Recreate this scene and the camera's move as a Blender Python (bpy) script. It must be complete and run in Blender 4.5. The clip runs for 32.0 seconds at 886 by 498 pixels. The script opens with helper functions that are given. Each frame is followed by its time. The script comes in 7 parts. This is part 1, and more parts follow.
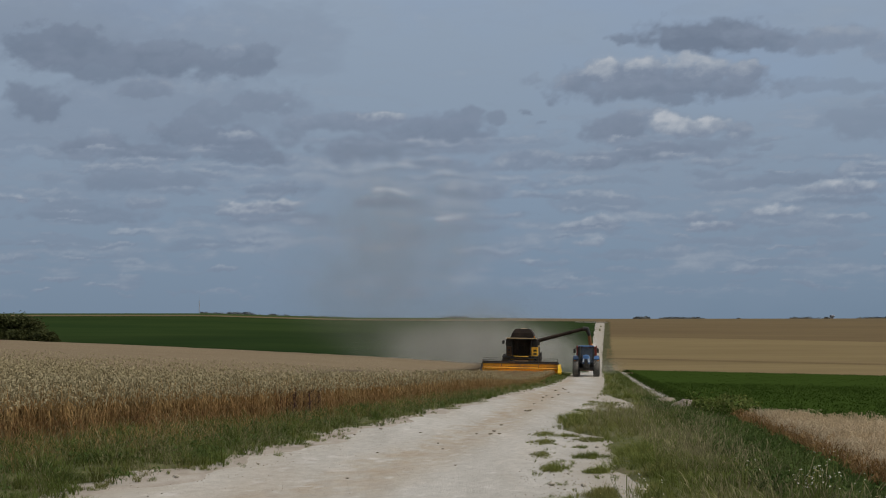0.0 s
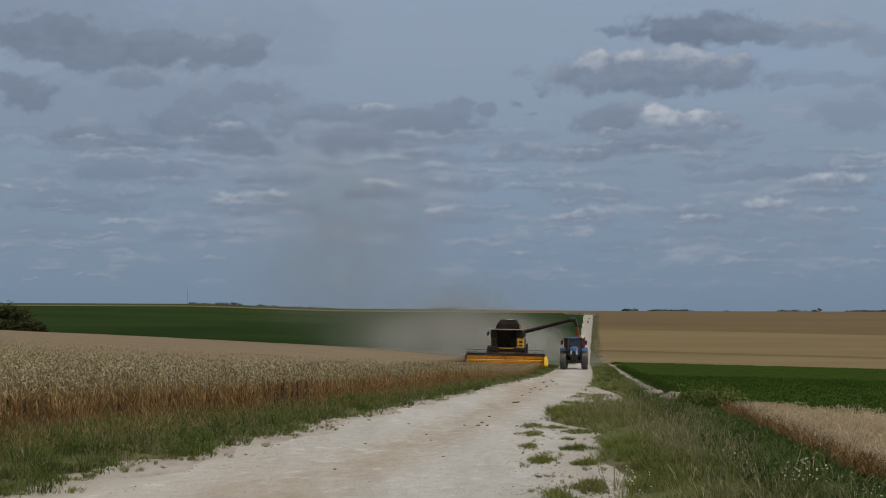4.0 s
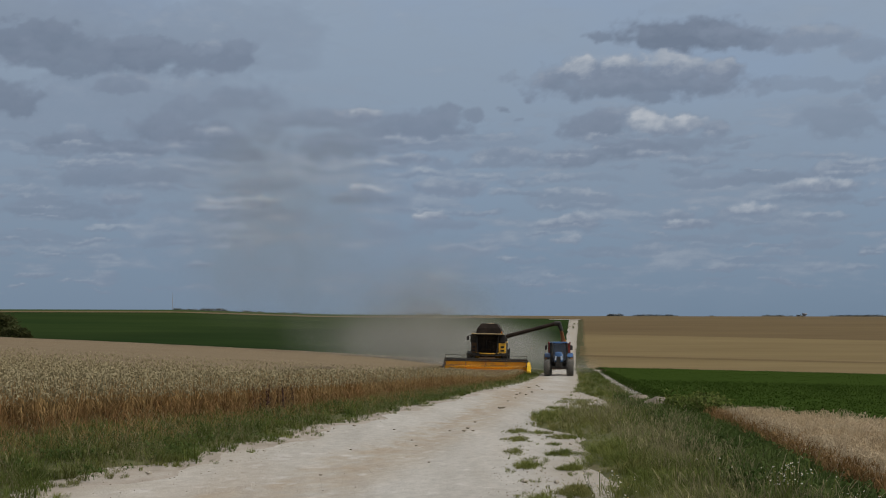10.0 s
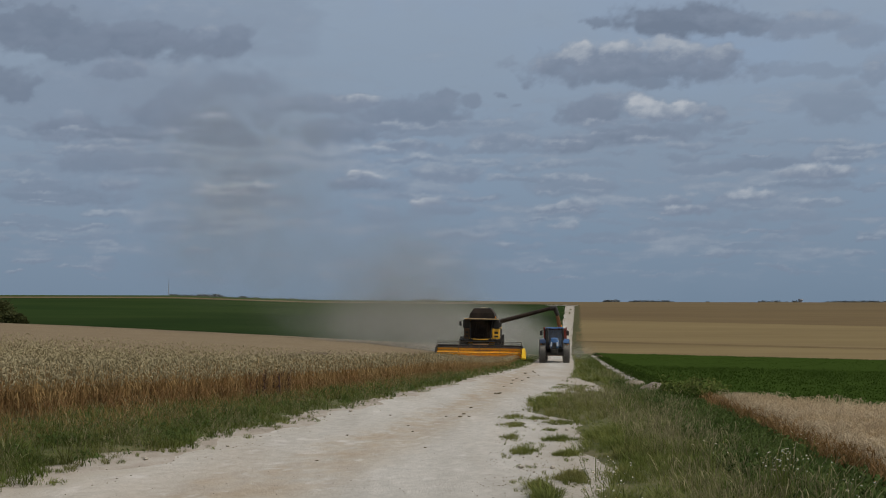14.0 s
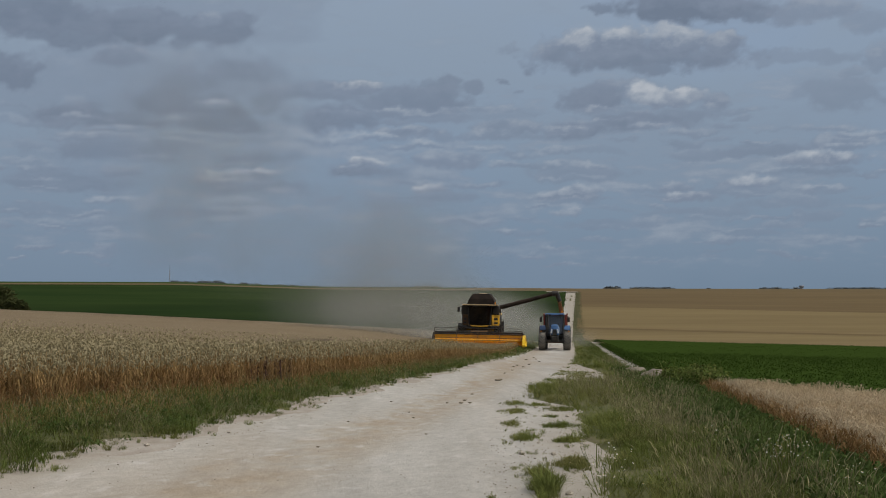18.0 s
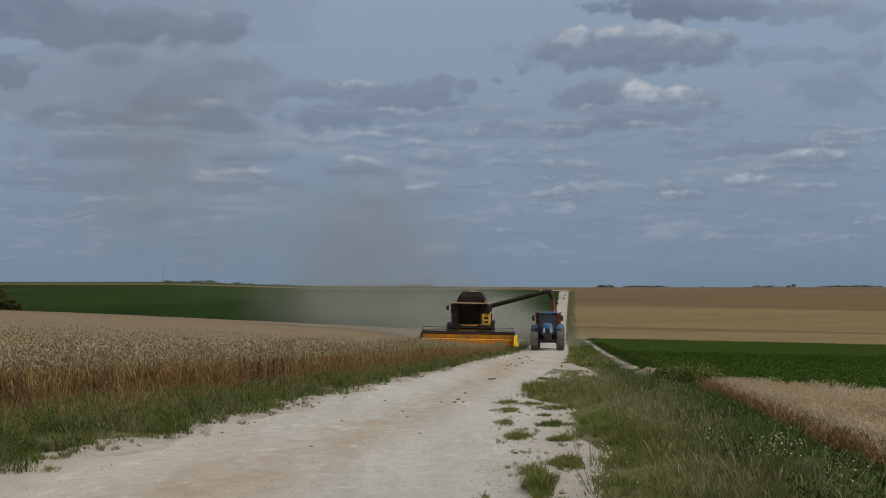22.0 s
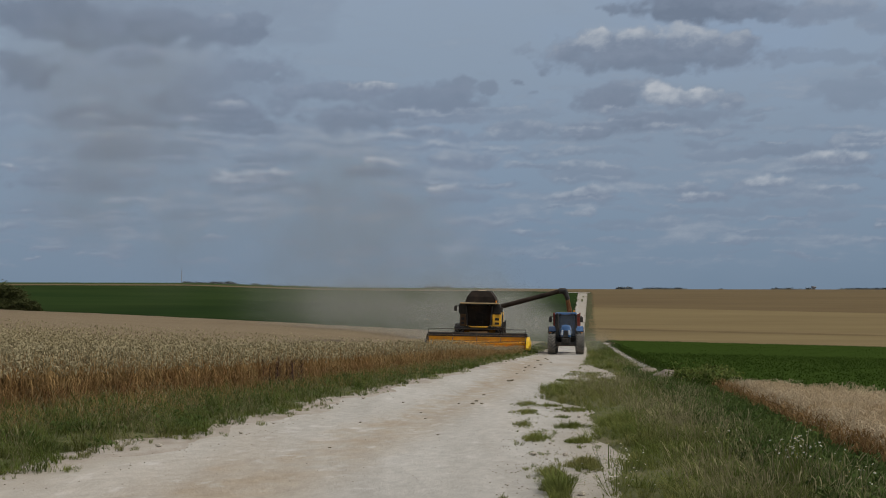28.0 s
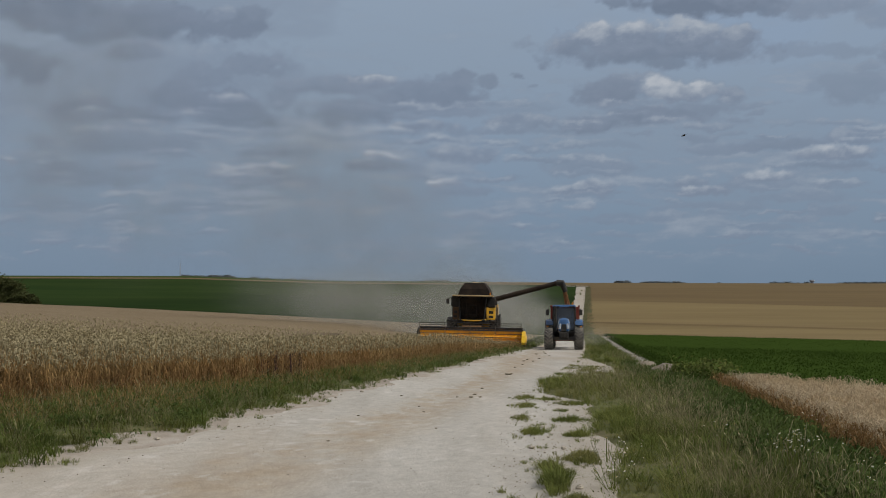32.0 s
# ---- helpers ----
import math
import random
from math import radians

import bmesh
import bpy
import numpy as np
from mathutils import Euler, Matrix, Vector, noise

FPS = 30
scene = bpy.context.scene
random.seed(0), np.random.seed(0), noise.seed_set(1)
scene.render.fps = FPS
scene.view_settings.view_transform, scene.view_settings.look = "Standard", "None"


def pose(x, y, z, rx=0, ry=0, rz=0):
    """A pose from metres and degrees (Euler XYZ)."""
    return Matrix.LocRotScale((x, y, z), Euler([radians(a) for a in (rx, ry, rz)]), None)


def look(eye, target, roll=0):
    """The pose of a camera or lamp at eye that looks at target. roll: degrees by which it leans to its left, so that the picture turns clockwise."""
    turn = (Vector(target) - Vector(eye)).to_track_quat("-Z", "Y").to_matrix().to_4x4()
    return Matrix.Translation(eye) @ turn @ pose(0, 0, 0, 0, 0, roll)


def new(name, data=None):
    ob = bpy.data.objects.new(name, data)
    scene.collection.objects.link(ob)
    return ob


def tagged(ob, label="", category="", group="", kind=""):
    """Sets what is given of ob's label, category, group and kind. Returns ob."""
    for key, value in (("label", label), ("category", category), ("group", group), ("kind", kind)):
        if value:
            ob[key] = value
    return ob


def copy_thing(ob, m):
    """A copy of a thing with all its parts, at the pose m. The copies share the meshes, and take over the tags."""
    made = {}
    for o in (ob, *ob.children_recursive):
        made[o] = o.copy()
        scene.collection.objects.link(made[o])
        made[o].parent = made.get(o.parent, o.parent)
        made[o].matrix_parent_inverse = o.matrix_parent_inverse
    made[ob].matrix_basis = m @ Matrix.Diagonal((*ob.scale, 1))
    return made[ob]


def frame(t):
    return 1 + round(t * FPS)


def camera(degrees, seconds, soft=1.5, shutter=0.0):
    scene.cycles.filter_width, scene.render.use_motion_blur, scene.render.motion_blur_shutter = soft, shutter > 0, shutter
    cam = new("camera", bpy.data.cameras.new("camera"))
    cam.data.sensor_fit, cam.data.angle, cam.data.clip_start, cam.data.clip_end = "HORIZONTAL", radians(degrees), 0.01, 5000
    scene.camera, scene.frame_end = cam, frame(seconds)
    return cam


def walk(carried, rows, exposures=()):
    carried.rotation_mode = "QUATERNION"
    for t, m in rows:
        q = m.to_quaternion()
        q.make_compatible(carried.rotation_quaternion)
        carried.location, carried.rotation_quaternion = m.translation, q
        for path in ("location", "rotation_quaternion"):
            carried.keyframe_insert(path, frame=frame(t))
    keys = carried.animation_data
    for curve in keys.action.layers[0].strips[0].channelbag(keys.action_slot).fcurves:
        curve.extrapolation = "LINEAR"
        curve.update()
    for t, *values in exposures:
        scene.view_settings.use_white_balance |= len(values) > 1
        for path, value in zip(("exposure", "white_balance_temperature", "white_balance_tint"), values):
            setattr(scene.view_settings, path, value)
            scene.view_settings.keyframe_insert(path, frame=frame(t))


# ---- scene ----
EYE = 1.6


def aim(turn, tilt, lean):
    """The pose of the hand-held camera, which stands at one spot beside the track."""
    return pose(0, 0, EYE, 90 + tilt, 0, turn) @ pose(0, 0, 0, 0, 0, -lean)


cam = camera(31.3, 32.0, 1.0)
walk(cam, [
    (0.0, aim(-0.037, 2.470, 0.119)),
    (0.5, aim(-0.031, 2.496, 0.120)),
    (1.0, aim(-0.156, 2.495, -0.222)),
    (1.5, aim(-0.092, 2.220, -0.062)),
    (2.0, aim(-0.112, 2.252, -0.425)),
    (2.5, aim(-0.048, 2.240, -0.505)),
    (4.5, aim(-0.523, 2.057, -0.051)),
    (5.0, aim(-0.673, 1.733, -0.252)),
    (5.5, aim(-0.870, 1.982, -0.001)),
    (6.0, aim(-0.939, 1.886, 0.224)),
    (6.5, aim(-0.926, 1.936, 0.398)),
    (7.0, aim(-0.916, 1.657, 0.474)),
    (7.5, aim(-0.880, 1.756, 0.595)),
    (8.0, aim(-0.817, 1.895, 0.463)),
    (8.5, aim(-0.777, 2.157, 0.283)),
    (9.0, aim(-0.841, 2.326, 0.171)),
    (9.5, aim(-0.901, 2.346, 0.142)),
    (10.0, aim(-0.977, 2.361, -0.023)),
    (10.5, aim(-1.035, 2.084, -0.060)),
    (11.0, aim(-1.092, 2.058, -0.098)),
    (11.5, aim(-1.064, 1.924, -0.110)),
    (12.0, aim(-0.995, 1.869, -0.110)),
    (12.5, aim(-1.125, 2.002, -0.145)),
    (13.0, aim(-1.165, 1.917, 0.088)),
    (13.5, aim(-1.126, 1.843, -0.049)),
    (15.5, aim(-1.034, 2.069, 0.030)),
    (16.0, aim(-1.082, 2.358, -0.162)),
    (16.5, aim(-1.034, 2.444, -0.200)),
    (17.0, aim(-1.132, 2.561, -0.138)),
    (17.5, aim(-1.148, 1.831, -0.041)),
    (18.0, aim(-1.077, 1.360, -0.047)),
    (18.5, aim(-1.003, 1.176, 0.148)),
    (19.0, aim(-1.112, 1.180, 0.146)),
    (19.5, aim(-0.931, 0.709, 0.267)),
    (20.0, aim(-0.916, 0.614, 0.271)),
    (20.5, aim(-1.070, 0.465, -0.041)),
    (21.0, aim(-1.025, 0.969, 0.226)),
    (21.5, aim(-1.376, 1.304, 0.161)),
    (22.0, aim(-1.326, 1.329, 0.106)),
    (22.5, aim(-1.142, 1.410, 0.036)),
    (23.0, aim(-1.182, 1.552, 0.012)),
    (23.5, aim(-1.036, 1.298, -0.091)),
    (24.0, aim(-1.137, 1.484, -0.216)),
    (24.5, aim(-0.837, 1.455, -0.260)),
    (25.0, aim(-0.647, 1.345, -0.382)),
    (25.5, aim(-0.531, 1.327, -0.400)),
    (27.5, aim(-0.663, 1.683, -0.081)),
    (28.0, aim(-0.654, 1.384, -0.020)),
    (28.5, aim(-0.649, 1.275, -0.031)),
    (29.0, aim(-0.628, 1.244, 0.039)),
    (29.5, aim(-0.753, 1.351, -0.014)),
    (30.0, aim(-0.821, 1.489, 0.026)),
    (30.5, aim(-0.796, 1.094, -0.145)),
    (31.0, aim(-0.976, 1.077, -0.200)),
    (31.5, aim(-0.922, 1.310, 0.005)),
    (32.0, aim(-0.711, 1.150, -0.073))
])

# ---- light ----
SUN = Vector((0.78, -0.22, 1.12)).normalized()
elevation = math.asin(SUN.z)
world = bpy.data.worlds.new("sky")
scene.world = world
world.use_nodes = True
wn = world.node_tree.nodes
wl = world.node_tree.links
tex = wn.new("ShaderNodeTexSky")
tex.sky_type, tex.sun_disc = "NISHITA", False
tex.sun_elevation, tex.sun_rotation = elevation, math.atan2(SUN.x, SUN.y)
tex.dust_density = 2.0
pale = wn.new("ShaderNodeHueSaturation")
pale.inputs["Saturation"].default_value = 0.45
wl.new(tex.outputs[0], pale.inputs["Color"])
wl.new(pale.outputs[0], wn["Background"].inputs[0])
wn["Background"].inputs[1].default_value = 0.095
lamp = bpy.data.lights.new("sun", "SUN")
lamp.energy, lamp.angle, lamp.color = 2.0, radians(1.0), (1.0, 0.95, 0.87)
sun = new("sun", lamp)
sun.matrix_world = look(SUN * 50, (0, 0, 0))
scene.view_settings.exposure = 0.0
scene.cycles.transparent_max_bounces = 160


# ---- materials ----
def material(name, dark, light, scale=4.0, rough=0.8, bump=0.0, fine=0.0, metal=0.0, stain=None, stain_scale=0.3,
             stain_amount=0.5, island=0.0, by_object=0.0, spec=0.3, coat=0.0, stretch=(1, 1, 1), leaf=0.0):
    """A worn surface: noise between two tones at one scale, stains at a larger one, fine relief."""
    m = bpy.data.materials.new(name)
    m.use_nodes = True
    n, l = m.node_tree.nodes, m.node_tree.links
    b = n["Principled BSDF"]
    at = n.new("ShaderNodeTexCoord")
    mp = n.new("ShaderNodeMapping")
    mp.inputs["Scale"].default_value = stretch
    l.new(at.outputs["Object"], mp.inputs[0])
    tx = n.new("ShaderNodeTexNoise")
    tx.inputs["Scale"].default_value, tx.inputs["Detail"].default_value = scale, 6
    tx.inputs["Roughness"].default_value = 0.65
    l.new(mp.outputs[0], tx.inputs["Vector"])
    ramp = n.new("ShaderNodeValToRGB")
    ramp.color_ramp.elements[0].position, ramp.color_ramp.elements[1].position = 0.32, 0.68
    ramp.color_ramp.elements[0].color, ramp.color_ramp.elements[1].color = (*dark, 1), (*light, 1)
    l.new(tx.outputs["Fac"], ramp.inputs[0])
    colour = ramp.outputs[0]
    if stain:
        t2 = n.new("ShaderNodeTexNoise")
        t2.inputs["Scale"].default_value, t2.inputs["Detail"].default_value = stain_scale, 5
        l.new(mp.outputs[0], t2.inputs["Vector"])
        r2 = n.new("ShaderNodeMapRange")
        r2.inputs[1].default_value, r2.inputs[2].default_value = 0.45, 0.7
        r2.inputs[3].default_value, r2.inputs[4].default_value = 0.0, stain_amount
        l.new(t2.outputs["Fac"], r2.inputs[0])
        mx = n.new("ShaderNodeMix")
        mx.data_type = "RGBA"
        l.new(r2.outputs[0], mx.inputs["Factor"])
        l.new(colour, mx.inputs[6])
        mx.inputs[7].default_value = (*stain, 1)
        colour = mx.outputs[2]
    if island or by_object:
        g = n.new("ShaderNodeNewGeometry" if island else "ShaderNodeObjectInfo")
        r3 = n.new("ShaderNodeMapRange")
        v = island or by_object
        r3.inputs[3].default_value, r3.inputs[4].default_value = 1 - v, 1 + v
        l.new(g.outputs["Random Per Island" if island else "Random"], r3.inputs[0])
        hs = n.new("ShaderNodeHueSaturation")
        l.new(r3.outputs[0], hs.inputs["Value"])
        l.new(colour, hs.inputs["Color"])
        colour = hs.outputs[0]
    l.new(colour, b.inputs["Base Color"])
    b.inputs["Roughness"].default_value, b.inputs["Metallic"].default_value = rough, metal
    b.inputs["Specular IOR Level"].default_value = spec
    b.inputs["Coat Weight"].default_value = coat
    if bump:
        t4 = n.new("ShaderNodeTexNoise")
        t4.inputs["Scale"].default_value, t4.inputs["Detail"].default_value = fine or scale * 4, 5
        l.new(at.outputs["Object"], t4.inputs["Vector"])
        bp = n.new("ShaderNodeBump")
        bp.inputs["Strength"].default_value, bp.inputs["Distance"].default_value = bump, 0.03
        l.new(t4.outputs["Fac"], bp.inputs["Height"])
        l.new(bp.outputs[0], b.inputs["Normal"])
    if leaf:
        thin, both = n.new("ShaderNodeBsdfTranslucent"), n.new("ShaderNodeMixShader")
        l.new(colour, thin.inputs["Color"])
        both.inputs[0].default_value = leaf
        l.new(b.outputs[0], both.inputs[1])
        l.new(thin.outputs[0], both.inputs[2])
        l.new(both.outputs[0], n["Material Output"].inputs["Surface"])
    return m


M_SOIL = material("dry_soil", (0.16, 0.12, 0.08), (0.27, 0.21, 0.14), 1.2, 0.95, 0.5, 9, stain=(0.12, 0.12, 0.05), stain_scale=0.15)
M_CHALK = material("chalk_track", (0.385, 0.358, 0.31), (0.50, 0.472, 0.418), 0.9, 0.95, 0.6, 26, stain=(0.36, 0.285, 0.20), stain_scale=0.35, stain_amount=0.6, stretch=(1, 0.1, 1))


def worn_track(m):
    """Adds the wear of wheels to the chalk: an ochre crown between two pale ruts, streaked along the track, and tan earth towards its sides."""
    n, l = m.node_tree.nodes, m.node_tree.links
    b = n["Principled BSDF"]
    old = b.inputs["Base Color"].links[0].from_socket
    at = n.new("ShaderNodeTexCoord")
    sep = n.new("ShaderNodeSeparateXYZ")
    l.new(at.outputs["Object"], sep.inputs[0])

    def calc(op, a, c, d=0.0):
        k = n.new("ShaderNodeMath")
        k.operation = op
        for i, v in enumerate((a, c, d)):
            if isinstance(v, float):
                k.inputs[i].default_value = v
            else:
                l.new(v, k.inputs[i])
        return k.outputs[0]

    u = calc("MULTIPLY_ADD", sep.outputs[1], -0.0975, sep.outputs[0])
    line = n.new("ShaderNodeCombineXYZ")
    l.new(calc("MULTIPLY", u, 1.0), line.inputs[0])
    l.new(calc("MULTIPLY", sep.outputs[1], 0.06), line.inputs[1])
    tx = n.new("ShaderNodeTexNoise")
    tx.inputs["Scale"].default_value, tx.inputs["Detail"].default_value = 2.2, 6
    l.new(line.outputs[0], tx.inputs["Vector"])
    swing = n.new("ShaderNodeMapRange")
    swing.inputs[1].default_value, swing.inputs[2].default_value = 15.0, 40.0
    swing.inputs[3].default_value, swing.inputs[4].default_value = 0.9, 0.0
    l.new(sep.outputs[1], swing.inputs[0])
    off = calc("ABSOLUTE", calc("ADD", calc("ADD", calc("ADD", u, swing.outputs[0]), calc("MULTIPLY_ADD", tx.outputs["Fac"], 1.4, -0.7)), 2.45), 0.0)
    crown = n.new("ShaderNodeMapRange")
    crown.interpolation_type = "SMOOTHSTEP"
    crown.inputs[1].default_value, crown.inputs[2].default_value = 0.15, 1.1
    crown.inputs[3].default_value, crown.inputs[4].default_value = 0.7, 0.0
    l.new(off, crown.inputs[0])
    mx = n.new("ShaderNodeMix")
    mx.data_type = "RGBA"
    l.new(calc("MULTIPLY", crown.outputs[0], calc("MULTIPLY_ADD", tx.outputs["Fac"], 2.2, -0.45)), mx.inputs["Factor"])
    l.new(old, mx.inputs[6])
    mx.inputs[7].default_value = (0.34, 0.26, 0.165, 1)
    grain = n.new("ShaderNodeTexNoise")
    grain.inputs["Scale"].default_value, grain.inputs["Detail"].default_value, grain.inputs["Roughness"].default_value = 7.0, 8, 0.75
    l.new(line.outputs[0], grain.inputs["Vector"])
    l.new(calc("MULTIPLY", sep.outputs[1], 0.35), line.inputs[2])
    speck = n.new("ShaderNodeMapRange")
    speck.inputs[1].default_value, speck.inputs[2].default_value = 0.35, 0.65
    speck.inputs[3].default_value, speck.inputs[4].default_value = 0.86, 1.1
    l.new(grain.outputs["Fac"], speck.inputs[0])
    hs = n.new("ShaderNodeHueSaturation")
    l.new(speck.outputs[0], hs.inputs["Value"])
    l.new(mx.outputs[2], hs.inputs["Color"])
    fleck = n.new("ShaderNodeTexNoise")
    fleck.inputs["Scale"].default_value, fleck.inputs["Detail"].default_value = 3.1, 5
    l.new(line.outputs[0], fleck.inputs["Vector"])
    pale = n.new("ShaderNodeMapRange")
    pale.inputs[1].default_value, pale.inputs[2].default_value = 0.60, 0.72
    pale.inputs[3].default_value, pale.inputs[4].default_value = 0.0, 0.55
    l.new(fleck.outputs["Fac"], pale.inputs[0])
    white = n.new("ShaderNodeMix")
    white.data_type = "RGBA"
    l.new(pale.outputs[0], white.inputs["Factor"])
    l.new(hs.outputs[0], white.inputs[6])
    white.inputs[7].default_value = (0.60, 0.575, 0.53, 1)
    side = n.new("ShaderNodeMapRange")
    side.interpolation_type = "SMOOTHSTEP"
    side.inputs[1].default_value, side.inputs[2].default_value, side.inputs[4].default_value = 1.9, 3.1, 0.75
    l.new(calc("ABSOLUTE", calc("ADD", calc("ADD", u, 2.75), calc("MULTIPLY_ADD", fleck.outputs["Fac"], 1.6, -0.8)), 0.0), side.inputs[0])
    earth = n.new("ShaderNodeMix")
    earth.data_type = "RGBA"
    l.new(calc("MULTIPLY", side.outputs[0], speck.outputs[0]), earth.inputs["Factor"])
    l.new(white.outputs[2], earth.inputs[6])
    earth.inputs[7].default_value = (0.36, 0.315, 0.25, 1)
    l.new(earth.outputs[2], b.inputs["Base Color"])
    return m


worn_track(M_CHALK)
M_BARE = material("bare_chalk", (0.345, 0.315, 0.265), (0.47, 0.44, 0.385), 2.5, 0.95, 0.6, 14, stain=(0.27, 0.235, 0.16), stain_scale=0.9, stain_amount=0.6, stretch=(1, 0.3, 1))
M_EDGE = material("verge_soil", (0.30, 0.255, 0.20), (0.43, 0.385, 0.325), 3.0, 0.95, 0.7, 16, stain=(0.20, 0.16, 0.11), stain_scale=1.4, stain_amount=0.6, stretch=(1, 0.35, 1))
M_TURF = material("turf", (0.070, 0.082, 0.028), (0.155, 0.148, 0.068), 2.0, 0.95, 0.6, 20, stain=(0.18, 0.15, 0.09), stain_scale=0.5, spec=0.1)
M_CANOPY = material("wheat_mass", (0.145, 0.108, 0.064), (0.275, 0.215, 0.135), 8.0, 0.95, 0.7, 18, stain=(0.185, 0.135, 0.08), stain_scale=0.08, stain_amount=0.6, spec=0.05)
# browner than the straw: the shade among the stalks is put into this colour
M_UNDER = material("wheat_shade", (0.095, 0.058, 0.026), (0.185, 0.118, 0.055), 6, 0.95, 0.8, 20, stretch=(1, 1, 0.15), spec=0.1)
M_STEM = material("wheat_straw", (0.235, 0.142, 0.056), (0.43, 0.30, 0.135), 1.1, 0.85, island=0.38, stain=(0.225, 0.115, 0.042), stain_scale=0.9, stain_amount=0.85, spec=0.1, leaf=0.35)
M_EAR = material("wheat_ears", (0.250, 0.208, 0.116), (0.40, 0.345, 0.208), 1.0, 0.9, island=0.25, spec=0.05, leaf=0.3)
M_DEAD_LEAF = material("dead_leaves", (0.14, 0.075, 0.033), (0.27, 0.165, 0.075), 1.3, 0.9, island=0.35, spec=0.05, leaf=0.35)
M_BARLEY = material("barley_straw", (0.40, 0.318, 0.205), (0.56, 0.465, 0.32), 0.7, 0.85, island=0.18, stain=(0.42, 0.295, 0.158), stain_scale=0.5, spec=0.1, leaf=0.35)
M_BARLEY_MASS = material("barley_mass", (0.32, 0.25, 0.155), (0.46, 0.375, 0.25), 3, 0.95, 0.5, 25, stain=(0.33, 0.23, 0.125), stain_scale=1.0, spec=0.05)
M_BARLEY_SIDE = material("barley_side", (0.155, 0.086, 0.034), (0.345, 0.222, 0.100), 1.6, 0.9, island=0.35, spec=0.05, leaf=0.35)
M_GRASS = material("verge_grass", (0.044, 0.075, 0.015), (0.145, 0.176, 0.044), 0.9, 0.9, island=0.45, spec=0.08, stain=(0.17, 0.155, 0.055), stain_scale=1.2, stain_amount=0.65, leaf=0.4)
M_GRASS_DRY = material("dry_grass", (0.175, 0.158, 0.078), (0.34, 0.30, 0.165), 1.0, 0.9, island=0.4, spec=0.1, leaf=0.35)
M_GRASS_OLIVE = material("olive_grass", (0.082, 0.115, 0.023), (0.222, 0.236, 0.068), 0.9, 0.9, island=0.4, spec=0.08, stain=(0.225, 0.190, 0.083), stain_scale=0.6, stain_amount=0.6, leaf=0.4)
M_DOCK = material("withered_dock", (0.035, 0.018, 0.014), (0.08, 0.04, 0.028), 2.0, 0.9, island=0.4)
M_GREEN_MASS = material("crop_mass", (0.026, 0.047, 0.009), (0.044, 0.071, 0.014), 7.0, 0.95, 0.6, 12, spec=0.0)
M_LEAF = material("crop_leaves", (0.035, 0.061, 0.011), (0.053, 0.085, 0.017), 0.4, 0.95, island=0.08, spec=0.0, leaf=0.4)
M_WEED = material("weed_leaves", (0.048, 0.080, 0.020), (0.105, 0.140, 0.042), 0.5, 0.9, island=0.3, spec=0.05, leaf=0.4)
M_PETAL = material("white_petals", (0.7, 0.7, 0.64), (0.85, 0.85, 0.8), 20, 0.7)
M_POLLEN = material("yellow_florets", (0.5, 0.33, 0.04), (0.62, 0.43, 0.08), 20, 0.8)
# green taken darker, averaging the shade of passing clouds into the colour
M_FAR_GREEN = material("far_crop", (0.022, 0.040, 0.013), (0.033, 0.053, 0.016), 0.05, 0.95, 0.3, 0.8, stain=(0.014, 0.026, 0.010), stain_scale=0.014, stain_amount=0.9, spec=0.0, stretch=(0.25, 1, 1))
M_FAR_LIGHT = material("far_meadow", (0.04, 0.066, 0.022), (0.055, 0.08, 0.03), 0.03, 0.95, stain=(0.08, 0.078, 0.035), stain_scale=0.006, spec=0.0)
M_FAR_VERGE = material("far_verge", (0.122, 0.124, 0.064), (0.165, 0.16, 0.09), 0.4, 0.95, stain=(0.16, 0.14, 0.085), stain_scale=0.12, spec=0.0, island=0.12, leaf=0.3)
M_STUBBLE_A = material("far_stubble", (0.132, 0.092, 0.041), (0.160, 0.115, 0.053), 0.25, 0.95, 0.3, 1.0, stain=(0.105, 0.07, 0.034), stain_scale=0.03, stain_amount=0.55, spec=0.1, stretch=(0.12, 1, 1))
M_STUBBLE_B = material("far_stubble_pale", (0.180, 0.132, 0.058), (0.218, 0.164, 0.076), 0.3, 0.95, 0.3, 1.0, stain=(0.145, 0.104, 0.048), stain_scale=0.045, stain_amount=0.55, spec=0.1, stretch=(0.12, 1, 1))
M_STUBBLE_NEAR = material("near_stubble", (0.13, 0.10, 0.05), (0.26, 0.20, 0.11), 3.0, 0.95, 0.8, 15)
M_FOLIAGE = material("foliage", (0.05, 0.06, 0.022), (0.095, 0.10, 0.04), 0.8, 0.9, island=0.2, spec=0.05, leaf=0.3)
# paled towards blue: the haze of distance is put into the leaf colour
M_FOLIAGE_FAR = material("hazed_foliage", (0.10, 0.115, 0.12), (0.14, 0.155, 0.155), 0.3, 0.9, island=0.3)
M_BARK = material("bark", (0.06, 0.045, 0.03), (0.12, 0.09, 0.06), 8, 0.95, 0.6)
M_HEAP = material("heaped_earth", (0.20, 0.165, 0.12), (0.31, 0.268, 0.21), 4, 0.95, 0.8, 14, stain=(0.15, 0.125, 0.085), stain_scale=1.5)
M_STONE = material("chalk_lump", (0.38, 0.33, 0.26), (0.56, 0.51, 0.43), 4, 0.95, 0.7, 16, stain=(0.3, 0.24, 0.16), stain_scale=1.5)
M_YELLOW = material("yellow_paint", (0.66, 0.34, 0.014), (0.78, 0.43, 0.02), 2.5, 0.42, 0.05, stain=(0.40, 0.25, 0.07), stain_scale=1.6, stain_amount=0.6, spec=0.5)
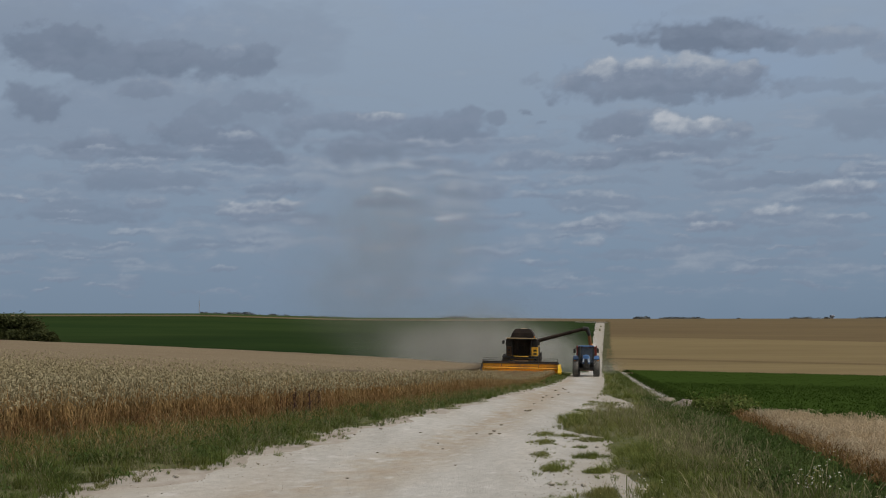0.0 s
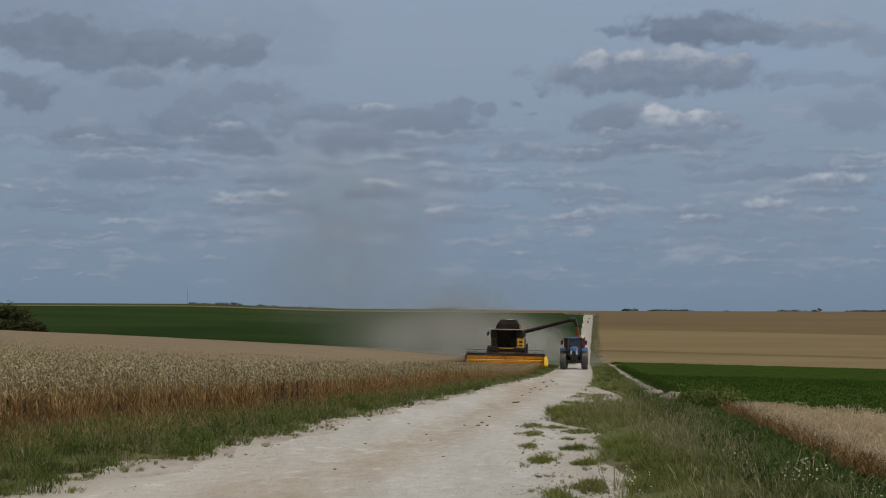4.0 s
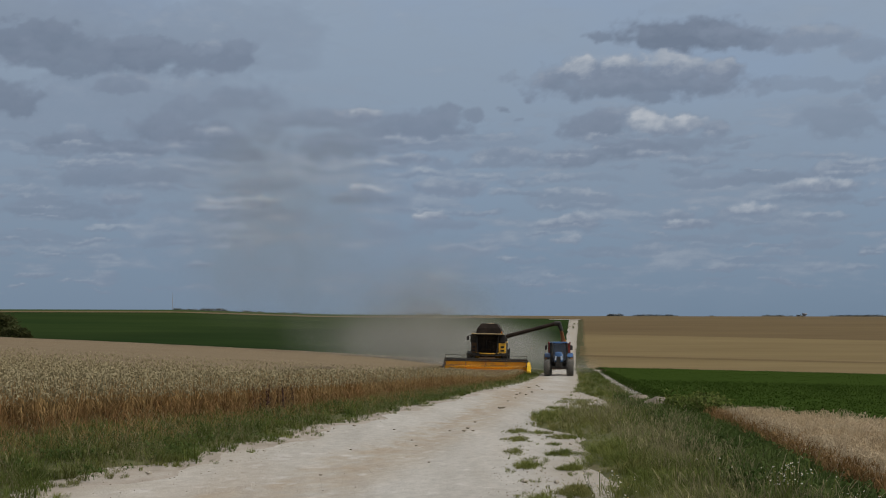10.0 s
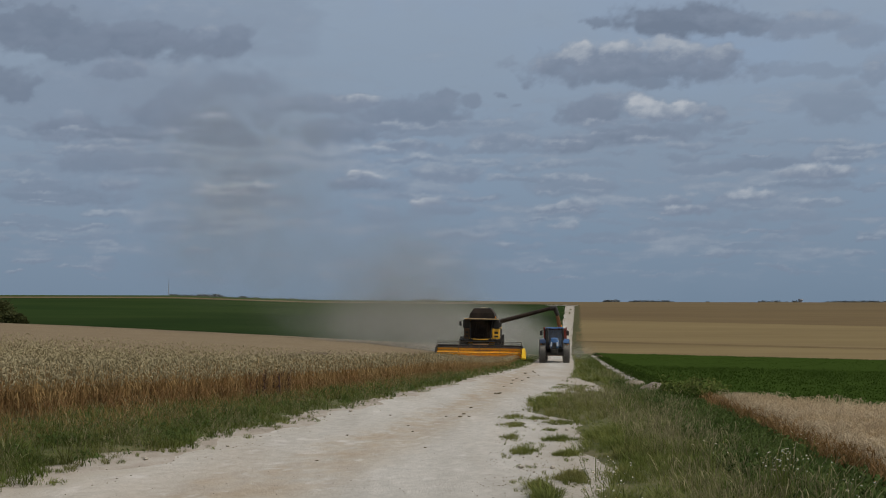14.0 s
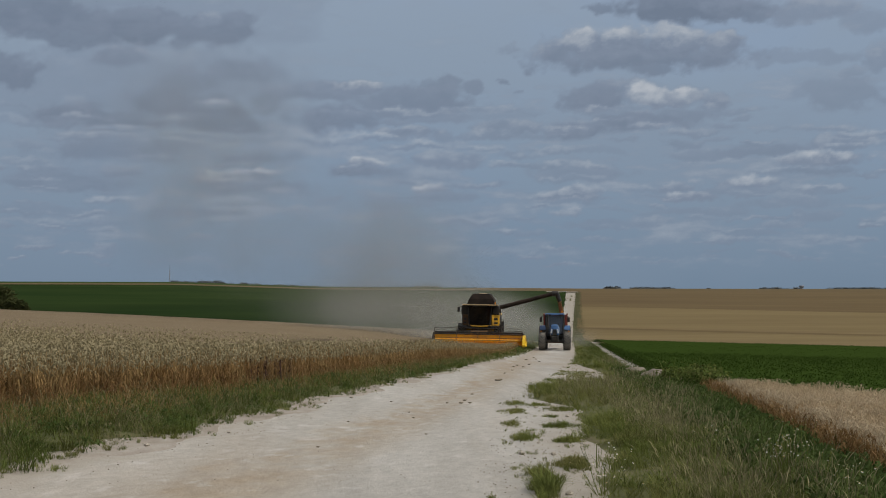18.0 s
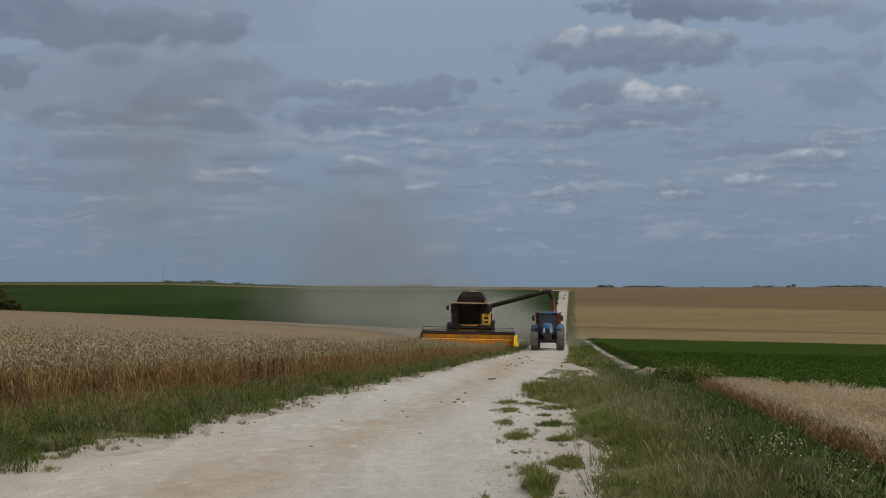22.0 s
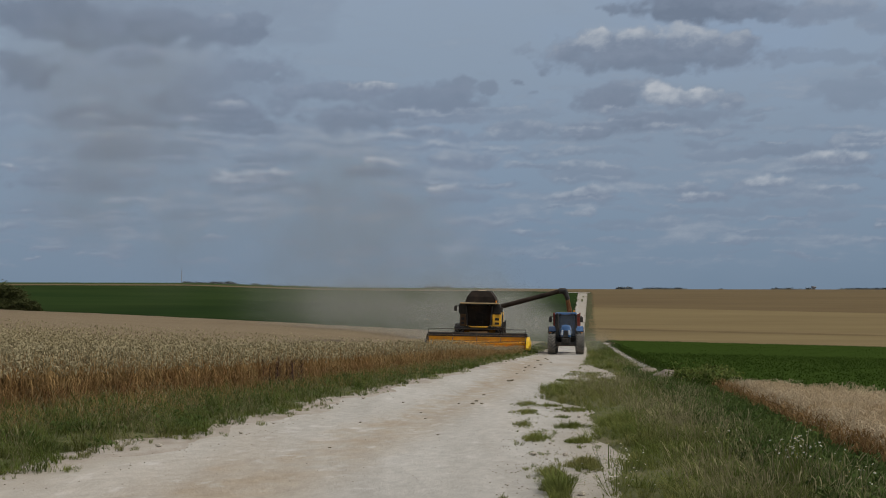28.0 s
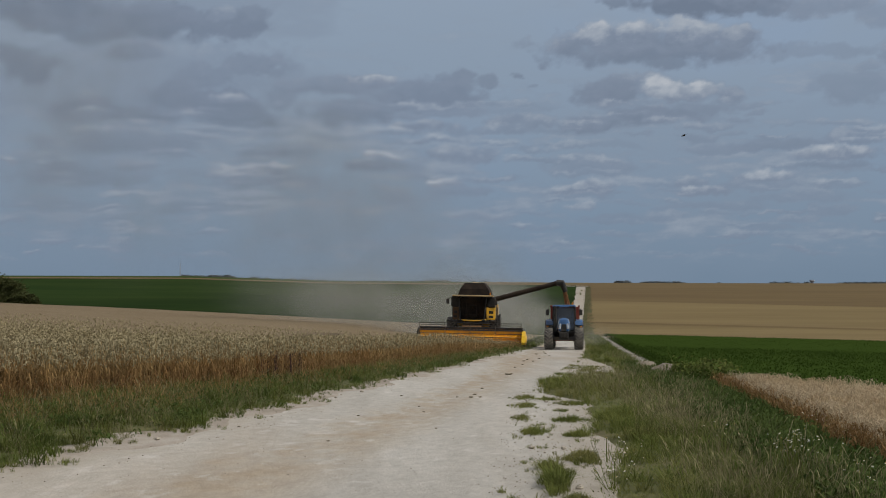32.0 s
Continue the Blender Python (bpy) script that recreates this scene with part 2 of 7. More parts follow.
M_BLUE = material("blue_paint", (0.030, 0.085, 0.20), (0.044, 0.12, 0.27), 3, 0.18, 0.03, stain=(0.16, 0.20, 0.26), stain_scale=1.4, stain_amount=0.5, spec=0.5, coat=0.8)
M_RED = material("red_paint", (0.18, 0.026, 0.016), (0.25, 0.038, 0.022), 2.5, 0.5, 0.05, stain=(0.32, 0.16, 0.1), stain_scale=1.3, stain_amount=0.5)
M_CREAM = material("faded_roof_edge", (0.55, 0.38, 0.17), (0.66, 0.5, 0.28), 4, 0.6, stain=(0.4, 0.3, 0.18), stain_scale=2)
M_ORANGE = material("orange_sheet", (0.80, 0.36, 0.010), (0.90, 0.46, 0.014), 3, 0.45, 0.05, stain=(0.42, 0.20, 0.05), stain_scale=1.2, stain_amount=0.5, spec=0.5)
# brown for the left cab shield and the dusty feeder house
M_BROWN = material("brown_paint", (0.10, 0.052, 0.02), (0.17, 0.09, 0.035), 2.5, 0.6, 0.05, stain=(0.06, 0.035, 0.02), stain_scale=1.6, stain_amount=0.6)
M_BRIGHT = material("bright_yellow", (0.78, 0.47, 0.012), (0.86, 0.54, 0.02), 3, 0.4, spec=0.5)
M_FLAP = material("dark_flaps", (0.018, 0.013, 0.010), (0.036, 0.026, 0.019), 4, 0.8, 0.1, stain=(0.065, 0.045, 0.03), stain_scale=1.5, stain_amount=0.5, spec=0.15)
M_BLACK = material("black_plastic", (0.018, 0.017, 0.016), (0.035, 0.033, 0.03), 5, 0.6, 0.1, stain=(0.10, 0.085, 0.065), stain_scale=1.7, stain_amount=0.5)
M_STEEL = material("dark_steel", (0.05, 0.047, 0.043), (0.09, 0.083, 0.075), 6, 0.5, 0.1, metal=0.4, stain=(0.16, 0.12, 0.08), stain_scale=2.0, stain_amount=0.5)
M_TYRE = material("tyre_rubber", (0.022, 0.021, 0.020), (0.045, 0.042, 0.038), 6, 0.9, 0.2, stain=(0.21, 0.185, 0.15), stain_scale=2.5, stain_amount=0.8)
M_TREAD = material("dusty_lugs", (0.17, 0.158, 0.138), (0.28, 0.26, 0.225), 7, 0.95, 0.2, stain=(0.26, 0.23, 0.185), stain_scale=2.0)
M_RIM = material("grey_rim", (0.32, 0.31, 0.29), (0.45, 0.44, 0.41), 5, 0.5, 0.05, stain=(0.25, 0.2, 0.15), stain_scale=2)
# the brown blotches are reflections put into the glass colour
M_GLASS = material("brown_reflection_glass", (0.012, 0.013, 0.016), (0.03, 0.026, 0.024), 1.2, 0.12, spec=0.35, stain=(0.075, 0.048, 0.028), stain_scale=0.9, stain_amount=0.8)


def see_through(m, part_clear, tint):
    """Turns a dark glossy surface into tinted glass that shows what is behind it."""
    n, l = m.node_tree.nodes, m.node_tree.links
    clear, mix = n.new("ShaderNodeBsdfTransparent"), n.new("ShaderNodeMixShader")
    clear.inputs["Color"].default_value = (*tint, 1)
    mix.inputs[0].default_value = part_clear
    l.new(n["Principled BSDF"].outputs[0], mix.inputs[1])
    l.new(clear.outputs[0], mix.inputs[2])
    l.new(mix.outputs[0], n["Material Output"].inputs["Surface"])


see_through(M_GLASS, 0.35, (0.62, 0.55, 0.48))
# blue-grey base: the sky's reflection is put into the glass colour, under real dust
M_CLEAR = material("sky_sheen_glass", (0.085, 0.10, 0.125), (0.14, 0.158, 0.185), 3, 0.06, spec=0.6, stain=(0.17, 0.17, 0.165), stain_scale=2.5)
see_through(M_CLEAR, 0.4, (0.8, 0.82, 0.84))
M_LENS = material("lamp_lens", (0.38, 0.41, 0.45), (0.55, 0.58, 0.62), 9, 0.15, spec=0.7)
M_AMBER = material("amber_lens", (0.7, 0.22, 0.02), (0.8, 0.3, 0.04), 9, 0.25, spec=0.6)
M_GRAIN = material("grain", (0.22, 0.10, 0.042), (0.36, 0.18, 0.08), 9, 0.85, island=0.3)
M_DROP = material("dried_mud", (0.15, 0.125, 0.08), (0.26, 0.22, 0.15), 6, 0.95, 0.5)
M_BIRD = material("dark_feathers", (0.02, 0.018, 0.016), (0.05, 0.045, 0.04), 20, 0.7)
M_MAST = material("galvanised_mast", (0.3, 0.31, 0.33), (0.4, 0.41, 0.43), 1, 0.6, metal=0.3)
M_CONCRETE = material("far_concrete", (0.22, 0.24, 0.28), (0.28, 0.30, 0.34), 0.3, 0.9)


def dust_material(name, tone, amount):
    """Thin dust: see-through, thickest at the heart of each puff, wispy towards its rim."""
    m = bpy.data.materials.new(name)
    m.use_nodes = True
    n, l = m.node_tree.nodes, m.node_tree.links
    n.remove(n["Principled BSDF"])
    at = n.new("ShaderNodeTexCoord")
    sep = n.new("ShaderNodeSeparateXYZ")
    l.new(at.outputs["Object"], sep.inputs[0])
    flat = n.new("ShaderNodeCombineXYZ")
    l.new(sep.outputs[0], flat.inputs[0])
    l.new(sep.outputs[2], flat.inputs[2])
    size = n.new("ShaderNodeVectorMath")
    size.operation = "LENGTH"
    l.new(flat.outputs[0], size.inputs[0])
    fall = n.new("ShaderNodeMapRange")
    fall.interpolation_type = "SMOOTHSTEP"
    fall.inputs[1].default_value, fall.inputs[2].default_value = 0.0, 0.98
    fall.inputs[3].default_value, fall.inputs[4].default_value = 1.0, 0.0
    l.new(size.outputs["Value"], fall.inputs[0])
    info = n.new("ShaderNodeObjectInfo")
    tx = n.new("ShaderNodeTexNoise")
    tx.noise_dimensions = "4D"
    tx.inputs["Scale"].default_value, tx.inputs["Detail"].default_value = 1.6, 4
    l.new(flat.outputs[0], tx.inputs["Vector"])
    k = n.new("ShaderNodeMath")
    k.operation, k.inputs[1].default_value = "MULTIPLY", 40
    l.new(info.outputs["Random"], k.inputs[0])
    l.new(k.outputs[0], tx.inputs["W"])
    wisp = n.new("ShaderNodeMapRange")
    wisp.inputs[1].default_value, wisp.inputs[2].default_value = 0.35, 0.65
    wisp.inputs[3].default_value, wisp.inputs[4].default_value = 0.15 * amount, amount
    l.new(tx.outputs["Fac"], wisp.inputs[0])
    a = n.new("ShaderNodeMath")
    a.operation = "MULTIPLY"
    l.new(fall.outputs[0], a.inputs[0])
    l.new(wisp.outputs[0], a.inputs[1])
    clear, solid = n.new("ShaderNodeBsdfTransparent"), n.new("ShaderNodeBsdfDiffuse")
    solid.inputs["Color"].default_value = (*tone, 1)
    even = n.new("ShaderNodeCombineXYZ")
    even.inputs[2].default_value = 1.0
    l.new(even.outputs[0], solid.inputs["Normal"])
    mix = n.new("ShaderNodeMixShader")
    l.new(a.outputs[0], mix.inputs[0])
    l.new(clear.outputs[0], mix.inputs[1])
    l.new(solid.outputs[0], mix.inputs[2])
    l.new(mix.outputs[0], n["Material Output"].inputs["Surface"])
    return m


M_DUST = dust_material("field_dust", (0.31, 0.305, 0.275), 0.205)
M_DUST_THIN = dust_material("thin_dust", (0.31, 0.305, 0.275), 0.16)
M_HAZE = dust_material("drifting_haze", (0.255, 0.245, 0.21), 0.11)

# ---- helpers of shape ----
def mesh_of(name, verts, faces, mats, index=None, smooth=False):
    """A mesh from arrays of vertices and of faces with the same number of corners each."""
    me = bpy.data.meshes.new(name)
    faces = np.asarray(faces, np.int32)
    k = faces.shape[1]
    me.vertices.add(len(verts))
    me.vertices.foreach_set("co", np.asarray(verts, np.float32).ravel())
    me.loops.add(faces.size)
    me.loops.foreach_set("vertex_index", faces.ravel())
    me.polygons.add(len(faces))
    me.polygons.foreach_set("loop_start", np.arange(0, faces.size, k, dtype=np.int32))
    me.polygons.foreach_set("loop_total", np.full(len(faces), k, np.int32))
    for m in mats:
        me.materials.append(m)
    if index is not None:
        me.polygons.foreach_set("material_index", np.asarray(index, np.int32))
    me.polygons.foreach_set("use_smooth", np.full(len(faces), smooth, bool))
    me.update(calc_edges=True)
    return me


def part(name, bm, mat, parent=None, label="", at=None):
    """Links a bmesh as one mesh object under a thing or a part."""
    me = bpy.data.meshes.new(name)
    bm.to_mesh(me)
    bm.free()
    me.materials.append(mat)
    ob = new(name, me)
    ob.parent = parent
    if at is not None:
        ob.matrix_basis = at
    if label:
        ob["label"] = label
    return ob


def box(bm, cx, cy, cz, sx, sy, sz, bevel=0.0, top=(1, 1), shift=(0, 0), turn=None):
    """A block by its middle and size; top: how much narrower its upper face is, shift: how far that face is moved."""
    r = bmesh.ops.create_cube(bm, size=1)
    vs = r["verts"]
    for v in vs:
        up = v.co.z > 0
        v.co.x *= sx * (top[0] if up else 1)
        v.co.y *= sy * (top[1] if up else 1)
        v.co.z *= sz
        if up:
            v.co.x += shift[0]
            v.co.y += shift[1]
    if bevel:
        es = list({e for v in vs for e in v.link_edges})
        b = bmesh.ops.bevel(bm, geom=es, offset=bevel, segments=2, affect="EDGES", profile=0.6)
        vs = list({v for f in b["faces"] for v in f.verts} | {v for v in vs if v.is_valid})
    m = Matrix.Translation((cx, cy, cz)) @ (turn or Matrix.Identity(4))
    for v in vs:
        v.co = m @ v.co
    return bm


def tube(bm, a, b, r, r2=None, n=12):
    """A round bar from a to b."""
    a, b = Vector(a), Vector(b)
    d = b - a
    m = Matrix.Translation((a + b) / 2) @ d.to_track_quat("Z", "Y").to_matrix().to_4x4()
    bmesh.ops.create_cone(bm, cap_ends=True, segments=n, radius1=r, radius2=r if r2 is None else r2, depth=d.length, matrix=m)
    return bm


def empty(name):
    ob = new(name)
    ob.empty_display_size = 0.2
    return ob


def bmnew():
    return bmesh.new()


# ---- the lie of the land ----
LINE = 0.0975
PY = np.array([-120, -60, 0, 18, 50, 80, 106, 149, 200, 250, 320, 380, 440, 500, 560, 640, 800, 1200, 1800, 3000, 4600.0])
PZ = np.array([2.4, 1.4, 0, -0.49, -1.37, -2.2, -2.96, -4.01, -5.4, -8.2, -12.1, -13.6, -11.6, -8.0, -4.5, -0.5, -0.1, 0.7, -4, -14, -30.0])
SLOPE = np.gradient(PZ, PY)


def profile(y):
    y = np.clip(y, PY[0], PY[-1])
    i = np.clip(np.searchsorted(PY, y) - 1, 0, len(PY) - 2)
    h = PY[i + 1] - PY[i]
    s = (y - PY[i]) / h
    return ((2 * s**3 - 3 * s**2 + 1) * PZ[i] + (s**3 - 2 * s**2 + s) * h * SLOPE[i]
            + (-2 * s**3 + 3 * s**2) * PZ[i + 1] + (s**3 - s**2) * h * SLOPE[i + 1])


def smooth(a, b, v):
    s = np.clip((v - a) / (b - a), 0, 1)
    return s * s * (3 - 2 * s)


def land(x, y):
    """Height of the ground."""
    x, y = np.asarray(x, float), np.asarray(y, float)
    u = x - LINE * y + 1.2
    left, right = np.maximum(-u - 1.5, 0), np.maximum(u - 1.5, 0)
    side = 0.055 * 110 * np.tanh(left / 110) - 0.022 * 120 * np.tanh(right / 120) - 0.0035 * np.maximum(right - 11, 0)
    z = profile(y) + side * (1 - smooth(235, 420, y)) * smooth(-20, 12, y)
    bear = np.degrees(np.arctan2(x, np.maximum(y, 1)))
    rise = np.interp(bear, [-40, -8.5, -3.5, 2, 6, 40], [12, 9.5, 1.5, 0, -1.5, -3])
    return z + rise / 2800 * y * smooth(420, 660, y)


def pace(y0, y1):
    """Steps along the track that grow with distance."""
    ys = [y0]
    while ys[-1] < y1:
        ys.append(ys[-1] + max(0.45, 0.022 * abs(ys[-1])))
    ys[-1] = y1
    return np.array(ys)


def rough(x, y, size, seed=0):
    """Uneven ground between -1 and 1."""
    return np.array([noise.fractal(Vector((a / size + seed, b / size, seed * 1.7)), 0.9, 2.1, 4) for a, b in zip(np.ravel(x), np.ravel(y))]).reshape(np.shape(x))


def sheet(name, left, right, y0, y1, n, lift, mat, uneven=0.0, grain=1.0, bend=1.0, seed=0, skirt=False, tuck=(0, 0), skew=0.0):
    """A sheet of ground between two lines beside the track (functions of y), raised by lift."""
    ys = pace(y0, y1)
    s = np.linspace(0, 1, n + 1) ** bend
    L, R = np.array([left(y) for y in ys]), np.array([right(y) for y in ys])
    u = L[:, None] + (R - L)[:, None] * s[None]
    Y = ys[:, None] + skew * u
    X = u + LINE * Y
    lift = lift(u, Y) if callable(lift) else np.full(Y.shape, lift)
    Z = land(X, Y) + lift
    if uneven:
        Z = Z + uneven * rough(X, Y, grain, seed)
    Z[:, 0] -= tuck[0]
    Z[:, -1] -= tuck[1]
    v = np.stack([X, Y, Z], -1)
    m, k = len(ys), n + 1
    a = (np.arange(m - 1)[:, None] * k + np.arange(n)[None]).ravel()
    f = np.stack([a, a + 1, a + 1 + k, a + k], 1)
    v = v.reshape(-1, 3)
    if skirt:
        rim = [np.arange(m) * k + n, np.arange(k)]
        for line in rim:
            low = v[line].copy()
            low[:, 2] -= lift.ravel()[line] + 0.05
            j = len(v) + np.arange(len(line))
            v = np.vstack([v, low])
            f = np.vstack([f, np.stack([line[:-1], line[1:], j[1:], j[:-1]], 1)])
    return new(name, mesh_of(name, v, f, [mat], smooth=True))


def along(*pairs):
    ys, vs = zip(*pairs)
    return lambda y: float(np.interp(y, ys, vs))


track_left = along((10.4, -5.9), (19.2, -5.35), (25.4, -5.1), (35.1, -4.95), (52.7, -4.45), (81.3, -3.5), (107.8, -2.8), (149, -2.45), (400, -2.10), (520, -0.9), (640, 0.3))
track_right = along((10.4, 0.13), (14.2, -0.39), (24.2, -0.64), (31.5, -0.94), (37, -1.0), (43, -1.1), (48, -0.75), (54, -0.45), (68.4, 0.06), (107.8, 0.51), (200, 0.70), (400, 1.1), (520, 2.2), (640, 3.5))
bare_width = along((8, 0.3), (11, 0.3), (14, 0.62), (17, 0.74), (20, 0.92), (25, 0.86), (31.5, 1.05), (34, 0.6), (37, 0.05), (46, 0.05), (49.5, 1.4), (55, 1.9), (63, 1.2), (76, 0.0), (650, 0.0))


def left_rim(y):
    """Where the turf on the wheat side ends, in and out along the track."""
    return track_left(y) - 0.22 + 0.16 * math.sin(0.9 * y) + 0.12 * math.sin(2.3 * y + 1) + 0.08 * math.sin(5.1 * y)


def bare_right(y):
    """Width of the bare chalk along the track, with a wavy edge."""
    return max(0.0, bare_width(y) + (0.08 * math.sin(0.43 * y) + 0.09 * math.sin(0.97 * y + 1) + 0.05 * math.sin(2.9 * y)) * (1 - float(smooth(60, 76, y))) * min(1.0, bare_width(y) + 0.25))


wheat_edge = along((10.4, -10.6), (19.2, -9.3), (25.4, -8.4), (31.5, -7.7), (37.5, -7.1), (55.0, -6.23), (82.4, -5.06), (107.8, -4.20), (149, -3.55), (230, -3.50))
crop_edge = along((10.4, 3.85), (19.2, 3.5), (26, 3.58), (40, 3.7), (50, 3.25), (112.7, 3.5), (230, 3.40))


def flat(v):
    return lambda y: v


def fray(y, k):
    """Ragged edge of the far track and its verge."""
    return 0.0 if y < 380 else 0.16 * math.sin(2.3 * y + k) + 0.14 * math.sin(0.71 * y + 2 * k)


# ground: one sheet to the horizon
gx = np.unique(np.round(np.concatenate([np.sinh(np.linspace(-7.0, 7.0, 121)) * 5.2]), 2))
gy = np.concatenate([np.linspace(-120, -5, 14), pace(0, 4600)])
GX, GY = np.meshgrid(gx, gy)
GXX = GX + LINE * np.minimum(GY, 900)
gv = np.stack([GXX, GY, land(GXX, GY) - 0.06], -1).reshape(-1, 3)
gi = (np.arange(len(gy) - 1)[:, None] * len(gx) + np.arange(len(gx) - 1)[None]).ravel()
ground = new("ground", mesh_of("ground", gv, np.stack([gi, gi + 1, gi + 1 + len(gx), gi + len(gx)], 1), [M_SOIL], smooth=True))
tagged(ground, "dry pale earth under fields, rolling to the horizon", "ground", kind="structure")

tagged(sheet("road", lambda y: track_left(y) - 0.5 + fray(y, 1), lambda y: track_right(y) + 0.3 + fray(y, 2), -25, 640, 30, -0.012, M_CHALK, 0.014, 0.8), "unsealed white chalk farm track with worn wheel ruts", "farm track", kind="structure")
tagged(sheet("road_crossing", flat(-8.5), flat(4.6), 640, 645, 10, 0.22, M_CHALK), "pale chalk crossroad on the far rise", "farm track", kind="structure")
tagged(sheet("verge_left", lambda y: wheat_edge(y) - 1.0, lambda y: left_rim(y) - 0.12, -25, 230, 14, 0.02, M_TURF, 0.014, 0.8, tuck=(0, 0.06)), "green grassy verge beside the wheat", "grass verge", kind="structure")
tagged(sheet("verge_right", lambda y: track_right(y) + bare_right(y), lambda y: crop_edge(y) + 0.3, -25, 640, 16, 0.022, M_TURF, 0.014, 0.8, tuck=(0.06, 0)), "rough grassy verge of the track", "grass verge", kind="structure")
tagged(sheet("bare_strip", lambda y: track_right(y) - 0.1 + 0.18 * math.sin(0.8 * y) + 0.1 * math.sin(2.1 * y), lambda y: track_right(y) + bare_right(y) + 0.3, -25, 78, 12, -0.006, M_CHALK, 0.014, 0.8, tuck=(0.012, 0)), "bare crumbling chalk along the track edge", "bare earth", kind="structure")
tagged(sheet("verge_edge", lambda y: left_rim(y) - 0.35, lambda y: track_left(y) + 0.12 + 0.2 * math.sin(0.7 * y) + 0.12 * math.sin(1.9 * y + 2), -25, 90, 10, -0.006, M_EDGE, 0.014, 0.8, tuck=(0, 0.012)), "crumbling brownish soil along the verge edge", "bare earth", kind="structure")
tagged(sheet("bare_margin", lambda y: crop_edge(y) - 0.75, lambda y: crop_edge(y) - 0.1, 40, 200, 4, 0.03, M_BARE, 0.03, 0.5, seed=8), "pale bare chalk margin along the potato rows", "bare earth", kind="structure")
tagged(sheet("verge_far", lambda y: track_right(y) + 0.15 + fray(y, 2), lambda y: track_right(y) + float(np.interp(y, [385, 500, 640], [3.3, 2.3, 1.5])) + 1.4 * fray(y, 3), 385, 640, 6, 0.14, M_FAR_VERGE, 0.05, 3), "green grass strip beside the far track", "grass verge", kind="structure")
tagged(sheet("track_grass", flat(0.85), flat(1.5), 578, 592, 3, 0.16, M_TURF), "grass patch along the middle of the far track", "grass strip", kind="structure")
tagged(sheet("track_grass_upper", flat(1.3), flat(2.0), 603, 611, 3, 0.16, M_TURF), "grass patch along the middle of the far track", "grass strip", kind="structure")
tagged(sheet("stubble_ground", flat(-11.6), lambda y: wheat_edge(y) - 0.3, 104, 230, 14, 0.02, M_STUBBLE_NEAR, 0.04, 0.5, seed=9), "pale stubble left by the harvester", "stubble", kind="structure")
tagged(sheet("field_far_green", flat(-420), lambda y: track_left(y) - 0.5 + fray(y, 1), 385, 655, 40, 0.12, M_FAR_GREEN, 0.1, 9), "dark green crop field across the far slope", "crop field", kind="structure")
tagged(sheet("field_strip_pale", flat(-420), flat(-14), 655, 690, 30, 0.14, M_STUBBLE_A), "thin pale stubble strip between green fields", "stubble field", kind="structure")
tagged(sheet("field_far_meadow", flat(-520), flat(-60), 690, 1250, 30, 0.14, M_FAR_LIGHT), "lighter green meadow on the skyline", "meadow", kind="structure")
tagged(sheet("field_far_plain", flat(-60), flat(420), 640, 1300, 40, 0.08, M_STUBBLE_A), "brownish harvested field on the skyline", "stubble field", kind="structure")
tagged(sheet("field_far_upper", lambda y: track_right(y) + 1.2, flat(330), 548, 760, 40, 0.12, M_STUBBLE_A, skew=-0.3), "brown harvested field on the far slope", "stubble field", kind="structure")
tagged(sheet("field_far_middle", lambda y: track_right(y) + 1.2, flat(330), 462, 548, 40, 0.14, M_STUBBLE_B, skew=-0.3), "pale straw-coloured stubble on the far slope", "stubble field", kind="structure")
tagged(sheet("field_boundary", lambda y: track_right(y) + 1.2, flat(330), 457.5, 463, 40, 0.16, M_STUBBLE_A, skew=-0.3), "darker strip between two stubble fields", "stubble field", kind="structure")
tagged(sheet("field_far_lower", lambda y: track_right(y) + 1.2, flat(330), 385, 458, 40, 0.12, M_STUBBLE_B, skew=-0.3), "pale tan stubble at the foot of the far slope", "stubble field", kind="structure")


# ---- sky ----
def value_noise(x, y, seed):
    """Smooth noise over a plane, 0 to 1."""
    g = np.random.RandomState(seed).rand(64, 64)
    xi, yi = np.floor(x).astype(int), np.floor(y).astype(int)
    fx, fy = x - xi, y - yi
    fx, fy = fx * fx * (3 - 2 * fx), fy * fy * (3 - 2 * fy)
    p = lambda a, b: g[(a % 64), (b % 64)]
    return ((p(xi, yi) * (1 - fx) + p(xi + 1, yi) * fx) * (1 - fy) + (p(xi, yi + 1) * (1 - fx) + p(xi + 1, yi + 1) * fx) * fy)


def fbm(x, y, seed, octaves=5):
    v, a, t = 0, 0.5, 0
    for o in range(octaves):
        v = v + a * value_noise(x * 2**o, y * 2**o, seed + o)
        t += a
        a *= 0.55
    return v / t


AZ, EL = np.meshgrid(np.concatenate([np.linspace(-24, -17.6, 24), np.linspace(-17.5, 18.5, 620), np.linspace(18.6, 25, 24)]), np.linspace(-1.2, 13.0, 245))
veil = fbm(AZ * 0.10 + 3, EL * 0.22, 11)
streak = 0.6 * fbm(AZ * 0.30 + 2, EL * 1.6 + 7, 23) + 0.4 * fbm(AZ * 0.9 + 2, EL * 4.2 + 7, 29)
edge = fbm(AZ * 1.0, EL * 1.7, 53, 6)
lumps = fbm(AZ * 2.3 + 4, EL * 3.4, 61, 6)
sheets = fbm(AZ * 0.17 + 9, EL * 0.5 + 2, 37)
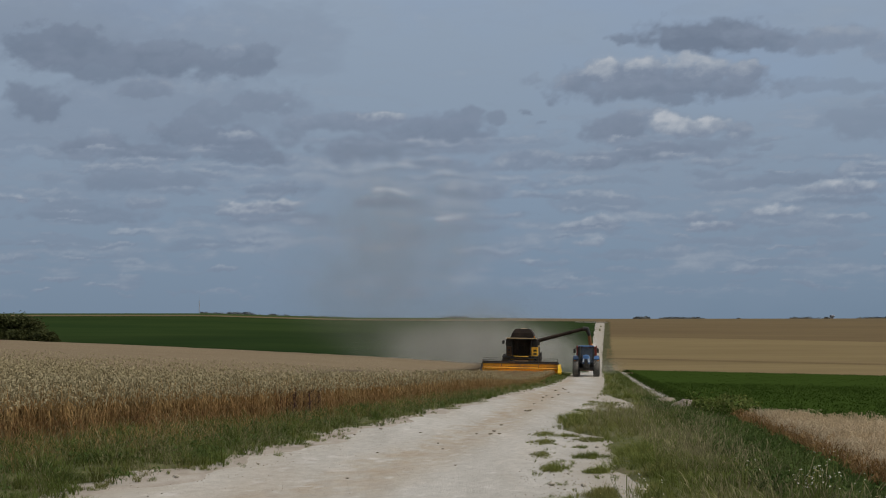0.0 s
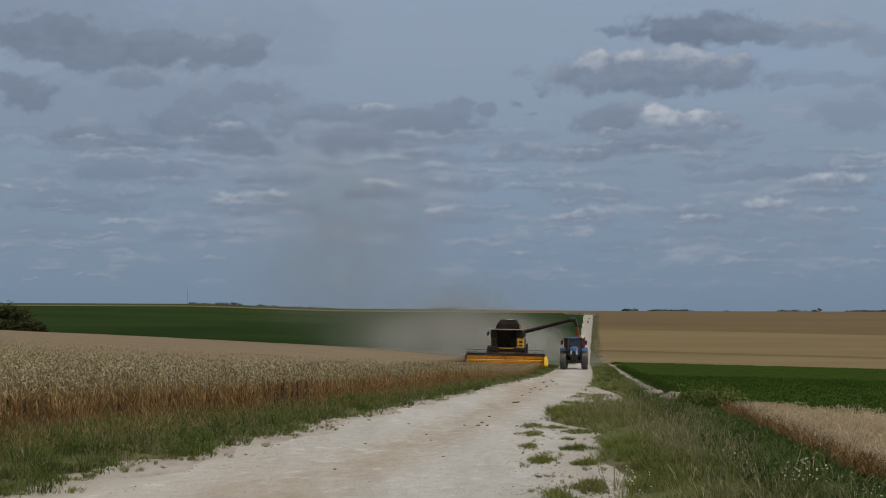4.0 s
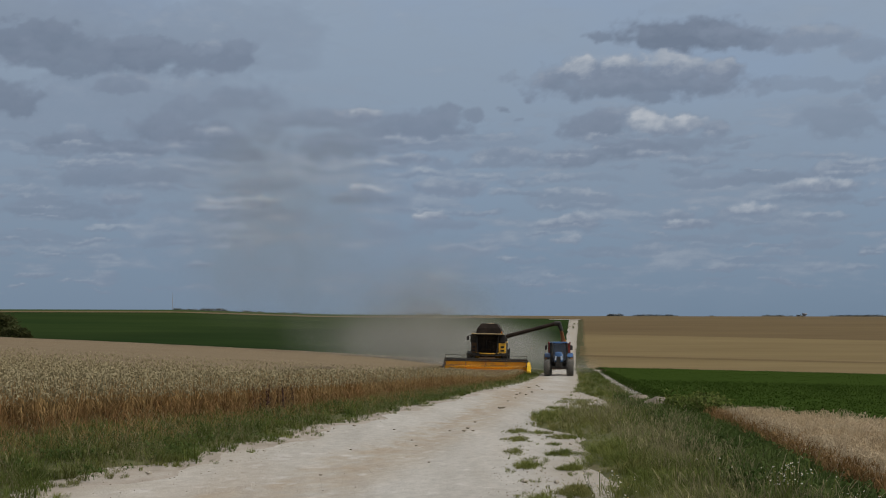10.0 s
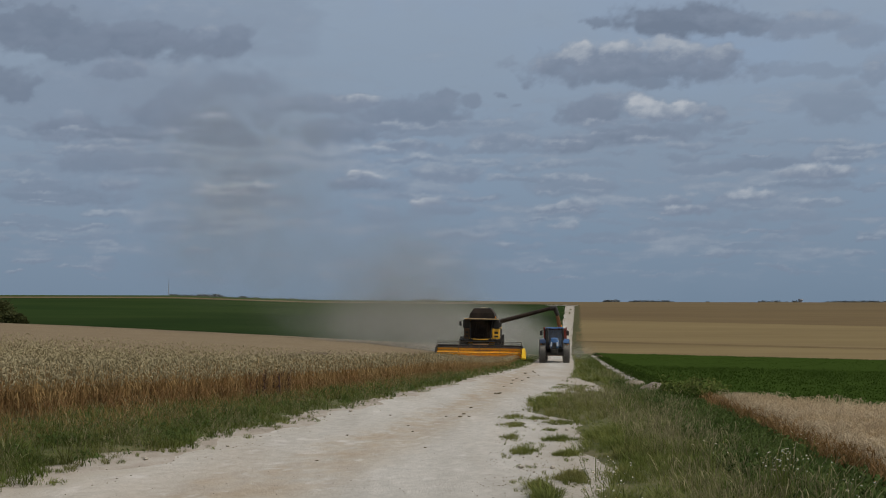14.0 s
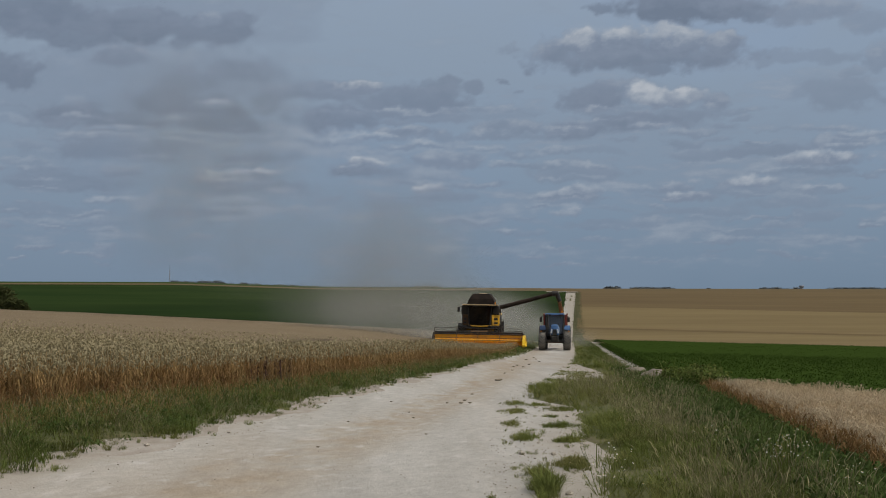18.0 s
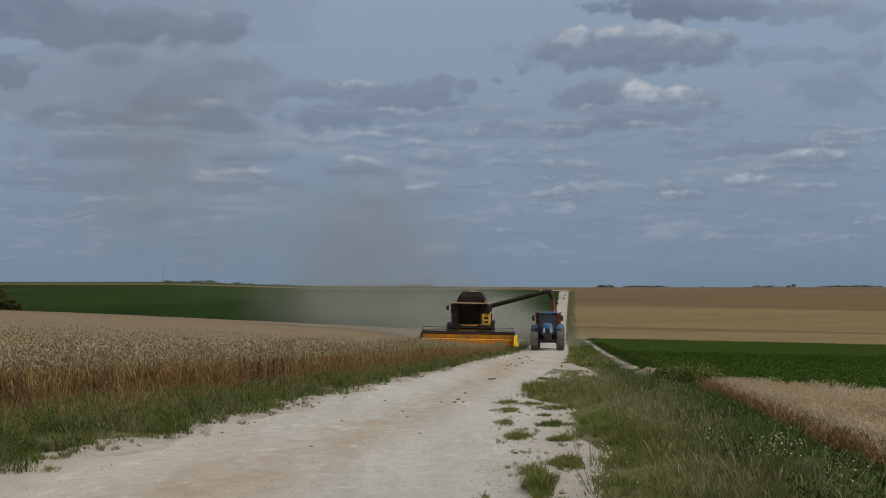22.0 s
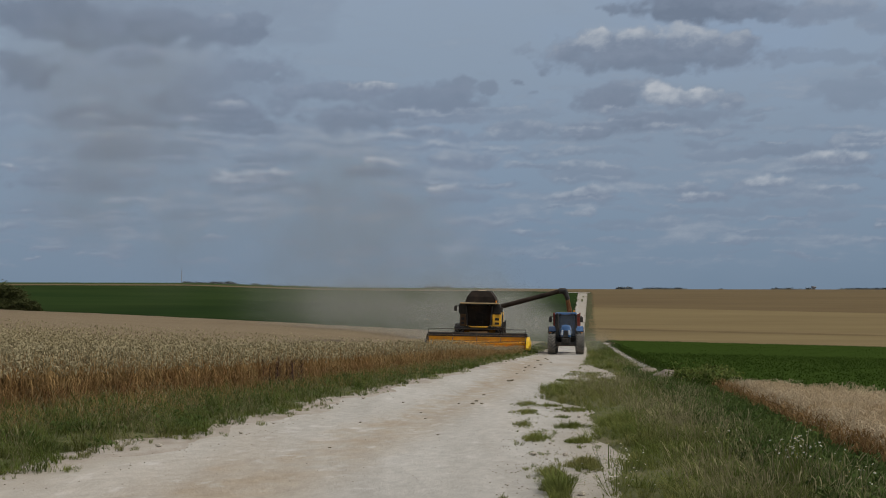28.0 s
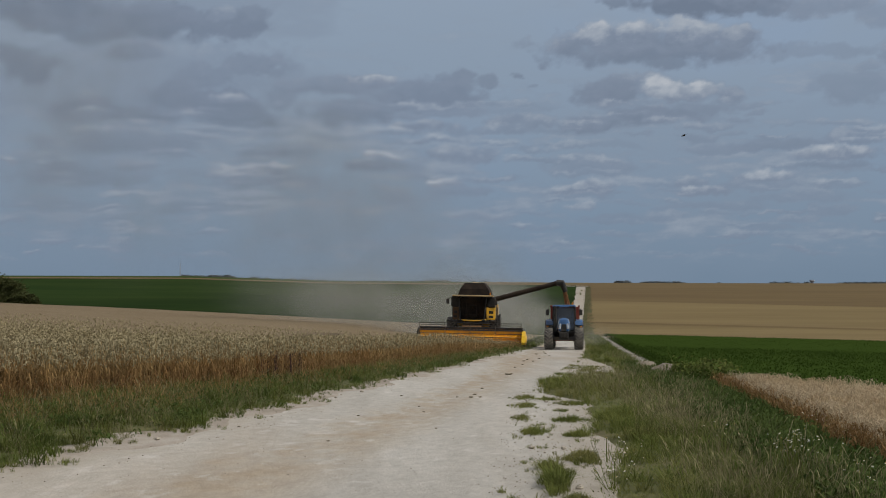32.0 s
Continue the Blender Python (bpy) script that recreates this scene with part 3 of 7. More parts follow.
# the air is stirred: clouds are drawn out by uneven winds
AZW = AZ + 0.9 * (fbm(AZ * 0.8 + 20, EL * 1.1, 71) - 0.5) + 0.35 * (fbm(AZ * 2.6, EL * 3.1 + 9, 73) - 0.5)
ELW = EL + 0.42 * (fbm(AZ * 0.9 + 5, EL * 1.3 + 30, 75) - 0.5) + 0.22 * (fbm(AZ * 2.8 + 11, EL * 3.3, 77) - 0.5)
grey = smooth(0.46, 0.66, sheets) * smooth(2.5, 5, EL) * (0.42 - 0.25 * smooth(-6, 3, AZ))
wisps = 0.6 * smooth(0.42, 0.66, streak) * smooth(0.2, 2, EL) * (1 - 0.7 * smooth(6, 9, EL))
cover = np.maximum(grey, wisps)
tone = np.where(grey > wisps, 0.36 + 0.5 * (sheets - 0.6), 0.5 + 0.9 * (streak - 0.58))
cloud_rng = np.random.RandomState(77)


def cloud(az, el, w, h, thick=1.0, lit=0.8, base=0.25):
    """Adds a billow of cloud: middle and half sizes in degrees, how dense it is, the brightness of its top and of its base."""
    global cover, tone
    w, h = w * 1.1, h * 1.12
    up = (ELW - el) / h
    d = 1 - np.sqrt(((AZW - az) / w) ** 2 + np.where(up > 0, up, up * 1.15) ** 2) + (edge - 0.5) * 0.9 + (lumps - 0.5) * 0.65
    c = thick * smooth(-0.22, 0.45, d)
    t = base + (0.9 * lit - base) * smooth(-0.55, 0.95, up + (lumps - 0.5) * 1.3)
    k = np.minimum(c * 1.15, 1)
    tone = tone * (1 - k) + t * k
    cover = np.maximum(cover, c)


cloud(-13.5, 10.1, 5.2, 1.5, 0.55, 0.5, 0.16)
cloud(-8.8, 9.9, 3.6, 1.0, 0.5, 0.6, 0.25)
cloud(-9.6, 7.2, 5.2, 1.7, 0.5, 0.5, 0.2)
cloud(-14.6, 6.6, 2.6, 1.2, 0.45, 0.5, 0.22)
cloud(10.0, 9.91, 2.87, 0.70, 1, 0.25, 0.04)
cloud(8.8, 9.85, 1.36, 0.51, 1, 0.2, 0.03)
cloud(11.8, 9.85, 1.66, 0.51, 0.9, 0.4, 0.12)
cloud(6.4, 9.88, 0.64, 0.20, 0.8, 0.25, 0.1)
cloud(14.4, 9.68, 1.97, 0.51, 0.75, 0.6, 0.3)
cloud(15.7, 9.37, 1.06, 0.45, 0.6, 0.6, 0.35)
cloud(8.0, 8.28, 4.24, 0.67, 0.9, 0.5, 0.14)
cloud(4.9, 8.43, 1.03, 0.54, 0.9, 0.62, 0.2)
cloud(6.1, 8.67, 1.18, 0.64, 1, 0.95, 0.25)
cloud(7.5, 8.79, 1.29, 0.64, 1, 1.05, 0.3)
cloud(9.1, 8.67, 1.44, 0.64, 1, 0.85, 0.25)
cloud(10.9, 8.70, 1.03, 0.48, 1, 0.75, 0.3)
cloud(8.5, 7.80, 1.13, 0.30, 0.8, 0.25, 0.12)
cloud(6.8, 8.10, 1.82, 0.33, 0.8, 0.4, 0.15)
cloud(6.5, 6.73, 1.33, 0.70, 0.9, 0.45, 0.2)
cloud(7.4, 6.98, 0.91, 0.48, 0.8, 0.5, 0.25)
cloud(8.3, 6.76, 0.91, 0.51, 1, 1.0, 0.4)
cloud(9.3, 6.73, 1.29, 0.45, 1, 1.08, 0.45)
cloud(10.6, 6.58, 0.73, 0.33, 0.8, 0.55, 0.25)
cloud(7.8, 5.89, 2.27, 0.42, 0.85, 0.45, 0.16)
cloud(5.7, 5.63, 1.29, 0.42, 0.85, 0.6, 0.18)
cloud(9.4, 6.13, 1.66, 0.27, 0.7, 0.4, 0.2)
cloud(10.8, 5.78, 0.45, 0.14, 0.6, 0.3, 0.15)
cloud(3.5, 5.71, 1.44, 0.39, 0.75, 0.65, 0.25)
cloud(3.6, 4.80, 0.64, 0.20, 0.55, 0.4, 0.2)
cloud(-0.2, 6.53, 2.42, 0.64, 0.8, 0.4, 0.2)
cloud(0.4, 6.08, 1.66, 0.30, 0.7, 0.6, 0.3)
cloud(-0.3, 5.56, 1.21, 0.30, 0.75, 0.7, 0.3)
cloud(1.0, 7.36, 0.51, 0.27, 0.75, 0.3, 0.12)
cloud(1.9, 7.21, 0.33, 0.20, 0.7, 0.25, 0.12)
cloud(3.0, 7.39, 0.24, 0.18, 0.7, 0.25, 0.1)
cloud(3.5, 7.01, 0.27, 0.11, 0.6, 0.3, 0.15)
cloud(0.7, 5.41, 0.61, 0.24, 0.6, 0.4, 0.2)
cloud(1.1, 4.62, 1.44, 0.39, 0.75, 0.75, 0.25)
cloud(0.6, 3.54, 0.70, 0.20, 0.9, 1.0, 0.4)
cloud(-0.9, 4.05, 0.61, 0.33, 0.6, 0.7, 0.3)
cloud(0.9, 3.22, 1.36, 0.18, 0.6, 0.4, 0.2)
cloud(5.9, 4.08, 1.82, 0.42, 0.6, 0.5, 0.22)
cloud(6.4, 4.32, 0.76, 0.17, 0.7, 0.85, 0.35)
cloud(5.4, 3.26, 1.39, 0.30, 0.85, 0.95, 0.3)
cloud(6.0, 3.45, 0.76, 0.21, 0.8, 0.95, 0.4)
cloud(5.2, 2.66, 0.70, 0.17, 0.7, 0.85, 0.35)
cloud(9.3, 3.57, 1.03, 0.27, 0.75, 0.75, 0.3)
cloud(9.7, 3.25, 1.24, 0.21, 0.9, 1.0, 0.35)
cloud(11.9, 3.78, 1.29, 0.26, 0.85, 0.98, 0.35)
cloud(11.8, 3.45, 1.82, 0.21, 0.6, 0.45, 0.2)
cloud(12.4, 4.83, 1.74, 0.24, 0.7, 0.4, 0.18)
cloud(9.4, 5.10, 0.68, 0.15, 0.6, 0.35, 0.15)
cloud(10.0, 4.73, 1.06, 0.21, 0.6, 0.45, 0.2)
cloud(15.0, 5.03, 1.51, 0.42, 0.75, 0.8, 0.3)
cloud(14.6, 4.44, 1.69, 0.30, 0.9, 1.0, 0.3)
cloud(13.8, 4.50, 0.76, 0.21, 0.85, 0.95, 0.4)
cloud(14.4, 4.05, 1.82, 0.18, 0.7, 0.35, 0.15)
cloud(15.8, 5.10, 0.91, 0.36, 0.7, 0.85, 0.35)
cloud(14.0, 3.45, 0.61, 0.18, 0.7, 0.75, 0.3)
cloud(15.1, 6.83, 1.51, 0.70, 0.6, 0.35, 0.16)
cloud(15.4, 7.43, 0.61, 0.27, 0.6, 0.7, 0.35)
cloud(16.3, 7.95, 0.53, 0.54, 0.65, 0.7, 0.3)
cloud(13.8, 8.07, 1.97, 0.30, 0.5, 0.4, 0.22)
cloud(13.2, 2.99, 1.66, 0.27, 0.5, 0.4, 0.2)
cloud(11.2, 1.66, 0.94, 0.23, 0.7, 0.85, 0.35)
cloud(12.9, 2.18, 0.83, 0.21, 0.6, 0.7, 0.3)
cloud(14.1, 2.46, 0.91, 0.30, 0.55, 0.5, 0.25)
cloud(14.2, 1.69, 0.61, 0.14, 0.6, 0.75, 0.35)
cloud(8.3, 2.36, 0.94, 0.26, 0.6, 0.7, 0.3)
cloud(6.3, 2.21, 1.21, 0.18, 0.5, 0.4, 0.2)
cloud(1.9, 2.33, 1.59, 0.20, 0.65, 0.8, 0.35)
cloud(10.0, 2.69, 2.12, 0.17, 0.55, 0.4, 0.2)
cloud(12.1, 1.86, 1.06, 0.15, 0.5, 0.35, 0.2)
cloud(15.8, 1.63, 0.61, 0.14, 0.5, 0.7, 0.35)
cloud(6.8, 1.63, 0.91, 0.14, 0.5, 0.65, 0.3)
cloud(4.2, 1.93, 0.76, 0.12, 0.45, 0.65, 0.3)
cloud(-13.5, 9.52, 2.55, 0.93, 0.9, 0.25, 0.05)
cloud(-10.5, 9.23, 2.25, 0.87, 0.9, 0.25, 0.05)
cloud(-7.9, 9.08, 1.72, 0.69, 0.85, 0.35, 0.1)
cloud(-6.6, 9.30, 0.78, 0.54, 0.85, 0.4, 0.12)
cloud(-7.5, 9.42, 0.54, 0.30, 0.6, 0.75, 0.4)
cloud(-12.2, 8.86, 2.70, 0.51, 0.8, 0.25, 0.06)
cloud(-10.5, 9.74, 0.90, 0.27, 0.5, 0.6, 0.35)
cloud(-10.7, 8.09, 0.99, 0.42, 0.8, 0.55, 0.2)
cloud(-14.5, 7.61, 1.08, 0.69, 0.85, 0.25, 0.08)
cloud(-14.0, 7.83, 0.39, 0.24, 0.5, 0.55, 0.3)
cloud(-6.5, 7.68, 1.42, 0.57, 0.75, 0.4, 0.2)
cloud(-8.3, 7.31, 1.20, 0.60, 0.75, 0.4, 0.18)
cloud(-9.3, 6.57, 1.42, 0.63, 0.85, 0.35, 0.12)
cloud(-7.6, 6.27, 1.80, 0.66, 0.85, 0.3, 0.1)
cloud(-12.3, 5.97, 1.68, 0.54, 0.85, 0.3, 0.1)
cloud(-12.3, 6.32, 0.48, 0.36, 0.6, 0.7, 0.35)
cloud(-7.3, 6.55, 0.63, 0.19, 0.7, 0.8, 0.35)
cloud(-7.0, 5.78, 1.42, 0.33, 0.8, 0.22, 0.08)
cloud(-10.3, 5.90, 1.65, 0.42, 0.8, 0.3, 0.1)
cloud(-5.5, 6.49, 0.90, 0.45, 0.7, 0.35, 0.15)
cloud(-2.4, 7.24, 0.99, 0.28, 0.9, 1.0, 0.35)
cloud(-4.0, 6.97, 2.17, 0.33, 0.75, 0.5, 0.2)
cloud(-2.7, 6.08, 1.77, 0.48, 0.8, 0.35, 0.14)
cloud(-1.3, 6.49, 1.20, 0.54, 0.75, 0.4, 0.16)
cloud(0.2, 6.79, 1.50, 0.72, 0.8, 0.38, 0.15)
cloud(-0.4, 5.60, 1.20, 0.28, 0.8, 0.75, 0.25)
cloud(0.0, 7.38, 0.33, 0.18, 0.6, 0.3, 0.12)
cloud(-4.8, 6.12, 0.27, 0.21, 0.6, 0.3, 0.1)
cloud(-11.4, 5.33, 1.72, 0.33, 0.75, 0.8, 0.3)
cloud(-10.8, 4.83, 3.07, 0.42, 0.7, 0.3, 0.12)
cloud(-5.8, 4.56, 1.57, 0.30, 0.7, 0.25, 0.1)
cloud(-8.4, 5.16, 0.90, 0.18, 0.75, 0.8, 0.35)
cloud(-9.9, 5.08, 0.45, 0.21, 0.6, 0.85, 0.4)
cloud(-6.7, 3.93, 1.68, 0.28, 0.95, 1.02, 0.3)
cloud(-7.6, 3.75, 0.90, 0.21, 0.85, 0.95, 0.35)
cloud(-6.3, 3.51, 2.40, 0.25, 0.75, 0.3, 0.12)
cloud(-5.1, 3.44, 0.60, 0.18, 0.6, 0.75, 0.35)
cloud(-2.2, 4.17, 1.42, 0.30, 0.8, 0.45, 0.16)
cloud(-1.9, 4.44, 0.90, 0.16, 0.9, 1.0, 0.4)
cloud(0.3, 4.63, 0.60, 0.21, 0.7, 0.7, 0.3)
cloud(-10.8, 4.04, 0.78, 0.22, 0.75, 0.8, 0.35)
cloud(-12.9, 3.69, 2.40, 0.45, 0.65, 0.28, 0.12)
cloud(-14.9, 4.11, 0.24, 0.13, 0.9, 1.0, 0.5)
cloud(-9.0, 3.74, 0.90, 0.15, 0.4, 0.5, 0.3)
cloud(0.3, 3.51, 0.42, 0.16, 0.9, 1.0, 0.4)
cloud(-1.4, 3.29, 0.93, 0.19, 0.6, 0.75, 0.35)
cloud(-1.0, 2.99, 1.35, 0.18, 0.55, 0.4, 0.2)
cloud(-4.3, 2.69, 0.78, 0.16, 0.65, 0.8, 0.35)
cloud(-8.7, 2.57, 1.72, 0.22, 0.55, 0.3, 0.14)
cloud(-11.7, 2.17, 0.93, 0.19, 0.5, 0.4, 0.2)
cloud(-11.3, 1.34, 0.48, 0.12, 0.6, 0.75, 0.35)
cloud(-11.0, 1.93, 0.36, 0.12, 0.55, 0.75, 0.35)
cloud(-6.4, 2.92, 0.90, 0.12, 0.5, 0.65, 0.3)
cloud(-13.3, 2.62, 1.80, 0.27, 0.45, 0.3, 0.14)
cloud(-9.0, 3.07, 0.60, 0.12, 0.45, 0.7, 0.3)

for k in range(230):
    el = cloud_rng.uniform(0.7, 6.4)
    size = 0.55 + 0.11 * el
    cloud(cloud_rng.uniform(-18, 20), el, cloud_rng.uniform(0.5, 1.4) * size, cloud_rng.uniform(0.08, 0.16) * size, cloud_rng.uniform(0.35, 0.7), cloud_rng.uniform(0.55, 1.0), 0.26)

SKY_R = 4500
sx, sy, sz = SKY_R * np.sin(np.radians(AZ)), SKY_R * np.cos(np.radians(AZ)), SKY_R * np.tan(np.radians(EL))
sv = np.stack([sx, sy, sz], -1).reshape(-1, 3)
nr, nc = AZ.shape
si = (np.arange(nr - 1)[:, None] * nc + np.arange(nc - 1)[None]).ravel()
sky_mesh = mesh_of("sky_backdrop", sv, np.stack([si, si + nc, si + 1 + nc, si + 1], 1), [], smooth=True)
for field_name, values in (("cover", cover), ("tone", tone), ("height", np.clip(EL / 14, 0, 1)), ("veil", veil)):
    sky_mesh.attributes.new(field_name, "FLOAT", "POINT").data.foreach_set("value", values.ravel().astype(np.float32))


def sky_material():
    m = bpy.data.materials.new("cloudy_sky")
    m.use_nodes = True
    n, l = m.node_tree.nodes, m.node_tree.links
    n.remove(n["Principled BSDF"])

    def attr(name):
        a = n.new("ShaderNodeAttribute")
        a.attribute_name = name
        return a.outputs["Fac"]

    def ramp(*stops):
        r = n.new("ShaderNodeValToRGB")
        e = r.color_ramp.elements
        while len(e) < len(stops):
            e.new(0.5)
        for s, (p, c) in zip(e, stops):
            s.position, s.color = p, (*c, 1)
        return r

    def mixed(f, a, b):
        x = n.new("ShaderNodeMix")
        x.data_type = "RGBA"
        l.new(f, x.inputs["Factor"])
        l.new(a, x.inputs[6])
        l.new(b, x.inputs[7])
        return x.outputs[2]

    blue = ramp((0.0, (0.162, 0.228, 0.310)), (0.22, (0.204, 0.278, 0.375)), (0.5, (0.245, 0.322, 0.430)), (1.0, (0.27, 0.35, 0.48)))
    l.new(attr("height"), blue.inputs[0])
    haze = ramp((0.0, (0.182, 0.245, 0.330)), (1.0, (0.30, 0.365, 0.45)))
    l.new(attr("height"), haze.inputs[0])
    v = n.new("ShaderNodeMapRange")
    v.inputs[1].default_value, v.inputs[2].default_value, v.inputs[4].default_value = 0.4, 0.65, 0.7
    l.new(attr("veil"), v.inputs[0])
    clear = mixed(v.outputs[0], blue.outputs[0], haze.outputs[0])
    at = n.new("ShaderNodeTexCoord")
    mp = n.new("ShaderNodeMapping")
    mp.inputs["Scale"].default_value = (1, 1, 2.2)
    l.new(at.outputs["Object"], mp.inputs[0])
    tx = n.new("ShaderNodeTexNoise")
    tx.inputs["Scale"].default_value, tx.inputs["Detail"].default_value, tx.inputs["Roughness"].default_value = 0.014, 8, 0.62
    l.new(mp.outputs[0], tx.inputs["Vector"])

    def plus(a, amount):
        k = n.new("ShaderNodeMath")
        k.operation, k.inputs[1].default_value, k.inputs[2].default_value = "MULTIPLY_ADD", amount, -amount / 2
        l.new(tx.outputs["Fac"], k.inputs[0])
        s = n.new("ShaderNodeMath")
        s.use_clamp = True
        l.new(a, s.inputs[0])
        l.new(k.outputs[0], s.inputs[1])
        return s.outputs[0]

    cloud_tone = ramp((0.05, (0.155, 0.195, 0.265)), (0.4, (0.205, 0.250, 0.330)), (0.7, (0.318, 0.362, 0.428)), (1.0, (0.46, 0.49, 0.535)))
    l.new(plus(attr("tone"), 0.5), cloud_tone.inputs[0])
    c = n.new("ShaderNodeMapRange")
    c.inputs[1].default_value, c.inputs[2].default_value, c.inputs[4].default_value = 0.08, 0.95, 0.95
    l.new(plus(attr("cover"), 0.45), c.inputs[0])
    e = n.new("ShaderNodeEmission")
    l.new(mixed(c.outputs[0], clear, cloud_tone.outputs[0]), e.inputs["Color"])
    l.new(e.outputs[0], n["Material Output"].inputs["Surface"])
    return m


sky_mesh.materials.append(sky_material())
sky_backdrop = tagged(new("backdrop", sky_mesh), "blue-grey summer sky with drifting cumulus clouds", "sky", kind="structure")

# ---- crops and grasses ----
class Sprig:
    """A small plant shape made of four-cornered faces, to be strewn many times."""

    def __init__(self):
        self.v, self.f, self.m = [], [], []

    def strip(self, pts, widths, side, mat=0):
        side = Vector(side)
        i = len(self.v)
        for p, w in zip(pts, widths):
            self.v += [tuple(Vector(p) - side * w / 2), tuple(Vector(p) + side * w / 2)]
        for k in range(len(pts) - 1):
            a = i + 2 * k
            self.f.append((a, a + 1, a + 3, a + 2))
            self.m.append(mat)
        return self

    def pod(self, pts, radii, mat=0, n=3):
        i = len(self.v)
        for p, r in zip(pts, radii):
            for k in range(n):
                a = 2 * math.pi * k / n
                self.v.append((p[0] + r * math.cos(a), p[1] + r * math.sin(a), p[2]))
        for j in range(len(pts) - 1):
            for k in range(n):
                a, b = i + j * n + k, i + j * n + (k + 1) % n
                self.f.append((a, b, b + n, a + n))
                self.m.append(mat)
        return self


def strewn(name, sprigs, places, mats, seed=0, tilt=0.12, sizes=(0.85, 1.15), grow=None):
    """One mesh of many sprigs, each turned, tilted and sized a little differently."""
    rng = np.random.RandomState(seed)
    V, F, I, base = [], [], [], 0
    pick = rng.randint(len(sprigs), size=len(places))
    for j, s in enumerate(sprigs):
        P = places[pick == j]
        k = len(P)
        if not k:
            continue
        tv, tf = np.array(s.v), np.array(s.f)
        a = rng.rand(k) * 2 * np.pi
        ca, sa = np.cos(a), np.sin(a)
        sc = rng.uniform(*sizes, k)
        if grow is not None:
            sc = sc * grow[pick == j]
        tx, ty = rng.normal(0, tilt, k), rng.normal(0, tilt, k)
        x = tv[:, 0] * ca[:, None] - tv[:, 1] * sa[:, None]
        y = tv[:, 0] * sa[:, None] + tv[:, 1] * ca[:, None]
        z = np.repeat(tv[None, :, 2], k, 0)
        w = np.stack([(x + z * tx[:, None]) * sc[:, None], (y + z * ty[:, None]) * sc[:, None], z * sc[:, None]], -1) + P[:, None, :]
        V.append(w.reshape(-1, 3))
        F.append((tf[None] + (np.arange(k) * len(tv))[:, None, None]).reshape(-1, 4) + base)
        I.append(np.tile(np.array(s.m), k))
        base += k * len(tv)
    return mesh_of(name, np.vstack(V), np.vstack(F), mats, np.concatenate(I))


def spread(left, right, y0, y1, density, seed, view=17.7, lift=0.0):
    """Random places on the ground between two lines, as many for each square metre as density(y) says, inside a wedge."""
    rng = np.random.RandomState(seed)
    out = []
    y = y0
    while y < y1:
        d = max(0.5, 0.02 * y)
        ym = y + d / 2
        L, R = left(ym) + LINE * ym, right(ym) + LINE * ym
        reach = math.tan(radians(view)) * (ym + 1) + 0.5
        L, R = max(L, -reach), min(R, reach)
        if R > L:
            k = rng.poisson((R - L) * d * density(ym))
            yy = y + rng.rand(k) * d
            out.append(np.stack([L + rng.rand(k) * (R - L), yy], 1))
        y += d
    p = np.vstack(out)
    return np.column_stack([p, land(p[:, 0], p[:, 1]) + lift])


random.seed(4)


def nodding_ear(s, b, h, d, wide, mat=1):
    """A ripe ear that bends over at the top of its stalk."""
    a = random.uniform(0, 6.28)
    ca, sa = math.cos(a), math.sin(a)
    s.strip([(b, 0, h - 0.01), (b + d * 0.45 * ca, d * 0.45 * sa, h + 0.045), (b + d * ca, d * sa, h + 0.055), (b + d * 1.7 * ca, d * 1.7 * sa, h + random.uniform(-0.02, 0.04))],
            [wide * 0.35, wide, wide * 1.05, wide * 0.3], (-sa * 0.8, ca * 0.8, random.uniform(0.3, 0.7)), mat)


def wheat_sprig(full=True):
    s = Sprig()
    b = random.uniform(-0.08, 0.08)
    h = random.uniform(0.56, 0.84)
    if full:
        s.strip([(0, 0, 0), (b * 0.4, 0, h * 0.5), (b, 0, h)], [0.010, 0.009, 0.006], (0.7, 0.7, 0))
        for k in range(2):
            l, a = random.uniform(0.06, 0.5), random.uniform(0, 6.28)
            x, y = math.cos(a), math.sin(a)
            s.strip([(b * 0.4, 0, l), (0.07 * x, 0.07 * y, l + random.uniform(0.02, 0.1)), (0.15 * x, 0.15 * y, l - random.uniform(0.02, 0.12))], [0.014, 0.018, 0.005], (-y, x, 0.4), 2 if l < 0.32 else 0)
    nodding_ear(s, b, h, random.uniform(0.04, 0.07), 0.030 if full else 0.040)
    return s


def far_ear():
    s = Sprig()
    s.strip([(0, 0, 0.68), (0.03, 0, 0.80), (0.09, 0, 0.83)], [0.03, 0.06, 0.02], (0.3, 0.85, 0.4), 1)
    return s


def dip(u, y):
    """Thinner, shorter growth in the lane and beside it."""
    return smooth(72, 108, y) * (1 - smooth(150, 175, y)) * smooth(-21, -11.5, u)


full_wheat = [wheat_sprig() for _ in range(7)]
top_wheat = [wheat_sprig(False) for _ in range(5)]
lane_left = -11.5
pts_edge = spread(lambda y: wheat_edge(y) - 1.6, wheat_edge, 11, 112, lambda y: 125 if y < 50 else 70 if y < 80 else 36, 1)
pts_edge[:, 0] += np.random.RandomState(8).normal(0, 0.16, len(pts_edge)) - 0.22 * rough(pts_edge[:, 0], pts_edge[:, 1], 1.3, 41)
pts_in = spread(flat(-60), lambda y: wheat_edge(y) - 1.4, 20, 88, lambda y: 115 if y < 38 else 75 if y < 45 else 42 if y < 52 else 20 if y < 60 else 8 if y < 70 else 3, 2)
lower = lambda p: 1 - 0.5 * dip(p[:, 0] - LINE * p[:, 1], p[:, 1])
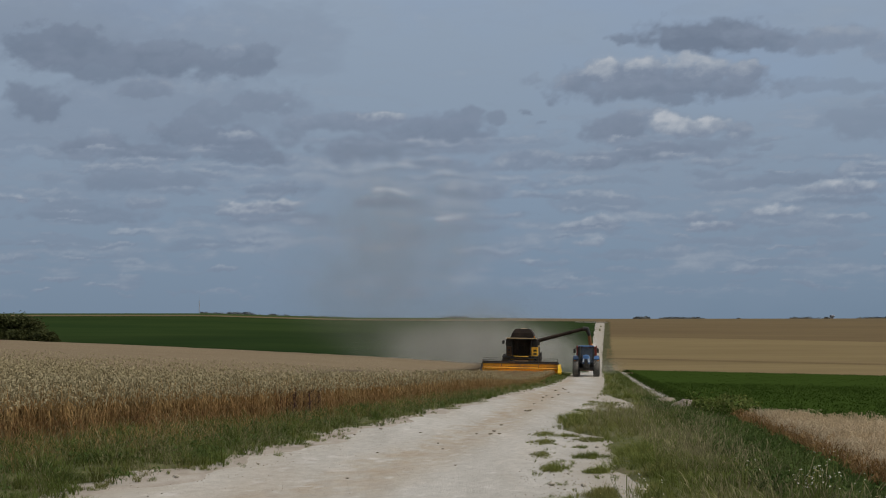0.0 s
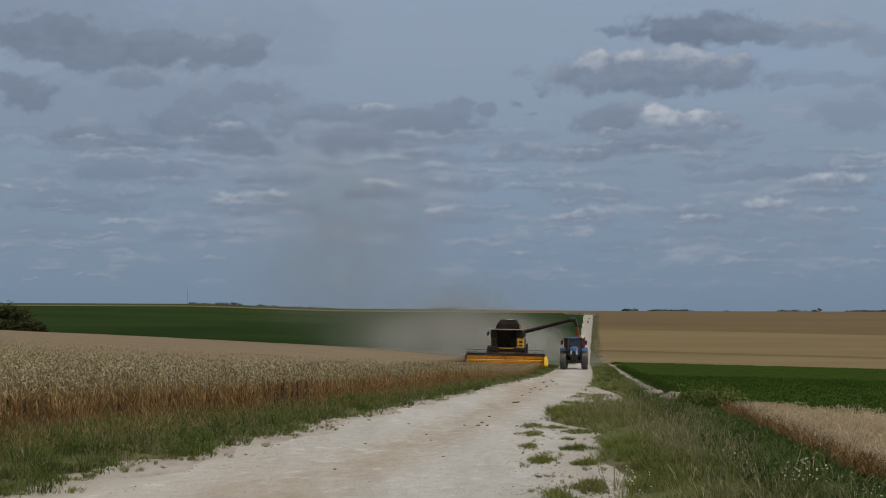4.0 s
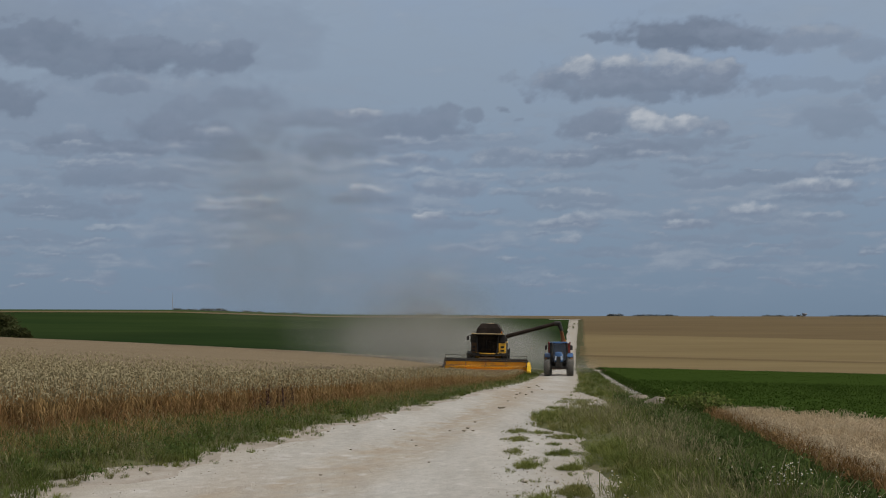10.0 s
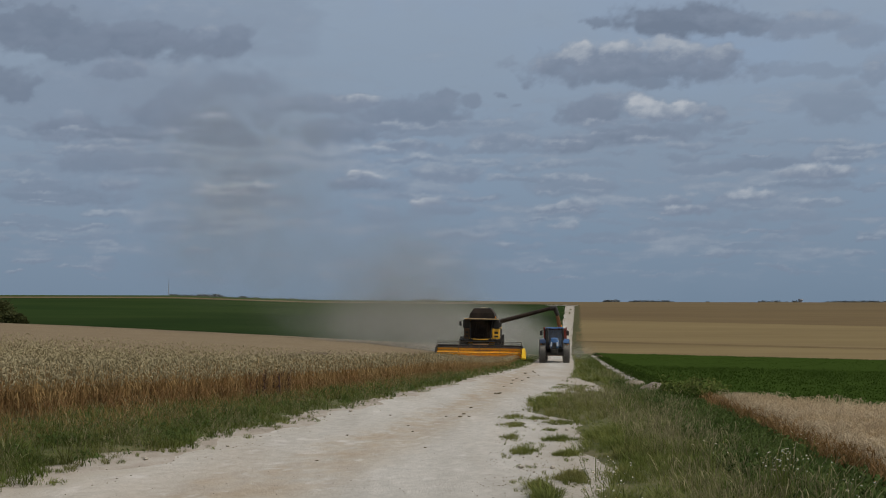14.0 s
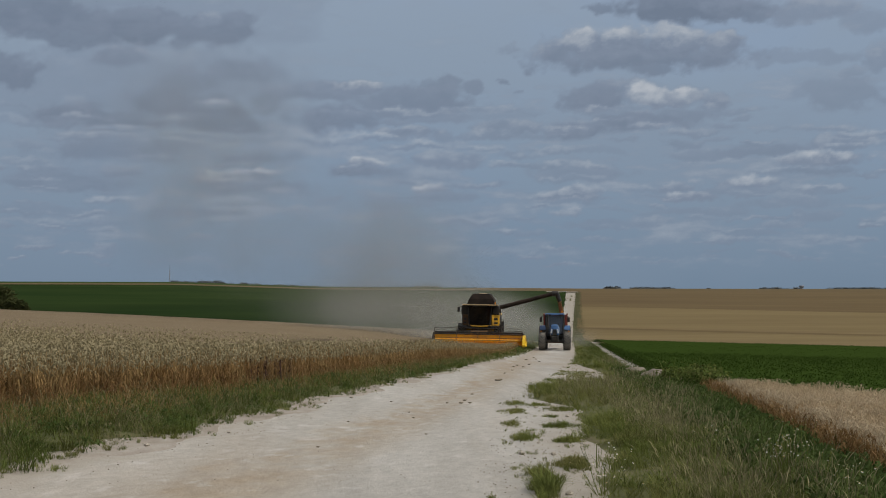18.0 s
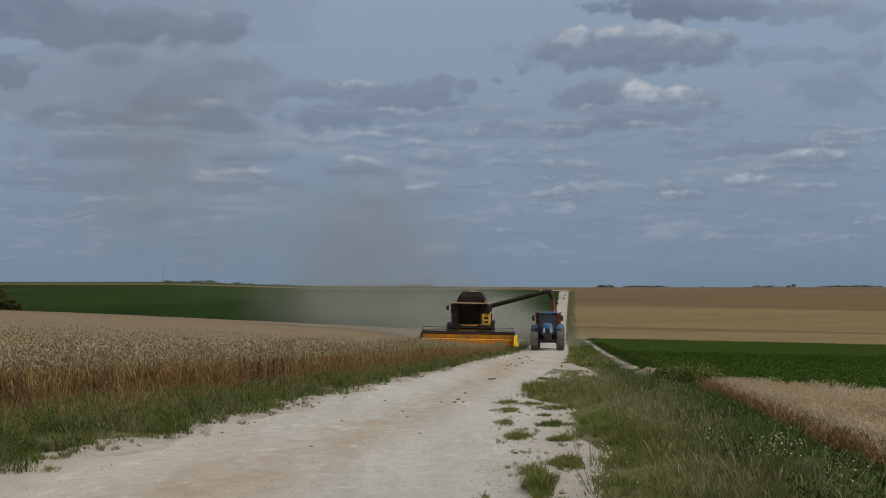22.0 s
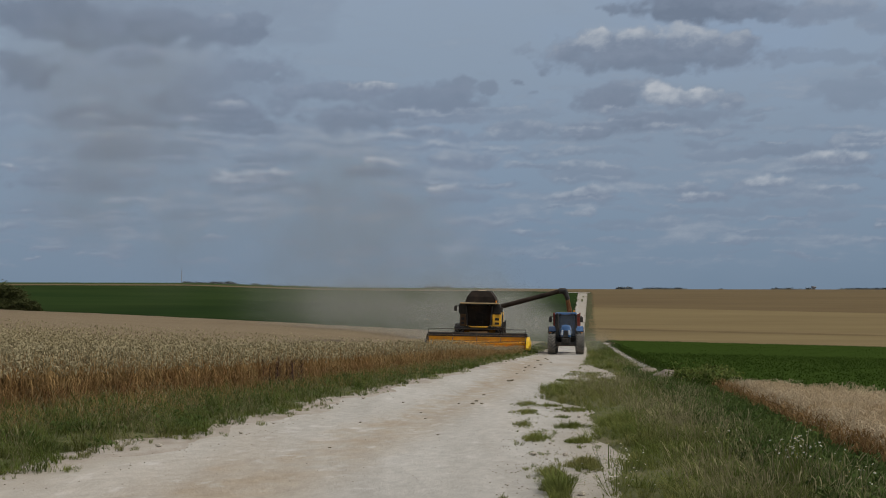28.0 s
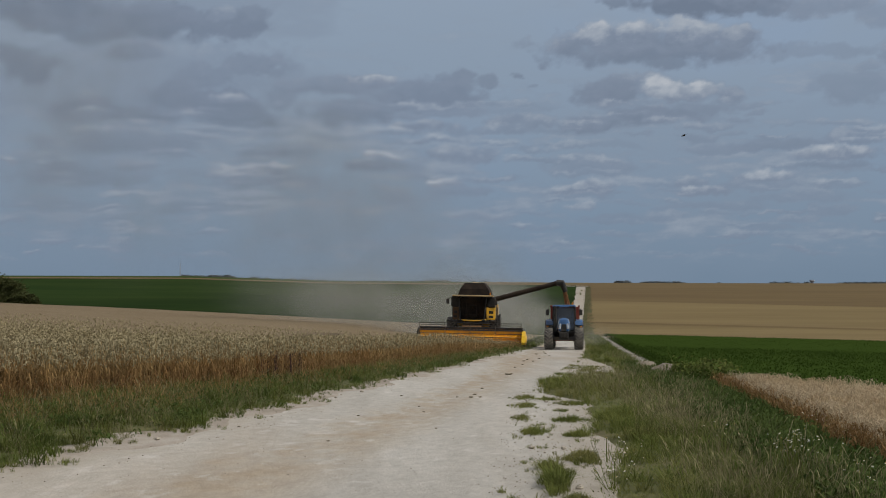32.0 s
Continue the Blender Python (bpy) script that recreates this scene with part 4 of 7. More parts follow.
w1 = new("wheat", strewn("wheat_border", full_wheat, pts_edge, [M_STEM, M_EAR, M_DEAD_LEAF], 5, 0.17, grow=lower(pts_edge)))
tagged(w1, "ripe golden-brown wheat standing along the field border", "wheat", kind="stuff")
w2 = new("wheat_tops", strewn("wheat_tops", top_wheat, pts_in, [M_STEM, M_EAR], 6, 0.12, (0.94, 1.1), 0.93 + 0.12 * rough(pts_in[:, 0], pts_in[:, 1], 2.4, 43)))
tagged(w2, "nodding greyish ears of ripe wheat", "wheat", kind="stuff")
# the nearest sheet wears the shade colour, which shows dark between the ears
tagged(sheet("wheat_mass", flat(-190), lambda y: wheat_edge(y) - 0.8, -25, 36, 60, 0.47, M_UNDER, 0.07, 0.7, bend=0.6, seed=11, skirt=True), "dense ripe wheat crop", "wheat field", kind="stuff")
tagged(sheet("wheat_mass", flat(-190), lambda y: wheat_edge(y) - 0.8, 35.8, 66, 60, lambda u, y: 0.48 + 0.10 * smooth(36, 60, y), M_CANOPY, 0.07, 0.7, bend=0.6, seed=13, skirt=True), "dense ripe wheat crop", "wheat field", kind="stuff")
tagged(sheet("wheat_mass", flat(-190), flat(lane_left), 63, 112, 60, lambda u, y: 0.44 + 0.14 * smooth(63, 68, y) + 0.06 * smooth(68, 78, y) - 0.38 * dip(u, y), M_CANOPY, 0.07, 0.7, bend=0.6, seed=13, skirt=True), "dense ripe wheat crop", "wheat field", kind="stuff")
tagged(sheet("wheat_mass", flat(lane_left), lambda y: wheat_edge(y) - 0.8, 63, 112, 14, lambda u, y: 0.44 + 0.14 * smooth(63, 68, y) + 0.06 * smooth(68, 78, y) - 0.38 * dip(u, y), M_CANOPY, 0.07, 0.7, seed=13, skirt=True), "dense ripe wheat ahead of the harvester", "wheat field", kind="stuff")
tagged(sheet("wheat_mass", flat(-190), flat(lane_left), 108, 240, 60, lambda u, y: 0.50 + 0.14 * smooth(108, 115, y) - 0.38 * dip(u, y), M_CANOPY, 0.07, 0.7, bend=0.6, seed=13, skirt=True), "dense ripe wheat crop", "wheat field", kind="stuff")

# strips of wheat in the harvester's lane, laid down one after the other
LANE_W, STRIP = 7.9, 1.6


def build_wheat_strip():
    rng = np.random.RandomState(21)
    k = 330
    p = np.column_stack([rng.uniform(-LANE_W / 2 - 0.15, LANE_W / 2 - 0.42, k), rng.uniform(0, STRIP, k), np.zeros(k)])
    rim = np.column_stack([rng.uniform(LANE_W / 2 - 1.4, LANE_W / 2 - 0.42, 120), rng.uniform(0, STRIP, 120), np.zeros(120)])
    p = np.vstack([p, rim])
    ears = strewn("standing_wheat", [far_ear(), full_wheat[0], full_wheat[1], full_wheat[2]], p, [M_STEM, M_EAR, M_DEAD_LEAF], 22, 0.14, (0.3, 0.48))
    strip = empty("wheat_strip")
    e = new("ears", ears)
    e.parent = strip
    bm = bmnew()
    box(bm, -0.5, STRIP / 2, 0.11, LANE_W - 1.6, STRIP, 0.22)
    bmesh.ops.subdivide_edges(bm, edges=bm.edges[:], cuts=5, use_grid_fill=True)
    for v in bm.verts:
        if v.co.z > 0.2:
            v.co.z += 0.04 * noise.noise(v.co * 2.3)
    # a solid block in the shade colour fills the gaps between the standing stalks
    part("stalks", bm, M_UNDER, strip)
    return tagged(strip, "strip of ripe wheat before the harvester's cutter bar", "wheat", "wheat strips", "stuff")


wheat_strips = []
first_strip = build_wheat_strip()
for i in range(29):
    y = 111.5 + i * STRIP
    x = LINE * y - 7.45
    tilt_x = math.degrees(math.atan(float(land(x, y + 1) - land(x, y))))
    m = Matrix.Translation((x, y, float(land(x, y)))) @ pose(0, 0, 0, tilt_x, 1.1, 0)
    s = first_strip if i == 0 else copy_thing(first_strip, m)
    s.matrix_basis = m
    wheat_strips.append((s, m, y))


# barley plot
def barley_sprig(edge_plant=False):
    """Ripe barley: a bowed stalk whose awned ear hangs over, leaning with the wind."""
    s = Sprig()
    b = random.uniform(-0.08, 0.08)
    h = random.uniform(0.34, 0.52) * (0.85 if edge_plant else 1)
    stalk = 1 if edge_plant else 0
    s.strip([(0, 0, 0), (b * 0.4, 0, h * 0.55), (b, 0, h)], [0.010, 0.009, 0.007], (0.7, 0.7, 0), stalk)
    for k in range(2):
        a = random.uniform(0, 6.28)
        x, y, d = math.cos(a), math.sin(a), random.uniform(0.05, 0.09)
        s.strip([(b, 0, h - 0.02), (b + d * x * 0.6, d * y * 0.6, h + 0.04), (b + 1.5 * d * x, 1.5 * d * y, h + 0.02), (b + 2.3 * d * x, 2.3 * d * y, h - random.uniform(0.03, 0.1))],
                [0.005, 0.009, 0.012, 0.004], (-y, x, random.uniform(0.1, 0.6)), stalk)
    if edge_plant:
        for k in range(3):
            a, l = random.uniform(0, 6.28), random.uniform(0.08, 0.34)
            x, y = math.cos(a), math.sin(a)
            s.strip([(0, 0, l), (0.08 * x, 0.08 * y, l + 0.05), (0.17 * x, 0.17 * y, l - 0.06)], [0.014, 0.022, 0.006], (-y, x, 0.5), 1)
    return s


def plot_end(u):
    """The slanting far end of the barley plot."""
    return 40.6 - 2.6 * (u - 3.7)


pts_b = spread(lambda y: crop_edge(y) + 0.12, flat(10), 9, 40.6, lambda y: 330 if y < 26 else 220, 31)
pts_b = pts_b[pts_b[:, 1] < plot_end(pts_b[:, 0] - LINE * pts_b[:, 1])]
tagged(new("barley", strewn("barley", [barley_sprig() for _ in range(6)], pts_b, [M_BARLEY, M_BARLEY_SIDE], 32, 0.26, (0.85, 1.15), 0.84 + 0.16 * rough(pts_b[:, 0], pts_b[:, 1], 1.2, 45))), "bleached ripe barley leaning at the plot edge", "barley", kind="stuff")
pts_be = spread(lambda y: crop_edge(y) - 0.12, lambda y: crop_edge(y) + 0.25, 9, 40.6, lambda y: 170 if y < 26 else 120, 33)
pts_be[:, 0] += 0.2 * rough(pts_be[:, 0], pts_be[:, 1], 0.9, 46)
tagged(new("barley", strewn("barley_edge", [barley_sprig(True) for _ in range(6)], pts_be, [M_BARLEY, M_BARLEY_SIDE], 34, 0.25, (0.6, 1.0))), "brown broken barley stalks along the plot edge", "barley", kind="stuff")
tagged(sheet("barley_mass", lambda y: crop_edge(y) + 0.35, lambda y: max(crop_edge(y) + 0.4, 3.6 + (40.2 - y) / 2.6), -25, 39, 24, 0.29, M_BARLEY_MASS, 0.07, 0.6, seed=14), "bleached ripe barley plot", "barley field", kind="stuff")


# potato field
def leaf_plant(k, r, h, size):
    s = Sprig()
    for i in range(k):
        a = random.uniform(0, 2 * math.pi)
        q = math.sqrt(random.random())
        x, y = r * q * math.cos(a), r * q * math.sin(a)
        z = h * (1 - 0.55 * q * q) * random.uniform(0.75, 1.1)
        o = (math.cos(a) * size, math.sin(a) * size)
        s.strip([(x, y, z), (x + o[0] * 0.6, y + o[1] * 0.6, z + 0.02), (x + o[0] * 1.2, y + o[1] * 1.2, z - size * random.uniform(0.2, 0.7))],
                [size * 0.35, size * 0.9, size * 0.2], (-math.sin(a), math.cos(a), random.uniform(-0.4, 0.4)))
    return s


def rows_of(y0, y1, gap, step, seed):
    """Places in the rows of a planted field, which run along the track."""
    rng = np.random.RandomState(seed)
    out = []
    for u in np.arange(3.45, 62, gap):
        ys = np.arange(y0, y1, step)
        x = u + LINE * ys
        keep = (np.abs(x) < 0.352 * ys + 1) & (ys > plot_end(u) + 0.7)
        ys, x = ys[keep], x[keep]
        out.append(np.column_stack([x + rng.normal(0, 0.07, len(ys)), ys + rng.normal(0, 0.1, len(ys))]))
    p = np.vstack(out)
    return np.column_stack([p, land(p[:, 0], p[:, 1])])


near_plants = [leaf_plant(22, 0.44, 0.385, 0.062) for _ in range(5)]
far_plants = [leaf_plant(7, 0.5, 0.40, 0.10) for _ in range(4)]
tagged(new("potato_plants", strewn("potato_near", near_plants, rows_of(24, 95, 0.75, 0.36, 41), [M_LEAF], 42, 0.08, (0.8, 1.15))), "leafy dark green potato plants in rows", "potato plants", kind="stuff")
tagged(new("potato_plants", strewn("potato_far", far_plants, rows_of(95, 212, 0.75, 2.4, 43), [M_LEAF], 44, 0.08, (0.8, 1.1))), "dark green potato rows farther down the slope", "potato plants", kind="stuff")
border = spread(lambda y: crop_edge(y) - 0.12, lambda y: crop_edge(y) + 0.3, 43, 150, lambda y: 9, 47)
tagged(new("potato_plants", strewn("potato_border", near_plants, border, [M_LEAF], 48, 0.12, (0.75, 1.1))), "potato plants spilling over the field's edge", "potato plants", kind="stuff")
tagged(sheet("potato_mass", lambda y: max(crop_edge(y) + 0.15, 3.9 + (41.2 - y) / 2.6), flat(95), 24, 216, 70, 0.325, M_GREEN_MASS, 0.03, 0.5, seed=15), "dense green potato crop", "potato field", kind="stuff")


# verge grasses
def tuft(k, h, spread_by, width, head=False):
    s = Sprig()
    for i in range(k):
        a = random.uniform(0, 2 * math.pi)
        d = random.uniform(0.15, 1.0) * spread_by
        hh = h * random.uniform(0.6, 1.1)
        x, y = random.uniform(-0.05, 0.05), random.uniform(-0.05, 0.05)
        dx, dy = math.cos(a) * d, math.sin(a) * d
        side = (-math.sin(a), math.cos(a), 0)
        s.strip([(x, y, 0), (x + dx * 0.35, y + dy * 0.35, hh * 0.6), (x + dx, y + dy, hh * (0.95 if d < 0.6 * spread_by else 0.75))], [width, width * 0.85, width * 0.15], side)
        if head and i % 2 == 0:
            s.strip([(x + dx, y + dy, hh * 0.9), (x + dx * 1.15, y + dy * 1.15, hh * 1.05), (x + dx * 1.35, y + dy * 1.35, hh * 1.13)], [0.003, 0.010, 0.003], side)
    return s


short_green = [tuft(12, 0.15, 0.25, 0.0075) for _ in range(6)]
tall_green = [tuft(12, 0.25, 0.42, 0.0065) for _ in range(6)]
mat_green = [tuft(11, 0.10, 0.16, 0.008) for _ in range(5)]
tall_dry = [tuft(9, 0.46, 0.32, 0.003, True) for _ in range(5)]
left_l, left_r = lambda y: wheat_edge(y) - 0.25, track_left
thin = lambda a, b: (lambda y: a if y < 30 else b if y < 70 else b * 0.35)


def ragged(p, seed, cut, size=0.7, long=1.0, blur=0.0):
    """Keeps the places where uneven growth is thick enough."""
    return p[rough(p[:, 0], p[:, 1] / long, size, seed) + np.random.RandomState(seed).normal(0, 1, len(p)) * blur > cut]


def vigour(p, seed, low=0.45, high=1.35, size=1.1):
    """How well the grass grows from place to place."""
    return low + (high - low) * smooth(-0.35, 0.45, rough(p[:, 0], p[:, 1], size, seed))


def weed(k, r, h, leaf):
    """A low broad-leaved weed."""
    s = leaf_plant(k, r, h, leaf)
    s.strip([(0, 0, 0), (0.01, 0, h * 0.8), (0.02, 0.01, h * 1.3)], [0.01, 0.008, 0.004], (1, 0, 0))
    return s


weeds = [weed(11, 0.13, 0.2, 0.045) for _ in range(4)]
pl = spread(lambda y: wheat_edge(y) - 0.55, left_rim, 15, 170, thin(64, 34), 51)
inner = (pl[:, 0] - LINE * pl[:, 1] - np.array([track_left(y) for y in pl[:, 1]])) / -1.2
tagged(new("verge_grass", strewn("grass_left", short_green + tall_green[:2], pl, [M_GRASS], 52, 0.2, grow=vigour(pl, 2, 0.35, 1.5, 0.6) * (0.72 + 0.28 * smooth(0, 1.2, inner)))), "lush green grass between wheat and track", "grass", kind="stuff")
pl2 = ragged(spread(left_l, lambda y: wheat_edge(y) + 0.62 * (track_left(y) - wheat_edge(y)), 14, 110, thin(44, 20), 53), 4, -0.02, 0.6, 1.0, 0.15)
tagged(new("verge_grass", strewn("grass_left_dry", tall_dry, pl2, [M_STEM], 54, 0.3, (0.35, 0.85))), "straw-coloured dry grass stalks among the green", "grass", kind="stuff")
pl5 = ragged(spread(left_l, lambda y: track_left(y) - 0.25, 12, 90, thin(18, 9), 157), 14, -0.1, 0.8, 1.0, 0.2)
tagged(new("verge_grass", strewn("grass_left_seeding", tall_dry, pl5, [M_GRASS_DRY], 158, 0.3, (0.35, 0.8))), "pale seeding grass stalks in the green verge", "grass", kind="stuff")
pl3 = ragged(spread(lambda y: track_left(y) - 0.4, lambda y: left_rim(y) + 0.3, 10, 60, thin(130, 60), 55), 6, 0.28, 0.5)
tagged(new("verge_grass", strewn("grass_fringe", mat_green, pl3, [M_GRASS_OLIVE], 56, 0.15, (0.35, 0.8))), "ragged tufts creeping onto the chalk", "grass", kind="stuff")
pl4 = ragged(spread(left_l, lambda y: track_left(y) - 0.2, 10, 70, thin(14, 8), 63), 12, 0.1, 0.8)
tagged(new("verge_weeds", strewn("weeds_left", weeds, pl4, [M_WEED], 64, 0.2, (0.5, 1.1))), "low broad-leaved green weeds in the verge", "weeds", kind="stuff")
verge_in = lambda y: track_right(y) + bare_right(y) + 0.05
pr = spread(verge_in, lambda y: crop_edge(y) + (0.1 if y < 40 else -0.8), 9, 215, thin(66, 36), 57)
across = pr[:, 0] - LINE * pr[:, 1] - np.array([verge_in(y) for y in pr[:, 1]])
to_crop = np.array([crop_edge(y) for y in pr[:, 1]]) - (pr[:, 0] - LINE * pr[:, 1])
force = vigour(pr, 5, 0.35, 1.3, 1.1) * (0.45 + 0.55 * smooth(0.0, 0.8, to_crop)) * (0.7 + 0.3 * smooth(0, 0.7, across))
dry = across + 1.3 * rough(pr[:, 0], pr[:, 1], 0.9, 17) < 0.8 + 1.3 * smooth(28, 36, pr[:, 1]) * (1 - smooth(50, 60, pr[:, 1]))
tagged(new("verge_grass", strewn("grass_right", tall_green + short_green[:2], pr[~dry], [M_GRASS], 58, 0.25, grow=force[~dry])), "thick green grass on the track's edge", "grass", kind="stuff")
tagged(new("verge_grass", strewn("grass_right_olive", tall_green + short_green[:2], pr[dry], [M_GRASS_OLIVE], 68, 0.3, grow=force[dry])), "olive grass yellowing beside the bare chalk", "grass", kind="stuff")
pr2 = ragged(spread(lambda y: verge_in(y) + 0.7, lambda y: crop_edge(y) - 1.0, 9, 75, thin(21, 15), 59), 8, -0.12, 1.4)
tagged(new("verge_grass", strewn("grass_right_dry", tall_dry, pr2, [M_GRASS_DRY], 60, 0.25, (0.6, 1.05))), "tall dry seeding grass on the verge", "grass", kind="stuff")
pr3 = ragged(spread(lambda y: track_right(y) - 0.15, lambda y: track_right(y) + bare_right(y) + 0.2, 34, 75, thin(150, 80), 61), 9, 0.15, 0.9, 3.6, 0.09)
tagged(new("verge_grass", strewn("grass_patches", mat_green, pr3, [M_GRASS_OLIVE], 62, 0.35, (0.3, 0.85), vigour(pr3, 19, 0.4, 1.2, 0.6))), "low grass patches growing on bare chalk", "grass", kind="stuff")


def clump(u, y, wide, deep, n, seed):
    """Places in one patch of grass with a loose rim, and how well it grows there."""
    rng = np.random.RandomState(seed)
    a, r = rng.rand(n) * 6.283, np.sqrt(rng.rand(n)) * (1 + 0.35 * rng.rand(n) ** 3)
    yy = y + deep * r * np.sin(a)
    x = u + wide * r * np.cos(a) * (1 + 0.3 * np.sin(3 * a + seed)) + LINE * yy
    return np.column_stack([x, yy, land(x, yy)]), 0.35 + 0.75 * np.clip(1.1 - r, 0, 1)


for k, (u, y, wide, deep, n, high) in enumerate((
        (-1.03, 30.9, 0.27, 0.9, 120, 0.8), (-0.94, 26.9, 0.17, 0.8, 90, 0.7), (-0.64, 23.3, 0.22, 0.7, 120, 0.9), (-0.14, 26.2, 0.34, 0.5, 120, 0.9), (-0.66, 25.0, 0.10, 0.3, 18, 0.5),
        (0.04, 22.7, 0.2, 0.4, 90, 1.0), (0.06, 18.7, 0.2, 0.9, 150, 1.1), (-0.2, 16.0, 0.13, 1.4, 105, 1.75), (-0.33, 17.6, 0.10, 0.35, 40, 1.2), (-0.61, 18.2, 0.06, 0.15, 12, 0.6),
        (-0.44, 20.4, 0.16, 0.14, 18, 0.5), (-0.71, 15.0, 0.08, 0.07, 12, 0.5), (-0.60, 14.4, 0.08, 0.07, 14, 0.5), (-0.64, 13.5, 0.15, 0.22, 60, 0.8), (-0.38, 13.6, 0.10, 0.25, 45, 1.0),
        (0.0, 14.2, 0.12, 0.4, 60, 1.0), (0.12, 12.9, 0.16, 0.6, 110, 1.3), (-0.62, 20.6, 0.05, 0.2, 10, 0.5),
        (-1.15, 34.2, 0.3, 0.9, 110, 0.8), (-0.62, 33.4, 0.3, 0.5, 90, 0.8), (-0.1, 31.6, 0.3, 0.7, 120, 1.0), (-0.3, 29.0, 0.15, 0.3, 40, 0.7))):
    at, force_k = clump(u, y, wide, deep, n, 300 + k)
    tagged(new("grass_patch", strewn("grass_patch", mat_green + short_green[:2], at, [M_GRASS_OLIVE], 320 + k, 0.35, (0.7, 1.1), force_k * high)), "tall grass clump rooted in bare chalk" if high > 1.5 else "low olive grass patch on the bare chalk", "grass", "grass patches", "stuff")
pr4 = ragged(spread(lambda y: crop_edge(y) - 1.5, lambda y: crop_edge(y) - 0.15, 9, 60, thin(60, 36), 65), 13, -0.4, 1.0)
tagged(new("verge_weeds", strewn("weeds_right", weeds, pr4, [M_WEED], 66, 0.2, (0.7, 1.5))), "dark broad-leaved weeds beside the crop", "weeds", kind="stuff")


tall_weeds = [weed(16, 0.16, 0.34, 0.06) for _ in range(4)]
pw = spread(flat(2.95), flat(4.3), 42.5, 49.5, lambda y: 7, 67)
tagged(new("verge_weeds", strewn("weeds_corner", tall_weeds, pw, [M_GRASS], 69, 0.2, (1.1, 2.0))), "tall dark green weeds between barley and potatoes", "weeds", kind="stuff")

# rank growth beside the far track
far_tufts = [leaf_plant(14, 0.6, 0.40, 0.11) for _ in range(4)]
pf = spread(lambda y: track_right(y) + 0.25 + fray(y, 2), lambda y: track_right(y) + float(np.interp(y, [385, 500, 640], [3.6, 2.6, 1.7])), 395, 640, lambda y: 2.6, 81)
pf = ragged(pf, 21, -0.45, 5.0)
tagged(new("far_verge_growth", strewn("far_verge_growth", far_tufts, pf, [M_FAR_VERGE], 82, 0.2, (0.4, 1.0))), "dark green rank grass beside the far track", "grass", kind="stuff")
pf2 = spread(lambda y: track_left(y) - 1.0 + fray(y, 1), lambda y: track_left(y) - 0.3 + fray(y, 1), 395, 640, lambda y: 0.9, 83)
tagged(new("far_verge_growth", strewn("far_verge_left", far_tufts, pf2, [M_FAR_VERGE], 84, 0.2, (0.4, 0.9))), "low grass edging the far track", "grass", kind="stuff")


# withered docks among the wheat stalks
def build_dock(seed):
    rng = random.Random(seed)
    s = Sprig()
    for k in range(9):
        x, y, h = rng.gauss(0, 0.16), rng.gauss(0, 0.16), rng.uniform(0.45, 0.75)
        s.strip([(x * 0.5, y * 0.5, 0), (x * 0.8, y * 0.8, h * 0.5), (x, y, h)], [0.014, 0.012, 0.006], (0.8, 0.5, 0))
        for j in range(14):
            z, a, r = rng.uniform(0.35, 1.0) * h, rng.uniform(0, 6.28), rng.uniform(0.02, 0.06)
            s.strip([(x * 0.9, y * 0.9, z), (x * 0.9 + r * math.cos(a), y * 0.9 + r * math.sin(a), z + 0.03)], [0.016, 0.008], (-math.sin(a), math.cos(a), 0.6))
    return tagged(new("dock_plant", mesh_of("dock_plant", s.v, s.f, [M_DOCK])), "withered reddish-brown dock plant at the wheat's edge", "weed", "withered docks")


dock = build_dock(5)
for i in range(6):
    y = 36.5 + 0.8 * i
    x = wheat_edge(y) + 0.1 - 0.25 * (i % 3) + LINE * y
    m = Matrix.Translation((x, y, float(land(x, y)))) @ pose(0, 0, 0, 0, 0, 63 * i)
    if i:
        copy_thing(dock, m)
    else:
        dock.matrix_basis = m


# loose gravel on the chalk
def pebble():
    s = Sprig()
    s.pod([(0, 0, -0.006), (0, 0, 0.003), (0.003, 0, 0.007)], [0.012, 0.012, 0.001], n=5)
    return s


pg = spread(lambda y: track_left(y) - 0.1, lambda y: track_right(y) + 0.9, 9, 45, lambda y: 4 if y < 24 else 2, 71)
tagged(new("gravel", strewn("gravel", [pebble(), pebble()], pg, [M_STONE, M_BARE], 72, 0.2, (0.2, 0.65))), "loose chalk gravel strewn over the track", "gravel", kind="stuff")

pc = np.vstack([spread(lambda y: track_right(y) - 0.5, lambda y: track_right(y) + bare_right(y) + 0.2, 9, 45, lambda y: 30 if y < 24 else 12, 73),
                spread(lambda y: track_left(y) - 0.2, lambda y: track_left(y) + 0.7, 12, 60, lambda y: 9 if y < 30 else 4, 74)])
tagged(new("soil_crumbs", strewn("soil_crumbs", [pebble(), pebble()], ragged(pc, 23, -0.15, 0.8, 2.0, 0.1), [M_DROP], 75, 0.3, (0.15, 0.75))), "brown soil crumbs scattered along the chalk's sides", "soil crumbs", kind="stuff")
pt = ragged(spread(lambda y: track_right(y) - 0.35, lambda y: track_right(y) + bare_right(y) + 0.2, 9, 40, lambda y: 40, 76), 27, 0.42, 0.35, 3.0, 0.06)
tagged(new("verge_grass", strewn("grass_specks", mat_green, pt, [M_GRASS_OLIVE], 77, 0.25, (0.25, 0.7))), "small grass tufts dotted over the bare chalk", "grass", kind="stuff")

